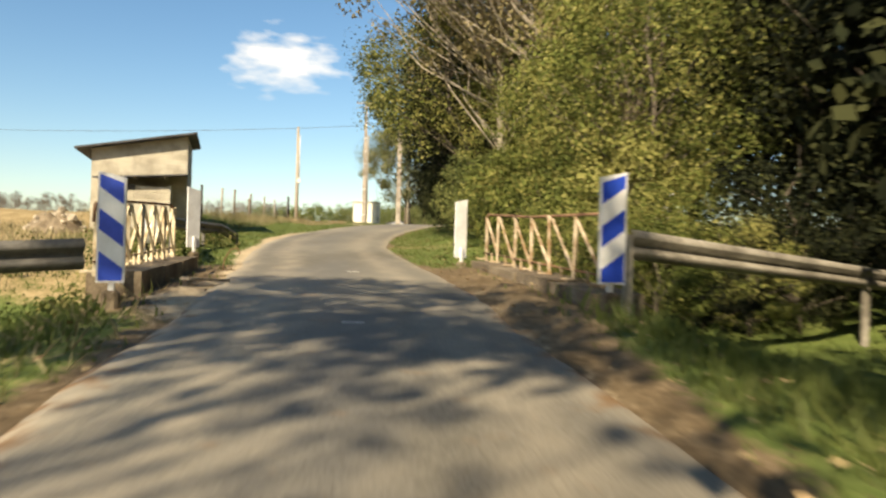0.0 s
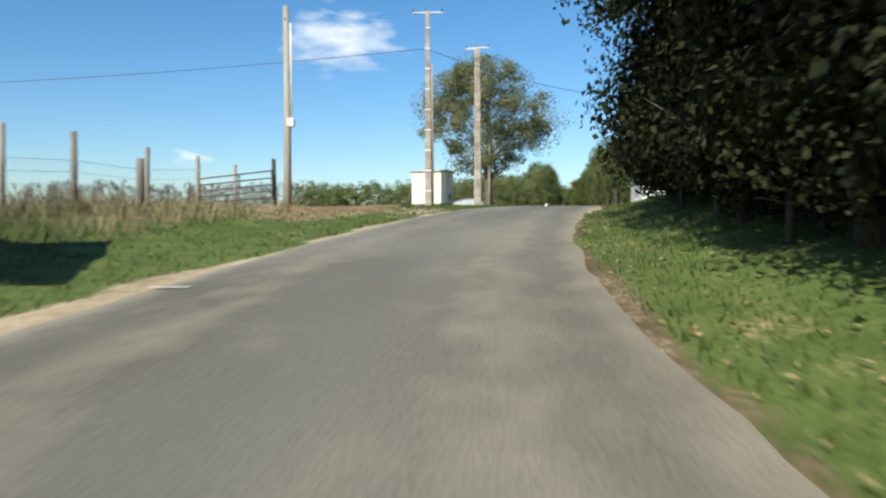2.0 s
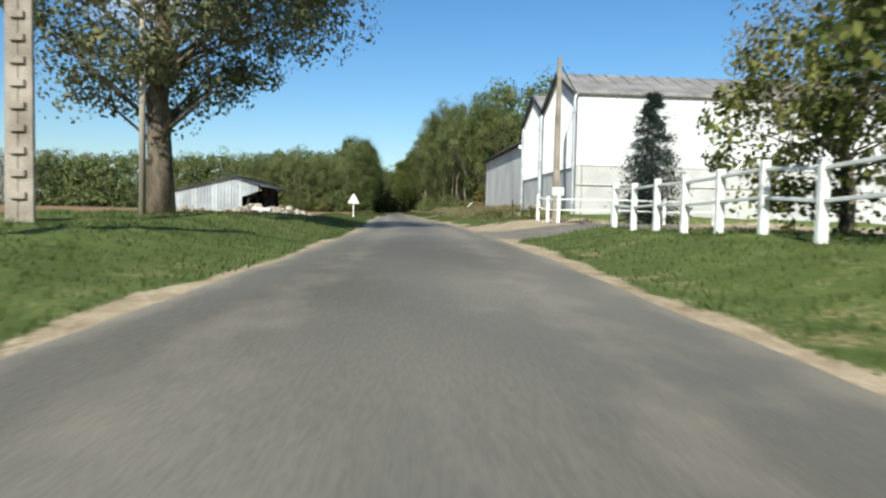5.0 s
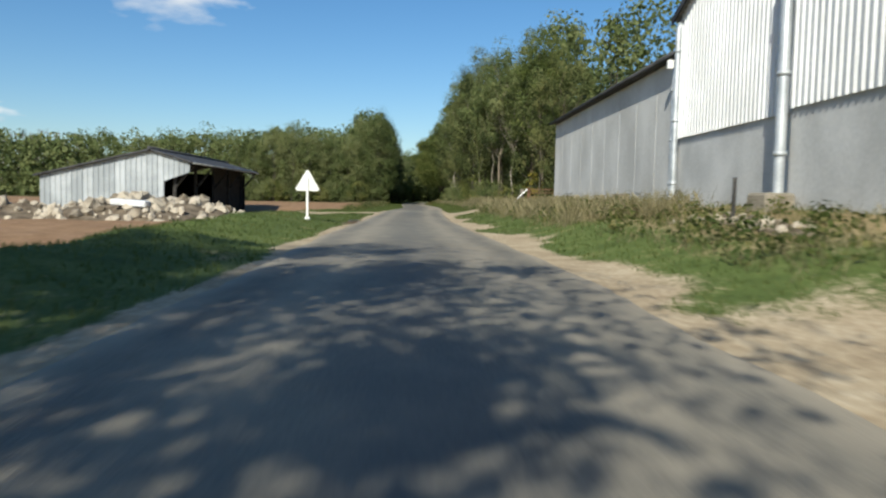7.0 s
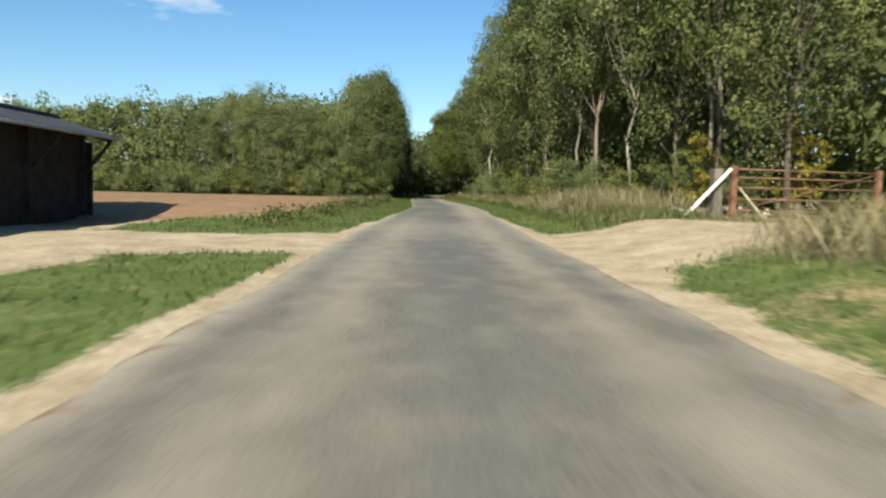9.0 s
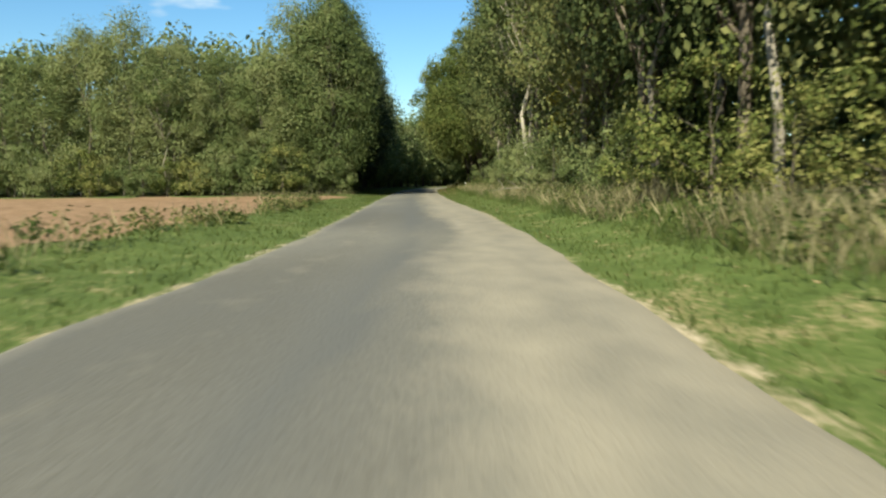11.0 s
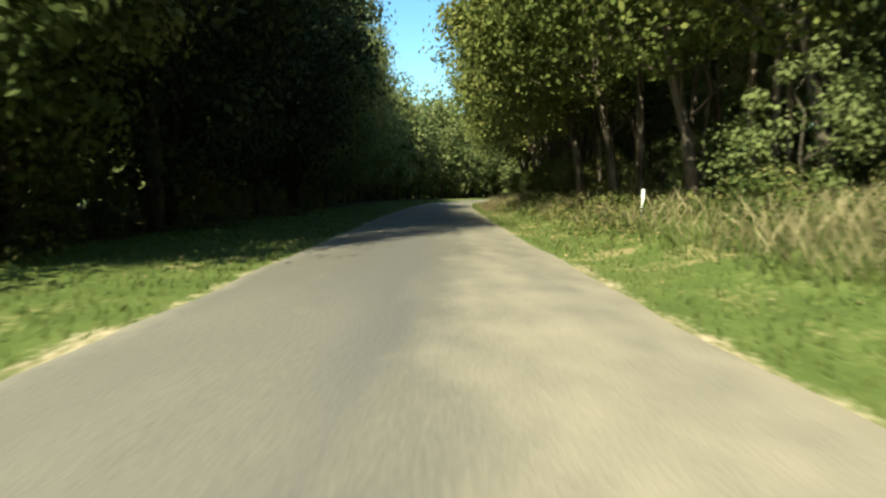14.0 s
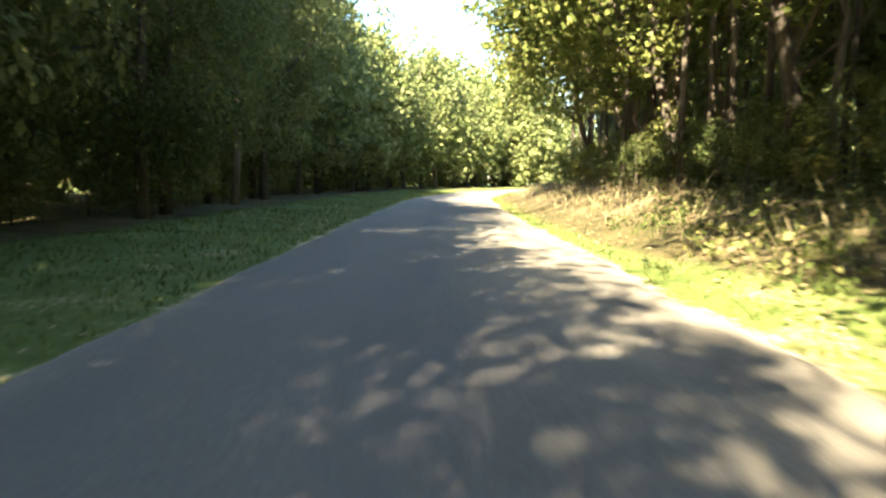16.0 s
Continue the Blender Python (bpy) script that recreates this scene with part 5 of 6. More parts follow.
def transformer_cabinet():
    g = min(gz(-11.0, 70.2), gz(-8.9, 70.2)) + 0.02
    t = thing("transformer_cabinet", pose(-9.9, 70.9, g, 0, 0, -6), "cream rendered transformer cabinet with a flat concrete lid", "cabinet")
    part("body", box_mesh("body", (2.35, 1.7, 2.35), CABINET, 0.02, (0, 0, 1.0)), t)
    part("lid", box_mesh("lid", (2.6, 1.95, 0.12), CONCRETE, 0.03, (0, 0, 2.24)), t, "thin concrete lid")
    part("plinth", box_mesh("plinth", (2.45, 1.8, 0.3), OLD_CONCRETE, 0.02, (0, 0, 0.0)), t)
    part("door", box_mesh("door", (0.02, 1.2, 1.75), GALV, 0.006, (1.185, 0, 1.05)), t, "grey metal door")
    for i in range(5):
        part("vent_slat", box_mesh("vent_slat", (0.03, 0.7, 0.04), DARK_ROOF, 0.004, (1.2, -0.05, 0.45 + 0.07 * i)), t)
    part("notice_plate", box_mesh("notice_plate", (0.85, 0.02, 0.95), SIGN_WHITE, 0.004, (-0.6, -0.86, 1.3)), t, "plain white panel")


transformer_cabinet()


# ---- poles and wires ----
def concrete_pole(x, y, top, r, label, arm=0.0, rungs=True, turn=0.0, arm_z=0.1):
    g = gz(x, y)
    t = thing("utility_pole", pose(x, y, g - 0.2, 0, 0, turn), label, "utility pole", "utility poles")
    h = top - g + 0.2
    part("shaft", box_taper("shaft", r, r * 0.62, r * 0.55, r * 0.4, h, POLE_CONC), t)
    if rungs:
        z = 1.2
        while z < h - 0.4:
            part("band", box_mesh("band", (2 * r * (1 - 0.42 * z / h) + 0.03, r * (1.24 - 0.36 * z / h) + 0.03, 0.05), WHITE_PAINT, 0.004, (0, 0, z)), t)
            z += 1.25
    if arm:
        part("crossarm", box_mesh("crossarm", (2 * arm, 0.09, 0.09), GALV, 0.008, (0, 0, h - arm_z)), t, "galvanised steel crossarm")
        for s in (-1, -0.1, 1):
            part("insulator", tube_mesh("insulator", [(s * arm * 0.92, 0, h - arm_z), (s * arm * 0.92, 0, h - arm_z + 0.16), (s * arm * 0.92, 0, h - arm_z + 0.22)], [0.05, 0.06, 0.03], WIRE, 8), t)
    return t


def slotted_pole(x, y, top, r, label, arm, turn):
    """A concrete pole of two flanges joined by a thin web and many rungs."""
    g = gz(x, y)
    t = thing("utility_pole", pose(x, y, g - 0.2, 0, 0, turn), label, "utility pole", "utility poles")
    h = top - g + 0.2
    for s in (-1, 1):
        part("flange", bar_mesh("flange", (s * r * 0.78, 0, 0), (s * r * 0.42, 0, h), r * 0.42, r * 1.25, POLE_CONC), t)
    part("web", box_taper("web", r * 0.7, 0.02, r * 0.36, 0.02, h - 0.02, POLE_CONC), t)
    z = 0.7
    while z < h - 0.3:
        part("rung", box_mesh("rung", (2 * r * (0.78 - 0.36 * z / h), r * 1.1, 0.13), POLE_CONC, 0.01, (0, 0, z)), t)
        z += 0.42
    part("crossarm", box_mesh("crossarm", (2 * arm, 0.09, 0.09), GALV, 0.008, (0, 0, h - 0.1)), t, "galvanised steel crossarm")
    for s in (-1, -0.1, 1):
        part("insulator", tube_mesh("insulator", [(s * arm * 0.92, 0, h - 0.1), (s * arm * 0.92, 0, h + 0.06), (s * arm * 0.92, 0, h + 0.12)], [0.05, 0.06, 0.03], WIRE, 8), t)
    return t


def box_taper(name, a0, b0, a1, b1, h, material):
    v = [(-a0, -b0, 0), (a0, -b0, 0), (a0, b0, 0), (-a0, b0, 0), (-a1, -b1, h), (a1, -b1, h), (a1, b1, h), (-a1, b1, h)]
    f = [(3, 2, 1, 0), (4, 5, 6, 7), (0, 1, 5, 4), (1, 2, 6, 5), (2, 3, 7, 6), (3, 0, 4, 7)]
    return mesh_of(name, v, f, material)


def wood_pole(x, y, top, r, label, name="utility_pole", cat="utility pole"):
    g = gz(x, y)
    t = thing(name, pose(x, y, g - 0.2), label, cat, "utility poles")
    part("shaft", tube_mesh("shaft", [(0, 0, 0), (0.02, 0, (top - g) * 0.5), (0, 0, top - g + 0.2)], [r, r * 0.85, r * 0.7], POLE_WOOD, 10), t)
    return t


pA = wood_pole(-9.74, 45.2, 5.95, 0.13, "weathered grey wooden pole beside the field gate")
part("meter_box", box_mesh("meter_box", (0.2, 0.14, 0.26), SIGN_BACK, 0.01, (0.16, -0.05, 2.9)), pA, "small white box")
part("cable_guard", tube_mesh("cable_guard", [(0.16, -0.03, 2.7), (0.16, -0.03, 6.0)], [0.03, 0.03], SIGN_BACK, 6), pA)
part("pole_cap", tube_mesh("pole_cap", [(0, -0.05, 6.1), (0, -0.05, 6.35)], [0.05, 0.03], WIRE, 6), pA)
concrete_pole(-9.62, 67.9, 12.3, 0.2, "concrete pole with pale bands and a crossarm beside the cabinet", 0.95, True, 8)
wood_pole(-9.4, 68.05, 9.1, 0.11, "grey wooden pole strapped beside the concrete pole")
slotted_pole(-8.25, 81.5, 13.3, 0.2, "tall weathered concrete pole with a ladder of slots near the oak", 0.95, -5)
concrete_pole(6.75, 102.9, 8.6, 0.16, "thick grey concrete pole standing before the white barn", 0.0, False, 12)
lamp = thing("street_lamp", pose(-7.95, 87.4, gz(-7.95, 87.4) - 0.1), "slender pale wooden street lamp post with short arm", "street lamp")
part("post", tube_mesh("post", [(0, 0, 0), (0, 0, 6.4)], [0.1, 0.07], POLE_WOOD, 8), lamp)
part("arm", tube_mesh("arm", [(0, 0, 6.25), (0.85, -0.1, 6.3)], [0.03, 0.025], GALV, 6), lamp)
part("lamp_head", box_mesh("lamp_head", (0.4, 0.16, 0.1), GALV, 0.03, (0.95, -0.1, 6.27)), lamp)


def wire(points, sag, r=0.012, label="thin black overhead cable between the poles"):
    a, b = Vector(points[0]), Vector(points[1])
    pts = []
    for i in range(17):
        f = i / 16
        pts.append(a.lerp(b, f) - Vector((0, 0, sag * 4 * f * (1 - f))))
    tagged(new("overhead_cable", tube_mesh("overhead_cable", pts, [r] * 17, WIRE, 5)), label, "cable", "overhead cables")


wire([(-75, 72, 10.6), (-9.7, 67.9, 10.0)], 0.8, 0.02)
wire([(-9.5, 67.9, 9.9), (11.0, 84.0, 9.0)], 1.2, 0.02)

wire([(6.75, 102.9, 8.4), (8.2, 105.0, 7.2)], 0.05, 0.03, "black service cable from the pole to the barn eave")


# ---- bridge ----
def edge_panel(x, y, turn, label, flip):
    g = float(road_z(y)) + (0.22 if not flip else 0.12)
    t = thing("hazard_marker", pose(x, y, g, 0, 0, turn), label, "hazard marker", "bridge markers")
    w, h, z0 = 0.23, 1.06, 0.12

    def slab(name, cut, material, y0, y1):
        k = len(cut)
        v = [(a, y0, b) for a, b in cut] + [(a, y1, b) for a, b in cut]
        f = [tuple(range(k)), tuple(range(2 * k - 1, k - 1, -1))] + [(i, i + k, (i + 1) % k + k, (i + 1) % k) for i in range(k)]
        return mesh_of(name, v, f, material)
    s = -1 if flip else 1
    top = 0.05
    part("board", slab("board", [(-w / 2 - 0.02, z0), (w / 2 + 0.02, z0), (w / 2 + 0.02, z0 + h + (top if s > 0 else -0.01)), (-w / 2 - 0.02, z0 + h + (top if s < 0 else -0.01))], SIGN_BACK, 0.0, 0.03), t, "pale grey board with rim")
    step, slope = 0.212, 0.085 * s
    for i in range(5):
        lo, hi = z0 + 0.02 + step * i, z0 + 0.02 + step * (i + 1)
        def at(z, x):
            return min(max(z + slope * x / w, z0 + 0.02), z0 + h - 0.01 + (0.03 if s * x > 0 else 0))
        lo_l, lo_r = (z0 + 0.02, z0 + 0.02) if i == 0 else (at(lo, -w), at(lo, w))
        hi_l, hi_r = at(hi, -w), at(hi, w)
        part("stripe", slab("stripe", [(-w / 2, lo_l), (w / 2, lo_r), (w / 2, hi_r), (-w / 2, hi_l)], SIGN_BLUE if i % 2 == 0 else SIGN_WHITE, -0.006, -0.001), t, "blue stripe" if i % 2 == 0 else "white stripe")
    part("post", box_mesh("post", (0.06, 0.04, 0.6), SIGN_BACK, 0.006, (0, 0.055, 0.02)), t)
    part("footing", box_mesh("footing", (0.16, 0.14, 0.4), MUD_AND_GAP, 0.03, (0, 0.05, -0.16)), t)


edge_panel(5.66, 3.7, 12, "blue and white striped hazard board at the bridge's end", False)
edge_panel(0.7, 3.35, 12, "blue and white striped hazard board with grass at its foot", True)


def bridge_side(a, b, kerb_w, sgn, rail_mat, label, lattice, rise, span, posts, reach):
    """A raised concrete kerb slab with a light metal railing on it."""
    a, b = Vector((*a, 0)), Vector((*b, 0))
    d = (b - a).normalized()
    out = Vector((d.y, -d.x, 0)) * sgn
    za, zb = float(road_z(a.y)) + rise, float(road_z(b.y)) + rise
    slab = thing("bridge_kerb", pose(0, 0, 0), "cracked concrete kerb slab carrying the bridge railing", "kerb", kind="structure")
    n = 4
    for i in range(1 if sgn < 0 else 0, n):
        p, q = a.lerp(b, reach * i / n), a.lerp(b, reach * (i + 1) / n - 0.01)
        zp, zq = za + (zb - za) * i / n, za + (zb - za) * (i + 1) / n
        c = [p + out * 0.2, q + out * 0.2, q + out * kerb_w, p + out * kerb_w]
        j = rnd.uniform(-0.02, 0.02)
        zs = [zp + j, zq + j, zq + j, zp + j]
        if sgn < 0:
            c, zs = c[::-1], zs[::-1]
        cc = [(v.x, v.y, z) for v, z in zip(c, zs)]
        part("slab", roof_sheet("slab", *(cc if sgn < 0 else cc[::-1]), 0.4, MUD_AND_GAP), slab)
    t = thing("bridge_railing", pose(0, 0, 0), label, "railing", "bridge railings")
    ra, rb = a.lerp(b, span[0]), a.lerp(b, span[1])
    off = out * (kerb_w * 0.72)
    wide = 0.07 if lattice else 0.05

    def level(p):
        return float(road_z(p.y)) + rise
    for i in range(posts + 1):
        p = ra.lerp(rb, i / posts) + off
        z, jx = level(p), rnd.uniform(-0.02, 0.02)
        part("baluster", bar_mesh("baluster", (p.x + jx, p.y, z - 0.04), (p.x + jx + rnd.uniform(-0.03, 0.03), p.y + rnd.uniform(-0.03, 0.03), z + 0.84), wide, 0.045, rail_mat), t)
        part("foot_plate", box_mesh("foot_plate", (0.2, 0.07, 0.03), rail_mat, 0.006, (p.x - 0.07, p.y, z + 0.015)), t)
        if i == posts:
            break
        q = ra.lerp(rb, (i + 1) / posts) + off
        z2 = level(q)
        part("brace", bar_mesh("brace", (q.x, q.y, z2 + 0.83), (p.x, p.y, z + 0.1), 0.04, 0.022, rail_mat, 0.003), t)
        if lattice:
            part("brace", bar_mesh("brace", (p.x + 0.03, p.y, z + 0.83), (q.x + 0.03, q.y, z2 + 0.1), 0.04, 0.022, rail_mat, 0.003), t)
        m = (p + q) / 2
        part("stub", box_mesh("stub", (0.035, 0.035, 0.16), rail_mat, 0.005, (m.x, m.y, (z + z2) / 2 + 0.07)), t)
    pa, pb = ra + off - d * 0.1, rb + off + d * 0.12
    za, zb = level(pa), level(pb)
    sag = -0.05 if not lattice else 0.0
    part("top_rail", tube_mesh("top_rail", [(pa.x, pa.y, za + 0.6), (pa.x + d.x * 0.04, pa.y + d.y * 0.04, za + 0.8), (pa.x + d.x * 0.2, pa.y + d.y * 0.2, za + 0.86), ((pa.x + pb.x) / 2, (pa.y + pb.y) / 2, (za + zb) / 2 + 0.87 + sag), (pb.x - d.x * 0.25, pb.y - d.y * 0.25, zb + 0.86), (pb.x, pb.y, zb + 0.78)], [0.02] * 6, RUST, 8), t, "rusty top rail")
    part("low_rail", tube_mesh("low_rail", [(pa.x, pa.y, za + 0.13), (pb.x, pb.y, zb + 0.13)], [0.014] * 2, RUST, 6), t)


bridge_side((0.62, 3.9), (-0.5, 8.5), 0.85, -1, CREAM_RAIL, "flaking cream iron bridge railing with crossed braces", True, 0.23, (0.18, 1.06), 6, 1.1)
bridge_side((5.35, 4.3), (3.75, 10.1), 0.8, 1, RUSTY_RAIL, "rusting pale iron bridge railing overgrown by the hedge", False, 0.2, (0.1, 1.06), 6, 1.0)


edge_panel(3.72, 10.35, 222, "pale grey back of a striped hazard board past the bridge", True)
edge_panel(-1.2, 9.55, 240, "pale grey back of a tilted hazard board on the bridge", False)


def guard_rail(points, label, mat, height=0.62, drop_end=True, level=None, post_step=2):
    t = thing("guard_rail", pose(0, 0, 0), label, "guard rail", "guard rails")
    prof = [(0.0, -0.155), (0.03, -0.15), (0.08, -0.09), (0.08, -0.06), (0.0, -0.015), (0.0, 0.015), (0.08, 0.06), (0.08, 0.09), (0.03, 0.15), (0.0, 0.155)]
    verts, faces = [], []
    pts = [Vector((x, y, level - 0.085 * max(0, x - 5.85) - (0.09 * max(0, 0.45 - x) if y < 5 else 0.09 * max(0, 11.5 - y) if x < 0 else 0) if level is not None else gz(x, y) + height)) for x, y in points]
    if drop_end:
        pts[-1].z -= 0.25
    for i, p in enumerate(pts):
        d = (pts[min(i + 1, len(pts) - 1)] - pts[max(i - 1, 0)]).normalized()
        side = Vector((d.y, -d.x, 0)).normalized()
        for o, z in prof:
            verts.append(p + side * o + Vector((0, 0, z)))
        for o, z in prof:
            verts.append(p + side * (o - 0.012) + Vector((0, 0, z)))
    k = len(prof)
    for i in range(len(pts) - 1):
        for h in (0, k):
            for j in range(k - 1):
                a = 2 * k * i + h + j
                q = (a, a + 1, a + 2 * k + 1, a + 2 * k)
                faces.append(q if h else q[::-1])
        for j in (0, k - 1):
            a = 2 * k * i + j
            faces.append((a, a + k, a + 3 * k, a + 2 * k))
    part("rail_beam", mesh_of("rail_beam", verts, faces, mat, True), t)
    for i in range(0, len(pts), post_step):
        p = pts[i]
        part("post", box_mesh("post", (0.1, 0.06, height + 1.0), mat, 0.008, (p.x, p.y, p.z - height / 2 - 0.4)), t)


guard_rail([(-1.62, 8.55), (-1.72, 9.3), (-2.0, 10.4), (-2.6, 11.7), (-3.3, 13.2), (-3.75, 14.9), (-4.0, 16.6), (-4.1, 18.2), (-4.0, 19.2)], "grey steel guard rail, darkened for shade, curving away past the bridge", SHADED_RAIL, 0.62, True, -1.8)
end_cap = part("end_terminal", mesh_of("end_terminal", [(-1.62 + 0.2 - 0.2 * math.cos(a), 8.55 - 0.24 * math.sin(a), -2.07 + h * (1 - 0.25 * math.sin(a / 2))) for a in np.linspace(0, 2.6, 12) for h in (-0.3, 0.19)], [(2 * i, 2 * i + 2, 2 * i + 3, 2 * i + 1) for i in range(11)], GALV, True), bpy.data.objects["guard_rail"], "rounded dull steel end piece")
end_cap.modifiers.new("thickness", "SOLIDIFY").thickness = 0.01
guard_rail([(-7.5, -4.5), (-5.8, -2.8), (-4.1, -1.1), (-2.4, 0.6), (-0.9, 2.1), (0.45, 3.3)], "grey steel guard rail, darkened for shade, leading to the bridge", SHADED_RAIL, 0.6, False, -2.46)
guard_rail([(5.85, 3.95), (6.9, 4.85), (7.9, 5.75), (8.9, 6.65), (9.8, 7.5), (11.4, 9.0)], "pale steel guard rail with the hedge's dappled shade in its colour", DAPPLED_RAIL, 0.62, False, -2.22, 4)


# ---- fences, gates, signs ----
def field_fence():
    t = thing("field_fence", pose(0, 0, 0), "old wooden field fence posts with wire mesh", "fence")
    tops = []
    for y, top, w, dark in ((31.7, 0.74, 0.07, True), (34.2, 0.8, 0.06, False), (36.2, 0.9, 0.07, False), (38.3, 0.56, 0.1, False), (38.7, 0.86, 0.06, False), (41.0, 0.87, 0.06, False), (43.4, 0.84, 0.06, False), (46.0, 1.25, 0.08, True)):
        x = -10.6 + rnd.uniform(-0.12, 0.12)
        g = gz(x, y)
        h = top - g
        part("fence_post", tube_mesh("fence_post", [(x, y, g - 0.3), (x + rnd.uniform(-0.05, 0.05), y + rnd.uniform(-0.05, 0.05), g + h)], [w, w * 0.85], BLACK_WOOD if dark else OLD_WOOD, 7), t)
        tops.append((x, y, g, h))
    for (x0, y0, g0, h0), (x1, y1, g1, h1) in zip(tops[:5], tops[1:6]):
        if y1 - y0 < 1:
            continue
        for f in (0.25, 0.45, 0.65, 0.85):
            part("fence_wire", tube_mesh("fence_wire", [(x0, y0, g0 + f * 1.15), (x1, y1, g1 + f * 1.15)], [0.004, 0.004], GALV, 4), t)
        k = 12
        part("wire_mesh", joined("wire_mesh", [tube_data([(x0 + (x1 - x0) * i / k, y0 + (y1 - y0) * i / k, g0 + (g1 - g0) * i / k + 0.2), (x0 + (x1 - x0) * i / k, y0 + (y1 - y0) * i / k, g0 + (g1 - g0) * i / k + 1.0)], [0.003, 0.003], 3) for i in range(1, k)], GALV), t)
    gate = thing("field_gate", pose(0, 0, 0), "grey tubular metal field gate, closed", "gate")
    x, ya, yb = -10.6, 41.15, 45.95
    ga, gb = -0.42, -0.12
    for f in (0.1, 0.32, 0.54, 0.76, 1.0):
        part("gate_bar", tube_mesh("gate_bar", [(x, ya, ga + 0.7 * f), (x, yb, gb + 0.98 * f)], [0.022, 0.022], GALV, 6), gate)
    for f in (0, 0.5, 1):
        y, lo = ya + (yb - ya) * f, ga + (gb - ga) * f
        part("gate_upright", tube_mesh("gate_upright", [(x, y, lo - 0.1), (x, y, lo + 0.72 + 0.28 * f)], [0.025, 0.025], GALV, 6), gate)


field_fence()


def white_fence(points, label, gap=()):
    t = thing("white_fence", pose(0, 0, 0), label, "fence", "white fences")
    pts = [Vector((x, y, gz(x, y))) for x, y in points]
    for p in pts:
        me = box_mesh("fence_post", (0.15, 0.15, 1.5), WHITE_PAINT, 0.02, (p.x, p.y, p.z + 0.5))
        part("fence_post", me, t)
    for i, (p, q) in enumerate(zip(pts[:-1], pts[1:])):
        if i in gap:
            continue
        for z in (0.62, 1.1):
            part("rail", bar_mesh("rail", p + Vector((0, 0, z)), q + Vector((0, 0, z)), 0.09, 0.06, WHITE_PAINT), t)


white_fence([(4.95 + 0.02 * i, 70.4 + 1.75 * i) for i in range(11)], "white wooden post and rail fence along the verge")
# The white fence's near post, given grey wood to look shaded by the hedge.
shade_grey_post = tagged(new("fence_post", tube_mesh("fence_post", [(0, 0, -0.3), (0.02, 0, 1.35)], [0.08, 0.07], OLD_WOOD, 8)), "near fence post coloured grey in place of the hedge's shade", "post")
shade_grey_post.matrix_basis = pose(5.0, 67.6, gz(5.0, 67.6))
white_fence([(5.75, 102.2), (5.95, 100.9), (6.25, 100.0), (8.75, 100.0), (11.2, 100.2), (13.7, 100.5)], "white wooden fence turning into the barn yard")
plate = thing("yard_notice", pose(6.2, 99.95, gz(6.2, 99.95) + 1.25, 0, 0, 4), "pale rectangular notice plate fixed above the white fence post", "sign")
part("plate", box_mesh("plate", (0.55, 0.02, 0.38), GREY_PANEL, 0.004, (0, 0, 0.2)), plate)
part("bracket", box_mesh("bracket", (0.05, 0.03, 0.5), GALV, 0.004, (0, 0.03, 0.0)), plate)


def warning_sign():
    x, y = -4.2, 123.1
    g = gz(x, y)
    t = thing("warning_sign", pose(x, y, g, 0, 0, 3), "back of a triangular road sign on a white post", "road sign")
    h = 0.92 * math.sqrt(3) / 2
    tri = [(-0.46, 0, 1.0), (0.46, 0, 1.0), (0, 0, 1.0 + h)]
    bm = bmesh.new()
    vs = [bm.verts.new(v) for v in tri]
    face = bm.faces.new(vs)
    bmesh.ops.bevel(bm, geom=bm.verts[:], offset=0.06, segments=3, affect="VERTICES")
    ext = bmesh.ops.extrude_face_region(bm, geom=bm.faces[:])
    bmesh.ops.translate(bm, vec=(0, 0.03, 0), verts=[v for v in ext["geom"] if isinstance(v, bmesh.types.BMVert)])
    bmesh.ops.recalc_face_normals(bm, faces=bm.faces[:])
    me = bpy.data.meshes.new("triangle")
    bm.to_mesh(me)
    bm.free()
    me.materials.append(SIGN_WHITE)
    part("triangle", me, t, "white triangular back plate")
    part("post", box_mesh("post", (0.08, 0.04, 1.75), WHITE_PAINT, 0.006, (0, -0.03, 0.6)), t)
    for z in (1.12, 1.42):
        part("clamp", box_mesh("clamp", (0.13, 0.022, 0.03), SIGN_WHITE, 0.004, (0, -0.014, z)), t)
    part("footing", box_mesh("footing", (0.2, 0.18, 0.12), SIGN_BACK, 0.02, (0, -0.02, 0.02)), t, "small pale concrete footing")


warning_sign()


def rusty_gate():
    x0, y0 = 8.2, 153.6
    g = gz(x0, y0)
    t = thing("rusty_gate", pose(x0, y0, g, 0, 0, 12), "closed rusty metal gate between iron posts", "gate")
    for x in (0.0, 5.2):
        part("gate_post", box_mesh("gate_post", (0.17, 0.17, 1.9), RUST, 0.01, (x, 0, 0.6)), t)
    for z in (0.2, 0.55, 0.9, 1.2, 1.45):
        part("gate_bar", tube_mesh("gate_bar", [(0.1, 0, z), (5.1, 0, z)], [0.03, 0.03], RUST, 6), t)
    part("gate_bar", tube_mesh("gate_bar", [(0.1, 0, 0.2), (5.1, 0, 1.4)], [0.02, 0.02], RUST, 6), t)
    part("timber_post", box_mesh("timber_post", (0.3, 0.3, 1.8), OLD_WOOD, 0.03, (-0.45, 0.2, 0.55)), t)
    part("brace", bar_mesh("brace", (-1.75, -0.3, 0.02), (-0.1, 0.0, 1.45), 0.1, 0.07, WHITE_PAINT), t, "white painted timber brace")
    part("brace", bar_mesh("brace", (0.85, -0.3, 0.02), (0.2, 0.0, 0.9), 0.08, 0.06, RUSTY_RAIL), t)


rusty_gate()


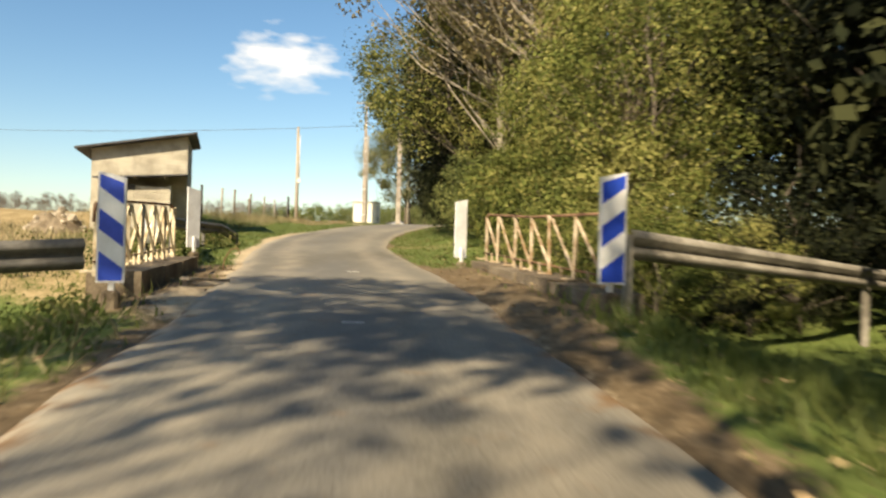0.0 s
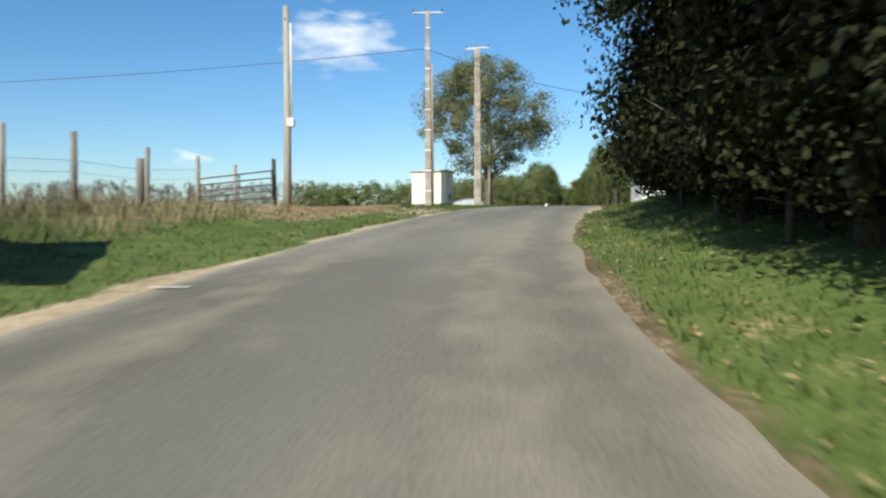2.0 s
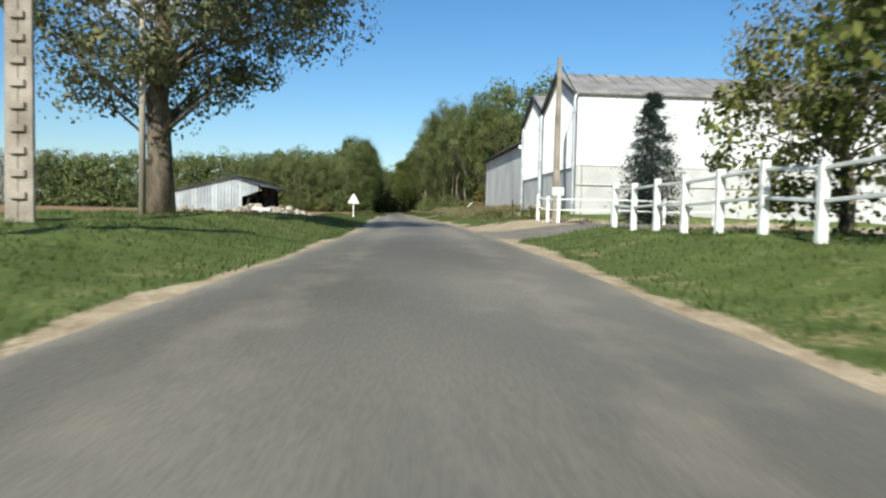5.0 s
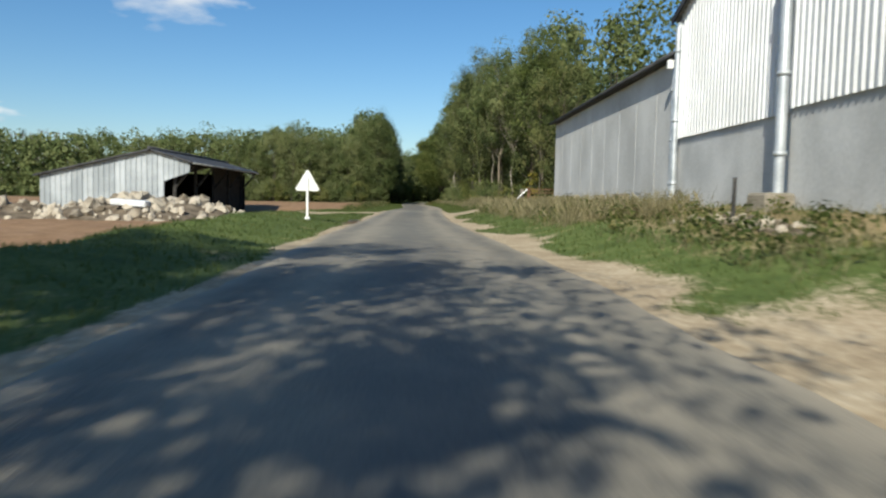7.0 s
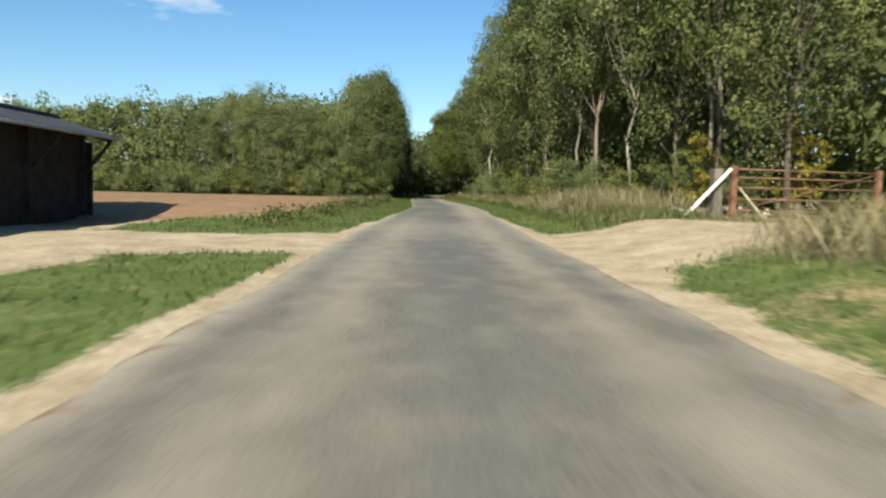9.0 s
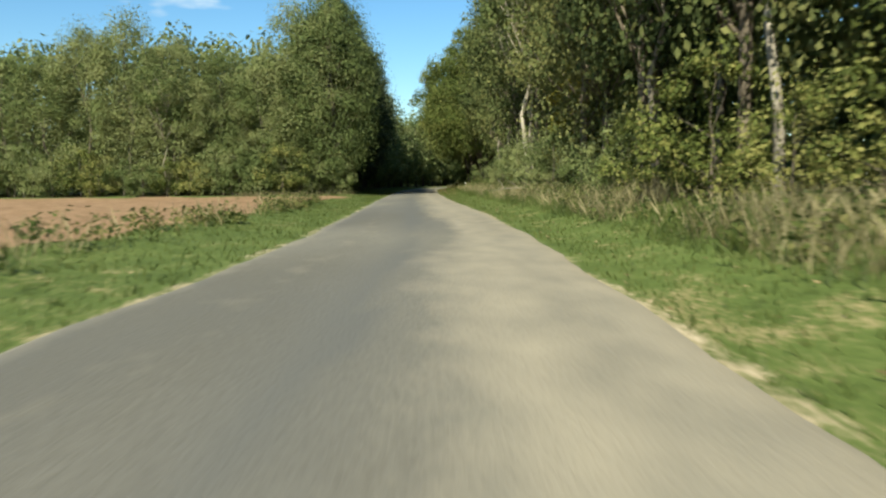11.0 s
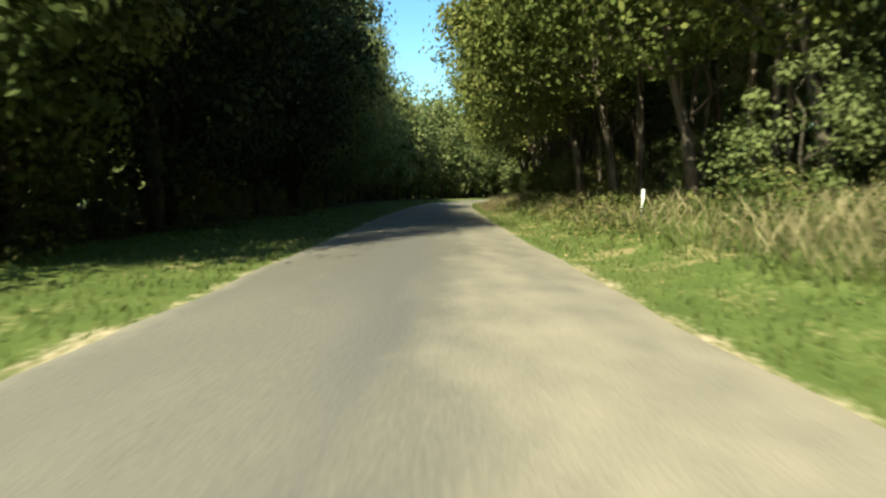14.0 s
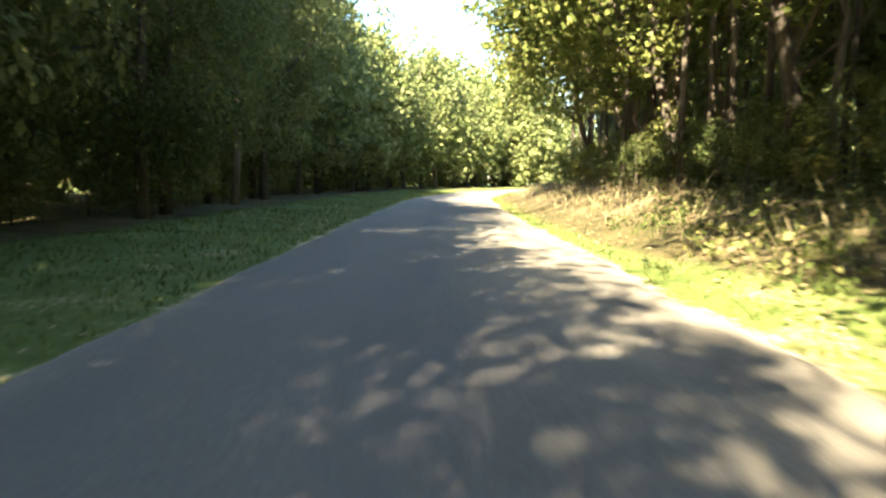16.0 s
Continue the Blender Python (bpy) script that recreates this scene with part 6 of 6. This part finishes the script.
# ---- stones and rubble ----
def stone_mesh(seed):
    rng = np.random.default_rng(seed)
    bm = bmesh.new()
    bmesh.ops.create_icosphere(bm, subdivisions=1, radius=0.5)
    s = rng.uniform(0.6, 1.2, 3)
    for v in bm.verts:
        k = rng.uniform(0.75, 1.2)
        v.co = Vector((v.co.x * s[0] * k, v.co.y * s[1] * k, v.co.z * s[2] * 0.75 * k))
    me = bpy.data.meshes.new("stone")
    bm.to_mesh(me)
    bm.free()
    me.materials.append(LIMESTONE)
    return me


STONES = [stone_mesh(i) for i in range(8)]


def rubble_heap(name, cx, cy, wx, wy, high, count, label, seed, big=0.55):
    rng = random.Random(seed)
    t = thing(name, pose(cx, cy, gz(cx, cy)), label, "rubble heap")
    n = 40
    verts, faces = [], []
    for j in range(n + 1):
        for i in range(n + 1):
            x, y = (2 * i / n - 1), (2 * j / n - 1)
            r = max(0, 1 - (x * x + y * y))
            z = high * (r ** 0.7) * (0.75 + 0.35 * noise.noise((x * 3 + seed, y * 3, 0))) - 0.1
            verts.append((x * wx, y * wy, z))
    for j in range(n):
        for i in range(n):
            a = j * (n + 1) + i
            faces.append((a, a + 1, a + n + 2, a + n + 1))
    # Mound coloured dark to stand in for shade between the stones.
    part("mound", mesh_of("mound", verts, faces, MUD_AND_GAP, True), t)
    for i in range(count):
        a, r = rng.uniform(0, 6.28), rng.random() ** 0.6
        x, y = math.cos(a) * r, math.sin(a) * r
        z = high * max(0, 1 - r * r) ** 0.7 * (0.75 + 0.35 * noise.noise((x * 3 + seed, y * 3, 0))) - 0.1
        s = rng.uniform(0.12, big) * (1.2 if rng.random() < 0.15 else 0.8)
        m = Matrix.Translation((x * wx, y * wy, z + 0.1 * s)) @ Euler((rng.uniform(0, 6), rng.uniform(0, 6), rng.uniform(0, 6))).to_matrix().to_4x4() @ Matrix.Scale(s, 4)
        part("stone", rng.choice(STONES), t, m=m)


rubble_heap("rubble_heap", -11.9, 129.0, 4.3, 4.6, 1.3, 300, "heap of pale limestone rubble beside the field track", 1, 0.85)
rubble_heap("rubble_heap", -18.7, 128.2, 4.5, 3.0, 1.1, 200, "overgrown heap of pale limestone rubble", 2, 0.7)
rubble_heap("rubble_heap", -12.7, 23.3, 1.2, 0.9, 1.0, 46, "low heap of broken pale stones at the block shed's side", 11, 0.5)
rubble_heap("rubble_heap", 7.2, 126.5, 1.5, 9.0, 0.35, 130, "low strip of stones and earth along the store wall", 3, 0.35)
rubble_heap("rubble_heap", 7.6, 139.0, 1.6, 5.0, 0.4, 90, "low stony mound in the weeds", 4, 0.35)
rubble_heap("rubble_heap", 7.2, 101.2, 1.6, 0.8, 0.2, 60, "scattered pale stones at the white fence's foot", 5, 0.3)
rubble_heap("rubble_heap", 9.0, 156.0, 4.0, 1.0, 0.35, 80, "row of pale stones behind the rusty gate", 6, 0.35)
rubble_heap("rubble_heap", 4.35, 131.0, 0.6, 2.8, 0.3, 70, "pale broken stones spilling from the weedy bank", 8, 0.32)
rubble_heap("rubble_heap", 4.6, 138.5, 0.6, 3.4, 0.3, 70, "pale broken stones spilling from the weedy bank", 9, 0.32)
rubble_heap("rubble_heap", 4.3, 124.6, 0.5, 2.8, 0.25, 60, "pale broken stones spilling from the weedy bank", 10, 0.3)
rubble_heap("rubble_heap", 6.3, 111.6, 1.0, 2.8, 0.24, 90, "tumbled pale stones below the barn downpipe", 7, 0.4)
slab = tagged(new("old_trough", box_mesh("old_trough", (1.45, 0.45, 0.24), SIGN_BACK, 0.04)), "white painted trough lying on the rubble", "trough")
slab.matrix_basis = pose(-11.5, 125.9, gz(-11.5, 125.9) + 0.72, 4, 3, -6)

for x, y, sx, sy, sz, r in ((8.0, 126.6, 0.45, 0.9, 0.55, 4), (8.05, 130.4, 0.4, 0.7, 0.5, -5), (8.0, 136.2, 0.45, 1.1, 0.6, 2), (8.1, 141.4, 0.4, 0.8, 0.5, 7)):
    ob = tagged(new("concrete_block", box_mesh("concrete_block", (sx, sy, sz), OLD_CONCRETE, 0.03)), "low grey concrete block at the store wall's foot", "concrete block", "concrete blocks")
    ob.matrix_basis = pose(x, y, gz(x, y) + 0.12 + sz * 0.2, 0, 0, r)
stake = tagged(new("wall_stake", tube_mesh("wall_stake", [(0, 0, -0.3), (0.02, 0, 0.95)], [0.05, 0.04], BLACK_WOOD, 8)), "dark wooden stake among the weeds before the barn", "stake")
stake.matrix_basis = pose(5.9, 110.9, gz(5.9, 110.9))
lamp = thing("floodlight", pose(8.2, 121.4, 5.9), "small white floodlight under the store's eave", "floodlight")
part("housing", box_mesh("housing", (0.2, 0.16, 0.3), SIGN_WHITE, 0.02, (-0.12, 0, 0)), lamp)
part("bracket", box_mesh("bracket", (0.35, 0.05, 0.06), GALV, 0.006, (0.15, 0, 0.1)), lamp)
plank = tagged(new("loose_plank", box_mesh("loose_plank", (0.75, 0.16, 0.04), OLD_WOOD, 0.008)), "weathered plank lying in the dirt by the bridge", "plank")
plank.matrix_basis = pose(0.55, 6.05, float(road_z(6.05)) + 0.06, 0, 3, 66)
rod = tagged(new("bent_rod", tube_mesh("bent_rod", [(0, 0, 0), (0.02, 0, 0.2), (0.1, 0.05, 0.36), (0.22, 0.1, 0.4), (0.27, 0.12, 0.3)], [0.011] * 5, RUST, 6)), "bent rusty iron rod sticking out of the kerb", "rod")
rod.matrix_basis = pose(-0.28, 8.75, float(road_z(8.75)) - 0.02, 0, 0, -20)

# ---- road marks ----
def bay_outline(k=44):
    pts = []
    for i in range(k):
        a = 2 * math.pi * i / k
        r = 1 + 0.07 * noise.noise((3 * math.cos(a), 3 * math.sin(a), 4))
        x, y = 4.9 + 3.6 * r * math.copysign(abs(math.cos(a)) ** 0.6, math.cos(a)), 91.3 + 3.3 * r * math.copysign(abs(math.sin(a)) ** 0.6, math.sin(a))
        pts.append((x, y))
    return pts


edge = bay_outline()
bay_v, bay_f = [], []
for i in range(1, 9):
    for px, py in edge:
        x, y = 4.9 + (px - 4.9) * i / 8, 91.3 + (py - 91.3) * i / 8
        on_road = 1 - float(smooth01(abs(x - float(road_x(y))) - float(half(y)), -0.3, 0.5))
        bay_v.append((x, y, on_road * (float(road_z(y)) + 0.03) + (1 - on_road) * (gz(x, y) + 0.045) - 0.07 * (i == 8)))
k = len(edge)
for i in range(7):
    bay_f += [(i * k + j, (i + 1) * k + j, (i + 1) * k + (j + 1) % k, i * k + (j + 1) % k) for j in range(k)]
bay_f.append(tuple(range(k)))
bay = mesh_of("yard_bay", bay_v, bay_f, bpy.data.materials["dusty_asphalt"], True)
for name, v in (("dust", 0.5), ("patch", 0.4), ("mud", 0.1)):
    bay.attributes.new(name, "FLOAT", "POINT").data.foreach_set("value", [v] * len(bay.vertices))
tagged(new("pavement_bay", bay), "worn grey asphalt bay joining the road and the yard", "pavement", kind="structure")
apron = mesh_of("yard_apron", [(6.6, 95.6, 0), (14.5, 95.2, 0), (14.8, 98.8, 0), (9.0, 99.3, 0), (6.4, 98.6, 0)], [(0, 1, 2, 3, 4)], ASPHALT)
for v in apron.vertices:
    v.co.z = gz(v.co.x, v.co.y) + 0.06
tagged(new("pavement_apron", apron), "patch of old grey asphalt in the sandy yard entrance", "pavement", kind="structure")
for x, y, w, l in ((2.0, 8.8, 0.1, 0.05), (3.3, 2.7, 0.1, 0.035), (-4.72, 29.56, 0.2, 0.06)):
    z = float(road_z(y))
    me = mesh_of("road_mark", [(-w, -l, 0), (w, -l, 0), (w, l, 0.004), (-w, l, 0.004)], [(0, 1, 2, 3)], WORN_MARK)
    ob = tagged(new("road_mark", me), "short worn pale mark on the asphalt", "road mark", "road marks")
    ob.matrix_basis = pose(x, y, z + 0.022, 2.0, 0, 12)


def pool(name, x, y, wx, wy, material, lift, label, cat):
    """A flat irregular patch in the wheel rut."""
    k = 48
    level = float(road_z(y)) - 0.035 + lift
    ring = []
    for i in range(k):
        a = 2 * math.pi * i / k
        r = 0.8 + 0.35 * noise.noise((math.cos(a) * 1.3, math.sin(a) * 1.3, x)) + 0.25 * noise.noise((math.cos(a) * 5, math.sin(a) * 5, y))
        ring.append((x + wx * r * math.cos(a), y + wy * r * math.sin(a), level))
    me = mesh_of(name, [(x, y, level)] + ring, [(0, i + 1, (i + 1) % k + 1) for i in range(k)], material)
    tagged(new(name, me), label, cat)


pool("mud_patch", -2.98, 128.1, 0.27, 1.15, WET_MUD, 0.0, "patch of dark wet mud at the road's edge", "mud")
pool("mud_patch", 1.2, 205.2, 0.24, 0.9, WET_MUD, 0.012, "dark damp patch at the road's edge", "mud")
pool("puddle", -3.0, 127.75, 0.12, 0.36, PUDDLE, 0.004, "small shallow puddle in mud at the road's edge", "puddle")


def fallen_branch(x, y, length, turn, seed):
    rng = random.Random(seed)
    g = gz(x, y)
    t = thing("fallen_branch", pose(x, y, g, 0, 0, turn), "dead grey branch lying in the verge weeds", "branch", "fallen branches")
    pts = [(length * f, 0.15 * math.sin(5 * f + seed), 0.08 + 0.35 * f * (1 - f) + rng.uniform(0, 0.08)) for f in (0, 0.2, 0.4, 0.6, 0.8, 1.0)]
    part("stem", tube_mesh("stem", pts, [0.036, 0.033, 0.028, 0.023, 0.016, 0.008], BARK_GREY, 7), t)
    for i in range(4):
        a = Vector(pts[1 + i])
        b = a + Vector((rng.uniform(0.2, 0.6), rng.uniform(-0.6, 0.6), rng.uniform(0.1, 0.5)))
        part("twig", tube_mesh("twig", [a, a.lerp(b, 0.5) + Vector((0, 0, 0.05)), b], [0.014, 0.01, 0.004], BARK_GREY, 5), t)


for x, y, length, turn, seed in ((5.0, 190.6, 2.6, 25, 1), (4.6, 193.2, 2.2, 60, 2), (5.4, 196.0, 2.8, 150, 3), (4.9, 199.5, 1.9, 100, 4), (5.2, 205.0, 2.2, 40, 5)):
    fallen_branch(x, y, length, turn, seed)
for x, y, h in ((3.05, 228.5, 0.62),):
    g = gz(x, y)
    ob = tagged(new("verge_stake", tube_mesh("verge_stake", [(0, 0, -0.2), (0, 0, h - 0.03), (0.01, 0, h)], [0.032, 0.032, 0.015], WHITE_PAINT, 8)), "short white painted stake in the verge grass", "stake", "verge stakes")
    ob.matrix_basis = pose(x, y, g, 3, 2, 0)


# ---- grass and weeds ----
def tufts(xs, ys, height, wide, rng, lean=0.35):
    n = len(xs)
    z = land(xs, ys)
    a = rng.random(n) * 6.28
    d = np.stack([np.cos(a), np.sin(a), np.zeros(n)], -1)
    base = np.stack([xs, ys, z - 0.02], -1)
    h = (height * (0.5 + rng.random(n)))[:, None]
    tip = base + np.array([0, 0, 1.0]) * h + rng.normal(size=(n, 3)) * np.array([1, 1, 0.1]) * h * lean
    mid = (base + tip) / 2 + np.array([0, 0, 0.08]) * h
    w = wide * (0.6 + 0.8 * rng.random((n, 1)))
    return np.stack([base - d * w, base + d * w, mid + d * w * 0.9, tip], 1)


def scatter(y0, y1, d0, d1, side, density, rng, patch=0.0, wild=False):
    n = int((y1 - y0) * (d1 - d0) * density)
    ys = rng.uniform(y0, y1, n)
    d = d0 + (d1 - d0) * rng.random(n)
    xs = road_x(ys) + side * (d + half(ys) - HALF)
    keep = np.ones(n, bool)
    dry, soil, litter, earth, gravel = covers(xs, ys)
    keep &= (litter < 0.35 + 0.5 * rng.random(n)) | (ys < 222) | wild
    keep &= (earth < 0.45 + 0.4 * rng.random(n)) & (gravel < 0.45 + 0.2 * rng.random(n)) & (soil < 0.5) & ((dry < 0.7 + 0.5 * rng.random(n)) | (ys < 38) | (ys > 60))
    if patch:
        keep &= wobble(xs, ys, patch, 5) + 0.6 * rng.normal(size=n) > 0.0
    return xs[keep], ys[keep]


def make_grass():
    rng = np.random.default_rng(21)
    for y0, y1 in ((-6, 60), (60, 150), (150, 300)):
        q = []
        for side in (-1, 1):
            q.append(tufts(*scatter(y0, y1, 2.0, 5.5, side, 80, rng), 0.075, 0.012, rng))
            q.append(tufts(*scatter(y0, y1, 5.5, 9.0, side, 30, rng), 0.1, 0.016, rng))
        if y0 < 0:
            q.append(tufts(*scatter(-2, 5.5, 2.5, 5.5, 1, 160, rng), 0.2, 0.012, rng))
            q.append(tufts(*scatter(-3, 5, 2.6, 5.0, -1, 120, rng), 0.17, 0.012, rng))
        if y0 == 150:
            q.append(tufts(*scatter(150, 228, 3.3, 6.8, 1, 95, np.random.default_rng(15), 0.5, True), 0.3, 0.009, np.random.default_rng(16)))
            q.append(tufts(*scatter(228, 254, 2.9, 6.6, 1, 24, np.random.default_rng(5), 0.7, True), 0.22, 0.01, np.random.default_rng(6)))
        me = quads_mesh("grass", np.concatenate(q), GRASS)
        tagged(new("grass", me), "short green verge grass beside the road", "grass", kind="stuff")
    q = [tufts(*scatter(8, 46, 6.5, 14, -1, 22, rng), 0.25, 0.01, rng), tufts(*scatter(104, 156, 3.7, 8.2, 1, 80, rng, 0.8), 0.2, 0.005, rng, 0.3),
         tufts(*scatter(118, 145, 5.0, 8.2, 1, 90, rng, 0.9), 0.5, 0.0035, rng, 0.25), tufts(*scatter(120, 133, 9, 22, -1, 26, rng, 0.6), 0.4, 0.006, rng), tufts(*scatter(154, 228, 3.6, 6.4, 1, 150, rng, 0.7), 0.4, 0.005, rng, 0.3),
         tufts(*scatter(164, 200, 4.0, 5.2, -1, 60, rng, 0.5), 0.42, 0.005, rng, 0.25), tufts(*scatter(-4, 6, 2.2, 3.6, -1, 60, rng, 0.8), 0.16, 0.008, rng, 0.6),
         tufts(*scatter(-5, 60, 2.0, 2.8, 1, 30, rng, 0.9), 0.05, 0.01, rng, 0.8), tufts(*scatter(155, 167, 4.2, 9.5, 1, 120, rng, 0.4), 0.7, 0.006, rng, 0.2), tufts(*scatter(31, 47, 4.6, 8.0, -1, 120, rng, 0.6), 0.34, 0.006, rng, 0.25)]
    q.append(tufts(*scatter(116, 145, 4.0, 7.8, 1, 170, np.random.default_rng(31), 0.6), 0.5, 0.0035, np.random.default_rng(32), 0.32))
    q.append(tufts(*scatter(214.5, 219.5, 4.0, 12, -1, 45, np.random.default_rng(33), 0.5), 0.34, 0.005, np.random.default_rng(34), 0.2))
    q.append(tufts(*scatter(226, 285, 3.2, 6.6, 1, 30, np.random.default_rng(8), 0.9, True), 0.3, 0.006, np.random.default_rng(9), 0.3))
    tagged(new("dry_grass", quads_mesh("dry_grass", np.concatenate(q), DRYGRASS)), "tall dry straw-coloured grass", "grass", kind="stuff")
    cs = []
    for a in (scatter(104, 143, 3.9, 7.8, 1, 1.9, rng, 0.5), scatter(9, 30, 4.0, 8.0, -1, 0.7, rng, 0.6), scatter(9.5, 19, 2.9, 5.6, -1, 4.5, rng, 0.5), scatter(156, 256, 3.6, 6.2, 1, 1.8, rng, 0.6), scatter(118, 128, 8, 22, -1, 1.3, rng, 0.6), scatter(150, 200, 3.9, 5.4, -1, 4.0, rng, 0.4), scatter(3.5, 9, 2.7, 4.5, -1, 3, rng), scatter(10.5, 13, 2.4, 3.2, 1, 1.5, rng, 0.8), scatter(222, 250, 4.5, 6.0, -1, 1.0, rng, 0.6)):
        cs.append(np.stack([*a, land(*a) + 0.18], -1))
    for y0, y1, d0, d1, n, up in ((186, 228, 4.2, 6.6, 2.2, 0.25), (196, 226, 4.6, 6.8, 1.6, 0.55), (119, 145, 5.4, 8.0, 1.3, 0.18), (122, 143, 6.4, 8.0, 0.5, 0.45), (226, 256, 3.1, 6.8, 3.6, 0.02)):
        a = scatter(y0, y1, d0, d1, 1, n, rng, 0.5, True)
        cs.append(np.stack([*a, land(*a) + up], -1))
    cs = np.concatenate(cs)
    tagged(new("weeds", quads_mesh("weeds", leaves(cs, 0.2 + 0.32 * rng.random(len(cs)), 70, 0.045, rng), WEED)), "low green and brown weeds on the banks", "weeds", kind="stuff")
    # Fallen leaves on the verges.
    q = []
    for a, n in (((8, 62, 1.95, 4.6, 1), 16.0), ((-6, 10, 2.0, 3.4, -1), 14.0), ((-6, 12, 2.0, 3.6, 1), 14.0), ((12, 36, 2.0, 4.5, -1), 1.0), ((86, 104, 2.0, 6.0, -1), 6.0), ((160, 225, 2.0, 4.2, 1), 3.0), ((225, 285, 2.2, 6.0, 1), 26.0), ((222, 285, 1.9, 4.5, -1), 8.0)):
        k = int((a[1] - a[0]) * (a[3] - a[2]) * n)
        ys = rng.uniform(a[0], a[1], k)
        xs = road_x(ys) + a[4] * (rng.uniform(a[2], a[3], k) + half(ys) - HALF)
        p = np.stack([xs, ys, land(xs, ys) + 0.05], -1)
        q.append(leaves(p, np.full(k, 0.02), 1, 0.033, rng, 2.0, 0.1))
    tagged(new("fallen_leaves", quads_mesh("fallen_leaves", np.concatenate(q), FALLEN)), "brown fallen leaves scattered on the verges", "fallen leaves", kind="stuff")


make_grass()


# ---- sky ----
def cloud(name, direction, wide, high, far, seed, density):
    m = bpy.data.materials.new("cloud_glow_card")
    m.use_nodes = True
    n, l = m.node_tree.nodes, m.node_tree.links
    n.remove(n["Principled BSDF"])
    tc = n.new("ShaderNodeTexCoord")
    nt = n.new("ShaderNodeTexNoise")
    nt.inputs["Scale"].default_value, nt.inputs["Detail"].default_value, nt.inputs["Roughness"].default_value = 1.5, 5.0, 0.5
    off = n.new("ShaderNodeMapping")
    off.inputs["Location"].default_value = (seed, 0, 0)
    off.inputs["Scale"].default_value = (1.2, 2.0, 1.0)
    l.new(tc.outputs["Object"], off.inputs["Vector"])
    l.new(off.outputs["Vector"], nt.inputs["Vector"])
    ln = n.new("ShaderNodeVectorMath")
    ln.operation = "LENGTH"
    l.new(tc.outputs["Object"], ln.inputs[0])
    fall = n.new("ShaderNodeMath")
    fall.operation = "MULTIPLY_ADD"
    l.new(ln.outputs["Value"], fall.inputs[0])
    fall.inputs[1].default_value = -0.62
    fall.inputs[2].default_value = density
    add = n.new("ShaderNodeMath")
    add.operation = "ADD"
    l.new(nt.outputs["Fac"], add.inputs[0])
    l.new(fall.outputs[0], add.inputs[1])
    mr = n.new("ShaderNodeMapRange")
    mr.inputs["From Min"].default_value, mr.inputs["From Max"].default_value = 0.42, 0.9
    l.new(add.outputs[0], mr.inputs["Value"])
    em = n.new("ShaderNodeEmission")
    sep = n.new("ShaderNodeSeparateXYZ")
    l.new(tc.outputs["Object"], sep.inputs["Vector"])
    # Ramp paints a shaded grey underside and a sunlit top into the glow.
    tone = n.new("ShaderNodeValToRGB")
    tone.color_ramp.elements[0].position, tone.color_ramp.elements[0].color = 0.1, (0.62, 0.68, 0.78, 1)
    tone.color_ramp.elements[1].position, tone.color_ramp.elements[1].color = 0.55, (1.0, 0.98, 0.95, 1)
    lift = n.new("ShaderNodeMath")
    lift.operation = "MULTIPLY_ADD"
    l.new(sep.outputs["Y"], lift.inputs[0])
    lift.inputs[1].default_value, lift.inputs[2].default_value = 0.5, 0.5
    l.new(lift.outputs[0], tone.inputs["Fac"])
    l.new(tone.outputs["Color"], em.inputs["Color"])
    em.inputs["Strength"].default_value = 0.76
    tr = n.new("ShaderNodeBsdfTransparent")
    mx = n.new("ShaderNodeMixShader")
    l.new(mr.outputs["Result"], mx.inputs["Fac"])
    l.new(tr.outputs["BSDF"], mx.inputs[1])
    l.new(em.outputs["Emission"], mx.inputs[2])
    l.new(mx.outputs["Shader"], n["Material Output"].inputs["Surface"])
    me = mesh_of(name, [(-1, -1, 0), (1, -1, 0), (1, 1, 0), (-1, 1, 0)], [(0, 1, 2, 3)], m)
    ob = new(name, me)
    d = Vector(direction).normalized()
    eye = Vector((0, 30, 0))
    p = eye + d * far
    ob.matrix_world = look(p, eye) @ Matrix.Diagonal((wide, high, 1, 1))
    ob.visible_shadow = False
    tagged(ob, "small white fair-weather cloud far off", "cloud", "clouds", kind="structure")


cloud("backdrop_cloud", (-1455, 4546, 1190), 250, 150, 2600, 3.0, 0.38)
cloud("backdrop_cloud", (-2386, 4371, 445), 130, 55, 2600, 8.0, 0.22)
